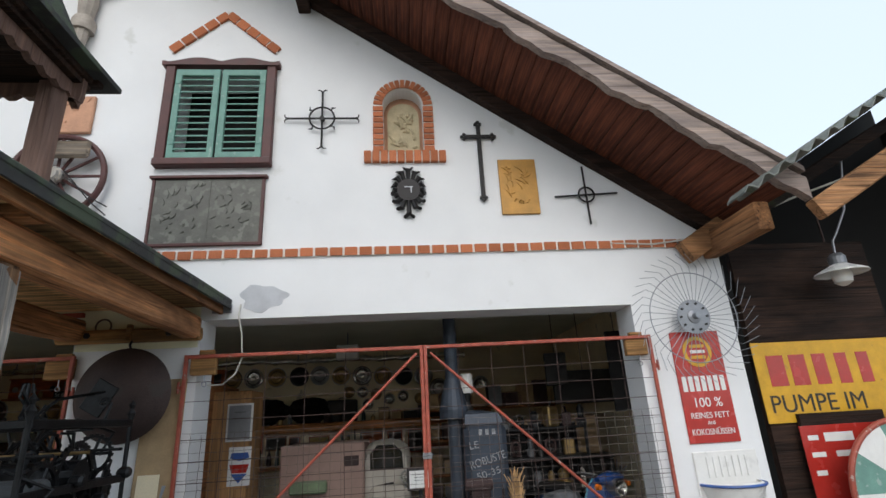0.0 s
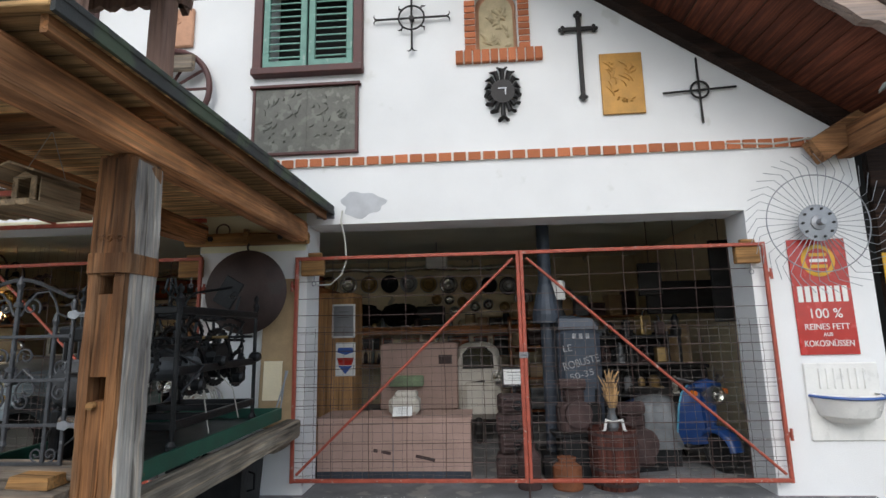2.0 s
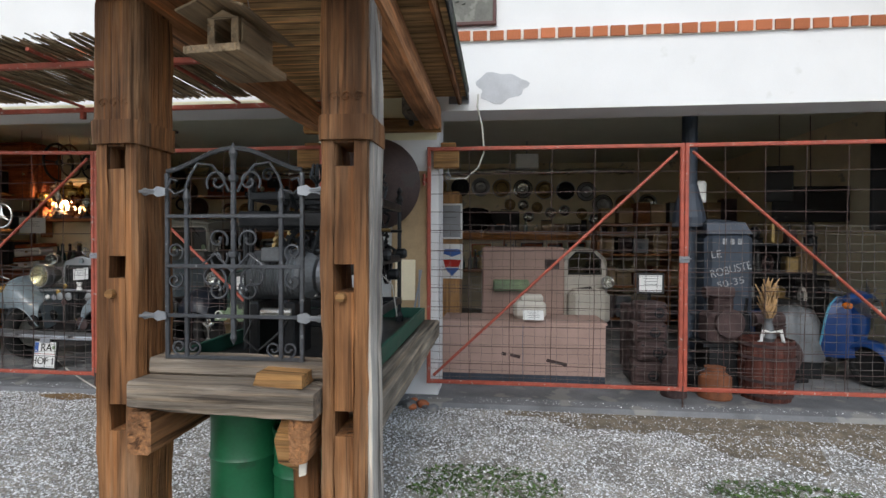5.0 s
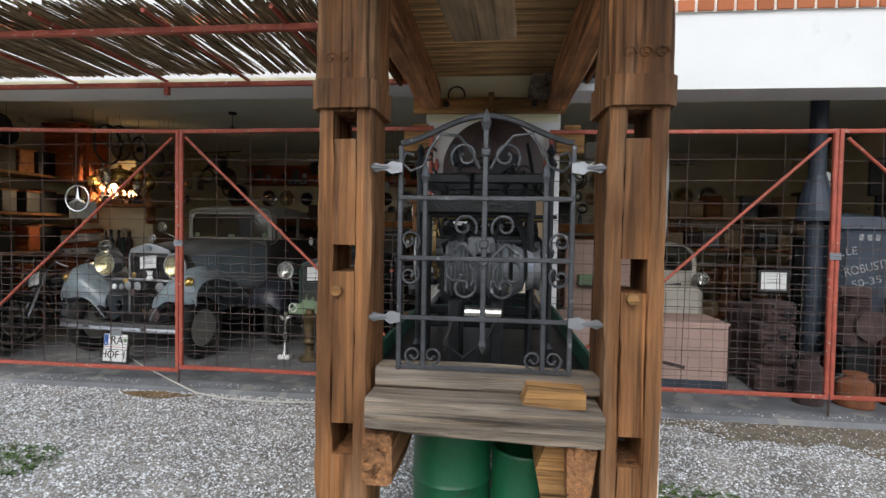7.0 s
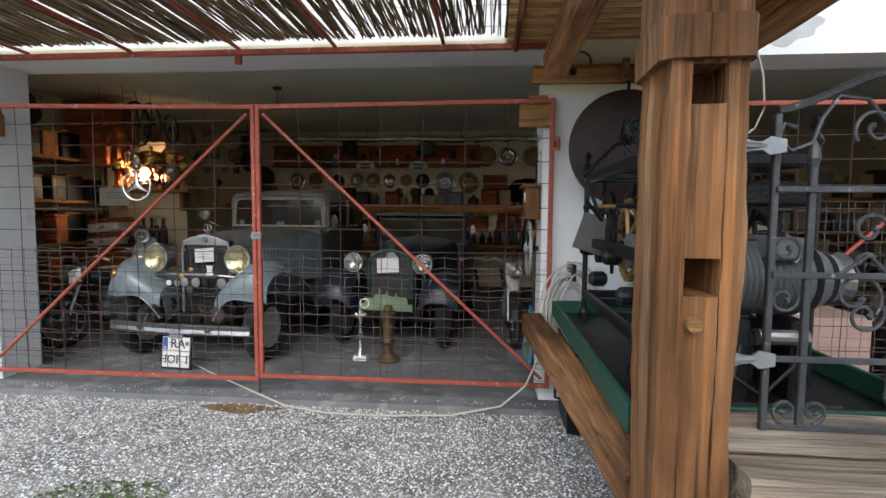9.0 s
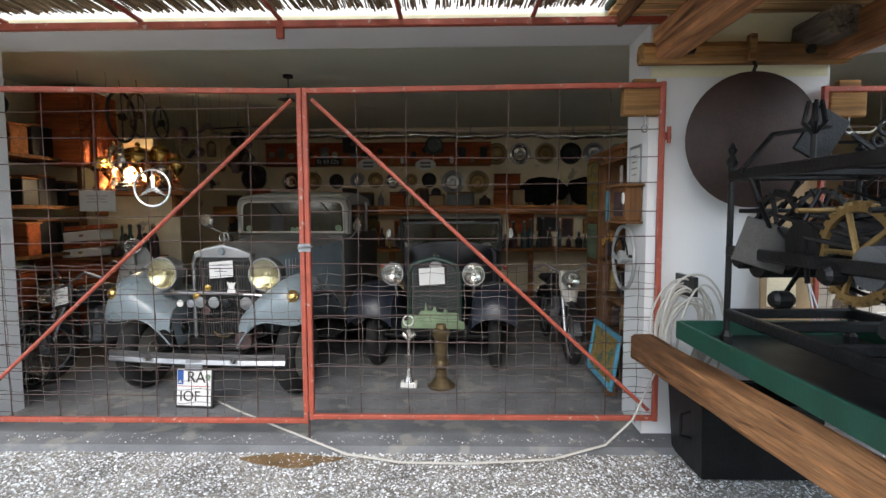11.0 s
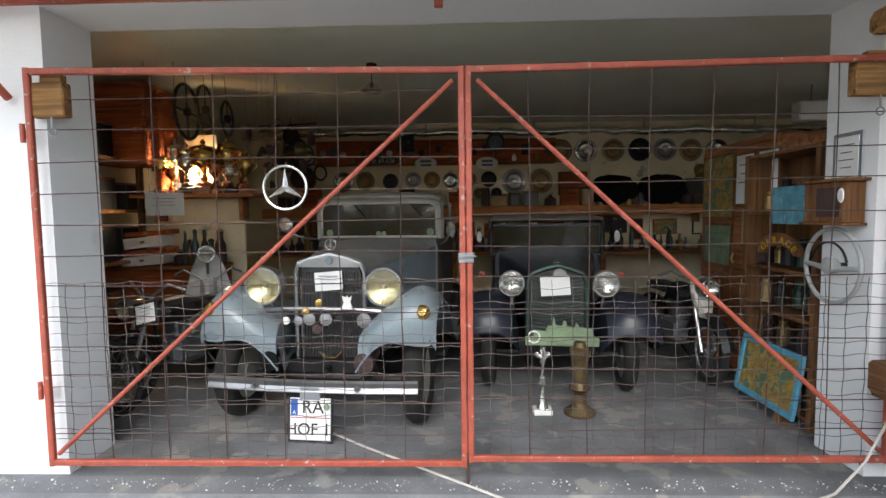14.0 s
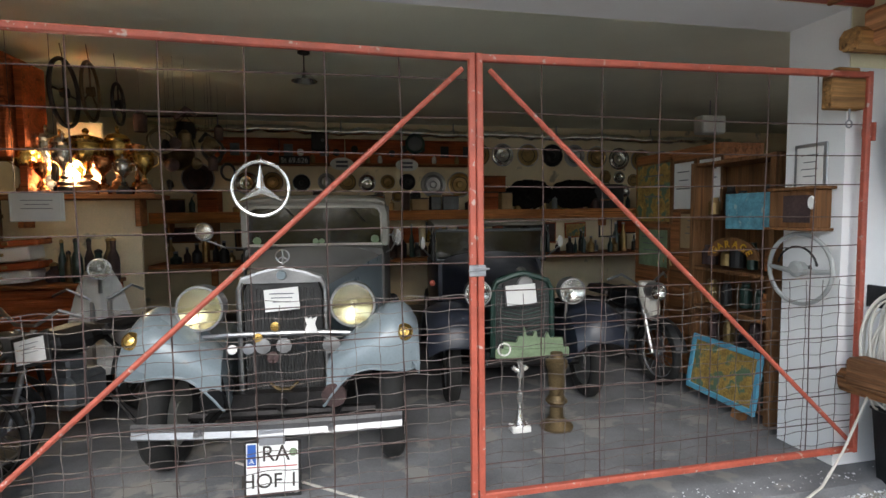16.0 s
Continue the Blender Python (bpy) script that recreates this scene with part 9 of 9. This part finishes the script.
drum(-2.99, 3.05, 0.175, 0.73, "bright green steel drum standing under the bench")
drum(-2.66, 3.02, 0.15, 0.63, "smaller green steel drum standing under the bench")
l = thing("split_log", pose(-2.56, 2.70, 0.0), "split orange-brown log end under the bench", "log")
part("billet", prism(B(), [(-0.07, 0.60), (0.02, 0.57), (0.08, 0.68), (0.08, 0.80), (-0.05, 0.81), (-0.09, 0.7)], -0.06, 0.12), OAKX, l)
part("splinter", prism(B(), [(0.03, 0.55), (0.06, 0.56), (0.075, 0.8), (0.03, 0.8)], -0.075, -0.062), BONE, l)
part("stump", beam(B(), (0.0, 0.1, -0.02), (0.0, 0.1, 0.6), 0.12, 0.12, 0.01, 5, 0.03, up=(0, 1, 0)), WOODZ, l)
t = thing("green_tray", pose(-2.89, 4.05, 0.862), "dark green steel oil tray beneath the clockwork", "tray")
for cc, ss in (((0.01, 0, 0.01), (1.08, 2.06, 0.02)), ((-0.53, 0, 0.055), (0.025, 2.06, 0.11)), ((0.55, 0, 0.055), (0.025, 2.06, 0.11)), ((0.01, -1.03, 0.055), (1.05, 0.025, 0.11)), ((0.01, 1.03, 0.055), (1.05, 0.025, 0.11))):
    part("tray_side" if ss[2] > 0.05 else "tray_floor", box(B(), cc, ss, bev=0.004), GREENBASE if ss[2] > 0.05 else MACHINE, t)


def gear(bm, c, r, w, teeth, axis="y", spokes=5):
    """A spoked gear wheel with square teeth."""
    n = teeth * 2
    for k in range(n):
        a0, a1 = 2 * math.pi * k / n, 2 * math.pi * (k + 1) / n
        R = r if k % 2 else r * 0.92
        q = [(R, a0), (R, a1), (r * 0.8, a1), (r * 0.8, a0)]
        pts = [(p * math.cos(a), p * math.sin(a)) for p, a in q]
        if axis == "y":
            prism(bm, [(c[0] + x, c[2] + z) for x, z in pts], c[1] - w, c[1] + w)
        else:
            vs = [[bm.verts.new((c[0] + s * w, c[1] + x, c[2] + z)) for x, z in pts] for s in (-1, 1)]
            bm.faces.new(vs[0]), bm.faces.new(vs[1][::-1])
            for i in range(4):
                bm.faces.new((vs[0][i], vs[1][i], vs[1][(i + 1) % 4], vs[0][(i + 1) % 4]))
    for k in range(spokes):
        a = 2 * math.pi * k / spokes
        d = (math.cos(a) * r * 0.82, math.sin(a) * r * 0.82)
        tube(bm, [c, (c[0] + d[0], c[1], c[2] + d[1]) if axis == "y" else (c[0], c[1] + d[0], c[2] + d[1])], w * 1.2, 6)
    return bm


k = thing("tower_clockwork", pose(-2.88, 4.25, 0.885), "black cast iron tower clock movement with gears and levers", "clockwork")
for x in (-0.36, 0.36):
    for y in (-0.65, 0.6):
        part("frame_post", tube(B(), [(x, y, 0), (x, y, 0.05), (x, y, 0.08), (x, y, 0.98), (x, y, 1.04)], [0.036, 0.036, 0.018, 0.018, 0.026], 8), MACHINE, k)
        part("finial", lathe(B(), [(0.02, 1.02), (0.035, 1.06), (0.012, 1.1), (0.028, 1.13), (0.004, 1.17)], pose(x, y, 0), 10), MACHINE, k)
    for z in (0.18, 0.55, 0.98):
        part("frame_rail", box(B(), (x, -0.02, z), (0.04, 1.26, 0.06), bev=0.008), MACHINE, k)
for y in (-0.65, -0.2, 0.25, 0.6):
    for z in (0.18, 0.98):
        part("cross_rail", box(B(), (0, y, z), (0.72, 0.04, 0.055), bev=0.008), MACHINE, k)
rnd = random.Random(13)
for x, y, z, r, ax in ((0.30, -0.35, 0.55, 0.20, "x"), (0.28, 0.05, 0.62, 0.24, "x"), (0.3, 0.38, 0.5, 0.16, "x"), (-0.3, -0.25, 0.6, 0.22, "x"), (-0.28, 0.3, 0.7, 0.19, "x"), (0.05, -0.66, 0.62, 0.2, "y"), (-0.12, -0.62, 0.4, 0.14, "y"), (0.12, 0.55, 0.75, 0.16, "y"), (0.1, 0.0, 0.8, 0.14, "x")):
    part("gear_wheel", gear(B(), (x, y, z), r, 0.011, int(r * 130), ax), MACHINE if rnd.random() < 0.75 else OLDBRASS, k)
for y, z, r in ((-0.35, 0.55, 0.09), (0.05, 0.62, 0.11), (0.38, 0.5, 0.08)):
    part("drum", tube(B(), [(-0.33, y, z), (0.33, y, z)], r, 16), MACHGREY if y < 0 else MACHINE, k)
for i in range(34):
    x, y, z = rnd.uniform(-0.4, 0.4), rnd.uniform(-0.6, 0.6), rnd.uniform(0.3, 0.95)
    part("lever", tube(B(), [(x, y, z), (x + rnd.uniform(-0.1, 0.1), y + rnd.uniform(-0.25, 0.25), z + rnd.uniform(0.05, 0.25)), (x + rnd.uniform(-0.15, 0.15), y + rnd.uniform(-0.35, 0.35), z + rnd.uniform(0.1, 0.35))], [0.012, 0.014, 0.01], 6), MACHINE, k)
for i in range(8):
    y = -0.55 + 0.16 * i
    part("pinion", lathe(B(), [(0.03, -0.05), (0.045, -0.03), (0.045, 0.03), (0.03, 0.05)], pose(0.38 * (1 if i % 2 else -1), y, 0.35 + 0.08 * (i % 4), 0, 90, 0), 12), MACHINE, k)
part("fan_blade", box(B(), (0.1, 0.55, 1.2), (0.2, 0.02, 0.28), bev=0.006, ry=30), MACHINE, k)
part("fan_shaft", tube(B(), [(-0.42, 0.42, 0.98), (-0.2, 0.5, 1.2), (0.15, 0.55, 1.25)], 0.014, 6), MACHINE, k)
part("wire_rope", tube(B(), [(0.2, -0.3, 0.6), (0.36, -0.28, 0.4), (0.38, -0.2, 0.05)], 0.005, 5), CABLE, k)
part("wire_rope", tube(B(), [(0.1, 0.1, 0.65), (0.4, 0.12, 0.35), (0.42, 0.2, 0.1)], 0.005, 5), CABLE, k)
BLADE = mat("dusty_grey_vane", (0.10, 0.095, 0.09), 0.6, 0.3, var=0.25, bump=0.1)
part("vane", box(B(), (-0.34, 0.30, 0.60), (0.26, 0.015, 0.24), bev=0.005, ry=18, rz=-12), BLADE, k, "dusty grey sheet metal vane")
part("vane_arm", tube(B(), [(-0.42, 0.32, 0.95), (-0.36, 0.31, 0.8), (-0.30, 0.31, 0.66)], [0.009, 0.013, 0.016], 7), MACHINE, k)
for kk in range(3):
    part("bracket_hook", scroll(B(), (-0.34 + 0.3 * kk, 1.14), 0.05, 1.2, 0.5, 0.008, plane_y=-0.45 + 0.4 * kk), MACHINE, k)
for y in (-0.45, -0.05, 0.4):
    part("arbor", tube(B(), [(-0.42, y, 0.78), (0.42, y, 0.78)], 0.012, 8), OLDBRASS if y == -0.05 else MACHINE, k)
# grey motor near the grille
m = thing("electric_winch", pose(-2.9, 3.28, 0.885), "grey ribbed electric motor with a pulley on black feet", "motor")
bm = B()
prof = []
for i in range(14):
    prof += [(0.14, -0.14 + 0.02 * i), (0.128, -0.13 + 0.02 * i)]
lathe(bm, [(0.02, -0.16), (0.12, -0.15)] + prof + [(0.12, 0.15), (0.02, 0.17)], pose(0, 0, 0.50, 0, 90, 0), 28)
part("motor_body", bm, MACHGREY, m)
part("end_shield", lathe(B(), [(0.03, 0.24), (0.10, 0.22), (0.13, 0.17)], pose(0, 0, 0.50, 0, 90, 0), 24), MACHGREY, m)
part("terminal_box", box(B(), (0.02, -0.12, 0.62), (0.12, 0.1, 0.08), bev=0.01), MACHGREY, m)
part("pulley", lathe(B(), [(0.05, -0.03), (0.1, -0.03), (0.085, 0.0), (0.1, 0.03), (0.05, 0.03)], pose(0.27, 0, 0.50, 0, 90, 0), 20), ZINC, m)
part("capacitor", tube(B(), [(-0.05, -0.13, 0.30), (0.12, -0.13, 0.30)], 0.03, 12), SILVER, m)
for s in (-1, 1):
    part("foot", box(B(), (s * 0.1, 0, 0.18), (0.06, 0.26, 0.36), bev=0.01), MACHINE, m)
part("base_bar", box(B(), (0, 0, 0.03), (0.5, 0.3, 0.06), bev=0.008), MACHINE, m)
part("gear_case", box(B(), (-0.02, 0.1, 0.82), (0.56, 0.08, 0.1), bev=0.015), MACHINE, m)
for s in (-1, 1):
    part("upright", tube(B(), [(s * 0.26, 0.1, 0.0), (s * 0.26, 0.1, 0.84)], 0.018, 8), MACHINE, m)
part("cable_loop", tube(B(), [(-0.1, -0.12, 0.28), (-0.14, -0.16, 0.16), (-0.05, -0.18, 0.1), (0.06, -0.16, 0.2), (0.1, -0.13, 0.28)], 0.007, 6), DARKCASE, m)
# iron crown finial
t = thing("iron_finial", pose(-3.1, 4.4, 1.93), "small black iron crown on a rod above the clockwork", "finial")
part("rod", tube(B(), [(0, 0, -0.08), (0, 0, 0.22)], 0.014, 8), MACHINE, t)
for i in range(6):
    a = 2 * math.pi * i / 6
    part("prong", tube(B(), [(0, 0, 0.1), (0.05 * math.cos(a), 0.05 * math.sin(a), 0.16), (0.03 * math.cos(a), 0.03 * math.sin(a), 0.26)], 0.01, 6), MACHINE, t)
# big dark dish on the pier
d = thing("iron_dish", pose(-2.855, 5.30, 2.135, 0, 0, 0), "large round dark rusty iron dish hung on the pier", "dish")
smooth(part("dish", lathe(B(), [(0.01, -0.15), (0.2, -0.135), (0.34, -0.09), (0.43, -0.015), (0.447, 0.0), (0.43, 0.02), (0.3, -0.04), (0.01, -0.09)], pose(0, 0.02, 0, -90, 0, 0), 48), RUSTDISC, d), 50)
part("hook", tube(B(), [(0, 0.06, 0.43), (0, 0.02, 0.48), (0, 0.05, 0.52)], 0.012, 6), IRON, d)
part("wall_spacer", tube(B(), [(0, 0.0, 0), (0, 0.19, 0)], 0.03, 8), IRON, d)
tb = thing("plywood_board", pose(-2.52, 5.44, 1.5, -3), "tan plywood board leaning on the pier", "board")
part("board", box(B(), (0, 0, 0), (0.38, 0.018, 1.56), bev=0.004), CARD, tb)
part("stain", box(B(), (-0.05, -0.012, -0.3), (0.2, 0.004, 0.4), bev=0.001), INNER, tb)
for x, dx in ((-2.46, 0.05), (-2.40, -0.03)):
    solid("metal_rod", tube(B(), [(x, 5.2, 0.86), (x + dx, 5.42, 1.3)], 0.009, 6), ZINC, pose(0, 0, 0), "thin grey rod leaning on the pier", "rod", "leaning rods")
# black trough
t = thing("black_trough", pose(-2.98, 5.12, 0.0), "black iron trough under the beams", "trough")
bm = B()
loft(bm, [[(sx * w, sy * d, z) for sx, sy in ((-1, -1), (1, -1), (1, 1), (-1, 1))] for w, d, z in ((0.345, 0.21, 0.02), (0.37, 0.24, 0.48), (0.35, 0.22, 0.48), (0.325, 0.19, 0.05))], caps=True)
part("shell", bm, MACHINE, t)
part("rim", tube(B(), [(-0.37, -0.24, 0.48), (0.37, -0.24, 0.48), (0.37, 0.24, 0.48), (-0.37, 0.24, 0.48)], 0.012, 6, closed=True), MACHINE, t)
for s in (-1, 1):
    part("handle", tube(B(), [(s * 0.36, -0.08, 0.4), (s * 0.42, -0.08, 0.38), (s * 0.42, -0.08, 0.24), (s * 0.34, -0.08, 0.22)], 0.011, 6), MACHINE, t)
rnd = random.Random(3)
for i in range(7):
    x, y, r = rnd.uniform(-2.55, -2.2), rnd.uniform(5.0, 5.36), rnd.uniform(0.03, 0.07)
    bm = B()
    bmesh.ops.create_icosphere(bm, subdivisions=2, radius=r)
    for v in bm.verts:
        v.co *= 1 + 0.35 * noise.noise(v.co * 14 + Vector((i, 0, 0)))
        v.co.z *= 0.7
    solid("field_stone", bm, CONCRETE if i % 3 else BRICK, pose(x, y, r * 0.45), "rounded stone lying at the foot of the pier", "stone", "stones at the pier")
# coil of hose and cable on the ground
h = thing("cable_coil", pose(-3.27, 5.30, 0.86), "coil of pale grey electric cable hung on the pier", "cable coil")
rnd = random.Random(19)
for i in range(16):
    rx, rz_, ph = rnd.uniform(0.12, 0.2), rnd.uniform(0.24, 0.37), rnd.uniform(0, 6)
    ox, oz, oy = rnd.uniform(-0.06, 0.06), rnd.uniform(-0.06, 0.03), rnd.uniform(-0.10, 0.05)
    tl = rnd.uniform(-0.5, 0.1)
    pts = []
    for j in range(40):
        a = 2 * math.pi * j / 40
        u, v = rx * math.cos(a), rz_ * math.sin(a)
        pts.append((ox + u - tl * v * 0.4, oy + 0.03 * math.sin(2 * a + ph), oz + v + tl * u * 0.3))
    part("loop", tube(B(), pts, 0.0075, 6, closed=True), CABLE, h)
part("peg", box(B(), (0.02, 0.05, 0.3), (0.03, 0.28, 0.14), bev=0.004), MACHINE, h)
solid("cable", tube(B(), [(-3.45, 5.3, 0.6), (-3.6, 5.33, 0.22), (-3.8, 5.28, 0.06), (-4.2, 5.14, 0.025), (-4.76, 5.09, 0.02), (-5.2, 5.1, 0.02), (-5.58, 5.2, 0.025), (-5.8, 5.31, 0.05), (-6.1, 5.5, 0.062), (-6.6, 5.85, 0.062), (-7.3, 6.4, 0.062)], 0.008, 6), CABLE, pose(0, 0, 0), "pale cable running over the gravel into the garage", "cable")

# ---- ground cover ----
def scatter(n, x0, x1, y0, y1, rmin, rmax, seed, z0=0.0):
    """Crushed stones as one mesh of small irregular octahedra."""
    rnd = np.random.RandomState(seed)
    base = np.array([(1, 0, 0), (-1, 0, 0), (0, 1, 0), (0, -1, 0), (0, 0, 1), (0, 0, -1)], float)
    tri = np.array([(0, 2, 4), (2, 1, 4), (1, 3, 4), (3, 0, 4), (2, 0, 5), (1, 2, 5), (3, 1, 5), (0, 3, 5)])
    c = np.stack([rnd.uniform(x0, x1, n), rnd.uniform(y0, y1, n), np.full(n, z0)], 1)
    r = rmin + (rmax - rmin) * rnd.rand(n) ** 2
    s = rnd.uniform(0.6, 1.3, (n, 6, 1))
    ang = rnd.uniform(0, 6.28, n)
    v = base[None] * s * r[:, None, None]
    v[:, :, 2] *= 0.6
    ca, sa = np.cos(ang)[:, None], np.sin(ang)[:, None]
    x, y = v[:, :, 0] * ca - v[:, :, 1] * sa, v[:, :, 0] * sa + v[:, :, 1] * ca
    tilt = rnd.uniform(-0.6, 0.6, (n, 1))
    v = np.stack([x, y, v[:, :, 2] + x * tilt], 2) + c[:, None]
    v[:, :, 2] += r[:, None] * 0.25
    f = (tri[None] + (np.arange(n) * 6)[:, None, None]).reshape(-1, 3)
    me = bpy.data.meshes.new("gravel")
    me.from_pydata(v.reshape(-1, 3).tolist(), [], f.tolist())
    me.materials.append(STONES)
    return tagged(new("gravel", me), "loose pale grey crushed gravel", "gravel", kind="stuff")


scatter(82000, -9.5, -0.9, 2.6, 5.26, 0.004, 0.0125, 1)
scatter(32000, -0.9, 3.9, 2.6, 4.85, 0.004, 0.0115, 3)
scatter(5200, -0.9, 3.9, 4.6, 5.24, 0.004, 0.011, 4)
scatter(14000, -9.5, 3.9, 0.5, 2.6, 0.006, 0.015, 2)
bm = B()
rnd = random.Random(8)
for cx, cy, rx, ry, n in ((-1.75, 3.75, 0.5, 0.3, 420), (0.1, 3.85, 0.45, 0.16, 260), (-6.05, 3.75, 0.4, 0.25, 300), (-0.9, 3.45, 0.3, 0.2, 160)):
    for i in range(n):
        a, q = rnd.uniform(0, 6.28), math.sqrt(rnd.random())
        x, y = cx + rx * q * math.cos(a), cy + ry * q * math.sin(a)
        l, w, d = rnd.uniform(0.02, 0.06), rnd.uniform(0.006, 0.016), rnd.uniform(0, 6.28)
        ux, uy = math.cos(d), math.sin(d)
        z = rnd.uniform(0.008, 0.03)
        p = [bm.verts.new(q_) for q_ in ((x, y, 0.005), (x + ux * l * 0.5 - uy * w, y + uy * l * 0.5 + ux * w, z), (x + ux * l, y + uy * l, z * 0.8), (x + ux * l * 0.5 + uy * w, y + uy * l * 0.5 - ux * w, z))]
        bm.faces.new(p)
tagged(part("weeds", bm, LEAF, None), "low green weeds growing in the gravel", "weeds", kind="stuff")
scatter(900, -9.0, 3.3, 5.31, 5.46, 0.003, 0.009, 5, 0.045)
SOIL = mat("brown_yard_soil", (0.19, 0.155, 0.11), 0.95, var=0.4, scale=8, bump=0.8, fine=60)
bm = B()
for k in range(60):
    xa, xb = -1.6 + 5.6 * k / 60, -1.6 + 5.6 * (k + 1) / 60
    ya, yb = (5.24 - (0.15 + 0.75 * min(1.0, max(0.0, (x + 1.6) / 2.2)) ** 1.3) * (1 + 0.25 * math.sin(x * 5.1) + 0.18 * math.sin(x * 11.7 + 1)) for x in (xa, xb))
    bm.faces.new([bm.verts.new(q) for q in ((xa, ya, 0.004), (xb, yb, 0.004), (xb, 5.24, 0.004), (xa, 5.24, 0.004))])
bmesh.ops.remove_doubles(bm, verts=bm.verts, dist=1e-5)
tagged(part("bare_soil", bm, SOIL, None), "brown trodden soil showing through thin gravel before the gate", "soil", kind="structure")
STAIN = mat("rusty_soil", (0.20, 0.12, 0.05), 0.95, var=0.3, bump=0.5)
bm = B()
prism_o = [(-5.95 + 0.33 * (1 + 0.2 * math.sin(3 * a)) * math.cos(a), 5.15 + 0.09 * (1 + 0.2 * math.sin(4 * a + 1)) * math.sin(a)) for a in np.linspace(0, 6.28, 30)[:-1]]
bm.faces.new([bm.verts.new((x, y, 0.006)) for x, y in prism_o])
tagged(part("ground_stain", bm, STAIN, None), "rust-brown soil stain in the gravel", "stain", kind="structure")


# ---- trees behind the walker, mirrored in the windscreens ----
BARK = mat("tree_bark", (0.10, 0.075, 0.055), 0.9, var=0.4, bump=0.6)
CROWN = mat("tree_leaf", (0.10, 0.12, 0.035), 0.6, var=0.3, bump=0, rand=0.5, island=True)


def garden_tree(x, y, h, seed):
    """A broad-leaved tree with forked limbs and a loose crown of single leaf clumps."""
    rnd = random.Random(seed)
    t = thing("garden_tree", pose(x, y, 0), "broad green and yellowing tree standing in the garden", "tree", "garden trees")
    bm = tube(B(), [(0, 0, -0.1), (0.05, 0, h * 0.2), (0, 0.08, h * 0.5), (0.1, 0.0, h * 0.8)], [0.24, 0.18, 0.12, 0.04], 9)
    tips = []
    for i in range(9):
        a, z, l = rnd.uniform(0, 6.28), rnd.uniform(0.25, 0.65) * h, rnd.uniform(0.22, 0.38) * h
        tip = (l * math.cos(a), l * math.sin(a), z + l * rnd.uniform(0.3, 0.8))
        tube(bm, [(0, 0, z), (tip[0] * 0.5, tip[1] * 0.5, z + (tip[2] - z) * 0.35), tip], [0.09, 0.06, 0.02], 6)
        tips.append(tip)
    part("trunk", bm, BARK, t)
    vs, fs = [], []
    tips += [(0.1, 0, h * 0.85), (0, 0, h * 0.7)]
    for tip in tips:
        for i in range(230):
            c = Vector(tip) + Vector((rnd.gauss(0, 0.42), rnd.gauss(0, 0.42), rnd.gauss(0, 0.36))) * (h * 0.16)
            u = Vector((rnd.uniform(-1, 1), rnd.uniform(-1, 1), rnd.uniform(-0.6, 0.6))).normalized() * rnd.uniform(0.09, 0.2)
            w = u.orthogonal().normalized() * rnd.uniform(0.06, 0.12)
            k = len(vs)
            vs += [c - u, c + w, c + u, c - w]
            fs.append((k, k + 1, k + 2, k + 3))
    me = bpy.data.meshes.new("crown")
    me.from_pydata([tuple(v) for v in vs], [], fs)
    me.materials.append(CROWN)
    new("crown", me).parent = t


for i, (x, y, h) in enumerate(((-19, -21, 5.5), (-13.5, -23, 6.2), (-9, -22, 4.8), (-4, -24, 6.4), (1.5, -22, 5.2), (7, -23, 6), (12, -21, 5.4))):
    garden_tree(x, y, h, 100 + i)

YELLOWLEAF = mat("autumn_hedge_leaf", (0.32, 0.25, 0.04), 0.6, var=0.4, bump=0, rand=0.6, island=True)


def hedge_bush(x, y, h, seed):
    """A leafy garden bush on thin stems, its outline ragged."""
    rnd = random.Random(seed)
    t = thing("hedge_bush", pose(x, y, 0), "yellowing leafy bush at the edge of the yard", "bush", "yard bushes")
    bm = B()
    for i in range(7):
        a, l = rnd.uniform(0, 6.28), rnd.uniform(0.2, 0.6)
        tube(bm, [(0, 0, -0.05), (l * 0.4 * math.cos(a), l * 0.4 * math.sin(a), h * 0.4), (l * math.cos(a), l * math.sin(a), h * 0.8)], [0.03, 0.022, 0.008], 5)
    part("stems", bm, BARK, t)
    vs, fs = [], []
    for i in range(1300):
        a, u = rnd.uniform(0, 6.28), rnd.random()
        r = (0.45 + 0.75 * math.sin(math.pi * min(1.0, u * 0.85 + 0.1))) * math.sqrt(rnd.random()) * (1 + 0.25 * math.sin(3 * a + seed))
        c_ = Vector((r * math.cos(a), r * math.sin(a), 0.1 + u * h + rnd.gauss(0, 0.08)))
        d = Vector((rnd.uniform(-1, 1), rnd.uniform(-1, 1), rnd.uniform(-0.7, 0.7))).normalized() * rnd.uniform(0.06, 0.13)
        w = d.orthogonal().normalized() * rnd.uniform(0.04, 0.08)
        k = len(vs)
        vs += [c_ - d, c_ + w, c_ + d, c_ - w]
        fs.append((k, k + 1, k + 2, k + 3))
    me = bpy.data.meshes.new("foliage")
    me.from_pydata([tuple(v) for v in vs], [], fs)
    me.materials.append(YELLOWLEAF)
    new("foliage", me).parent = t


rnd = random.Random(71)
for i in range(15):
    hedge_bush(-17.5 + 1.75 * i + rnd.uniform(-0.4, 0.4), -6.2 + rnd.uniform(-0.7, 0.7), rnd.uniform(1.7, 2.3), 300 + i)
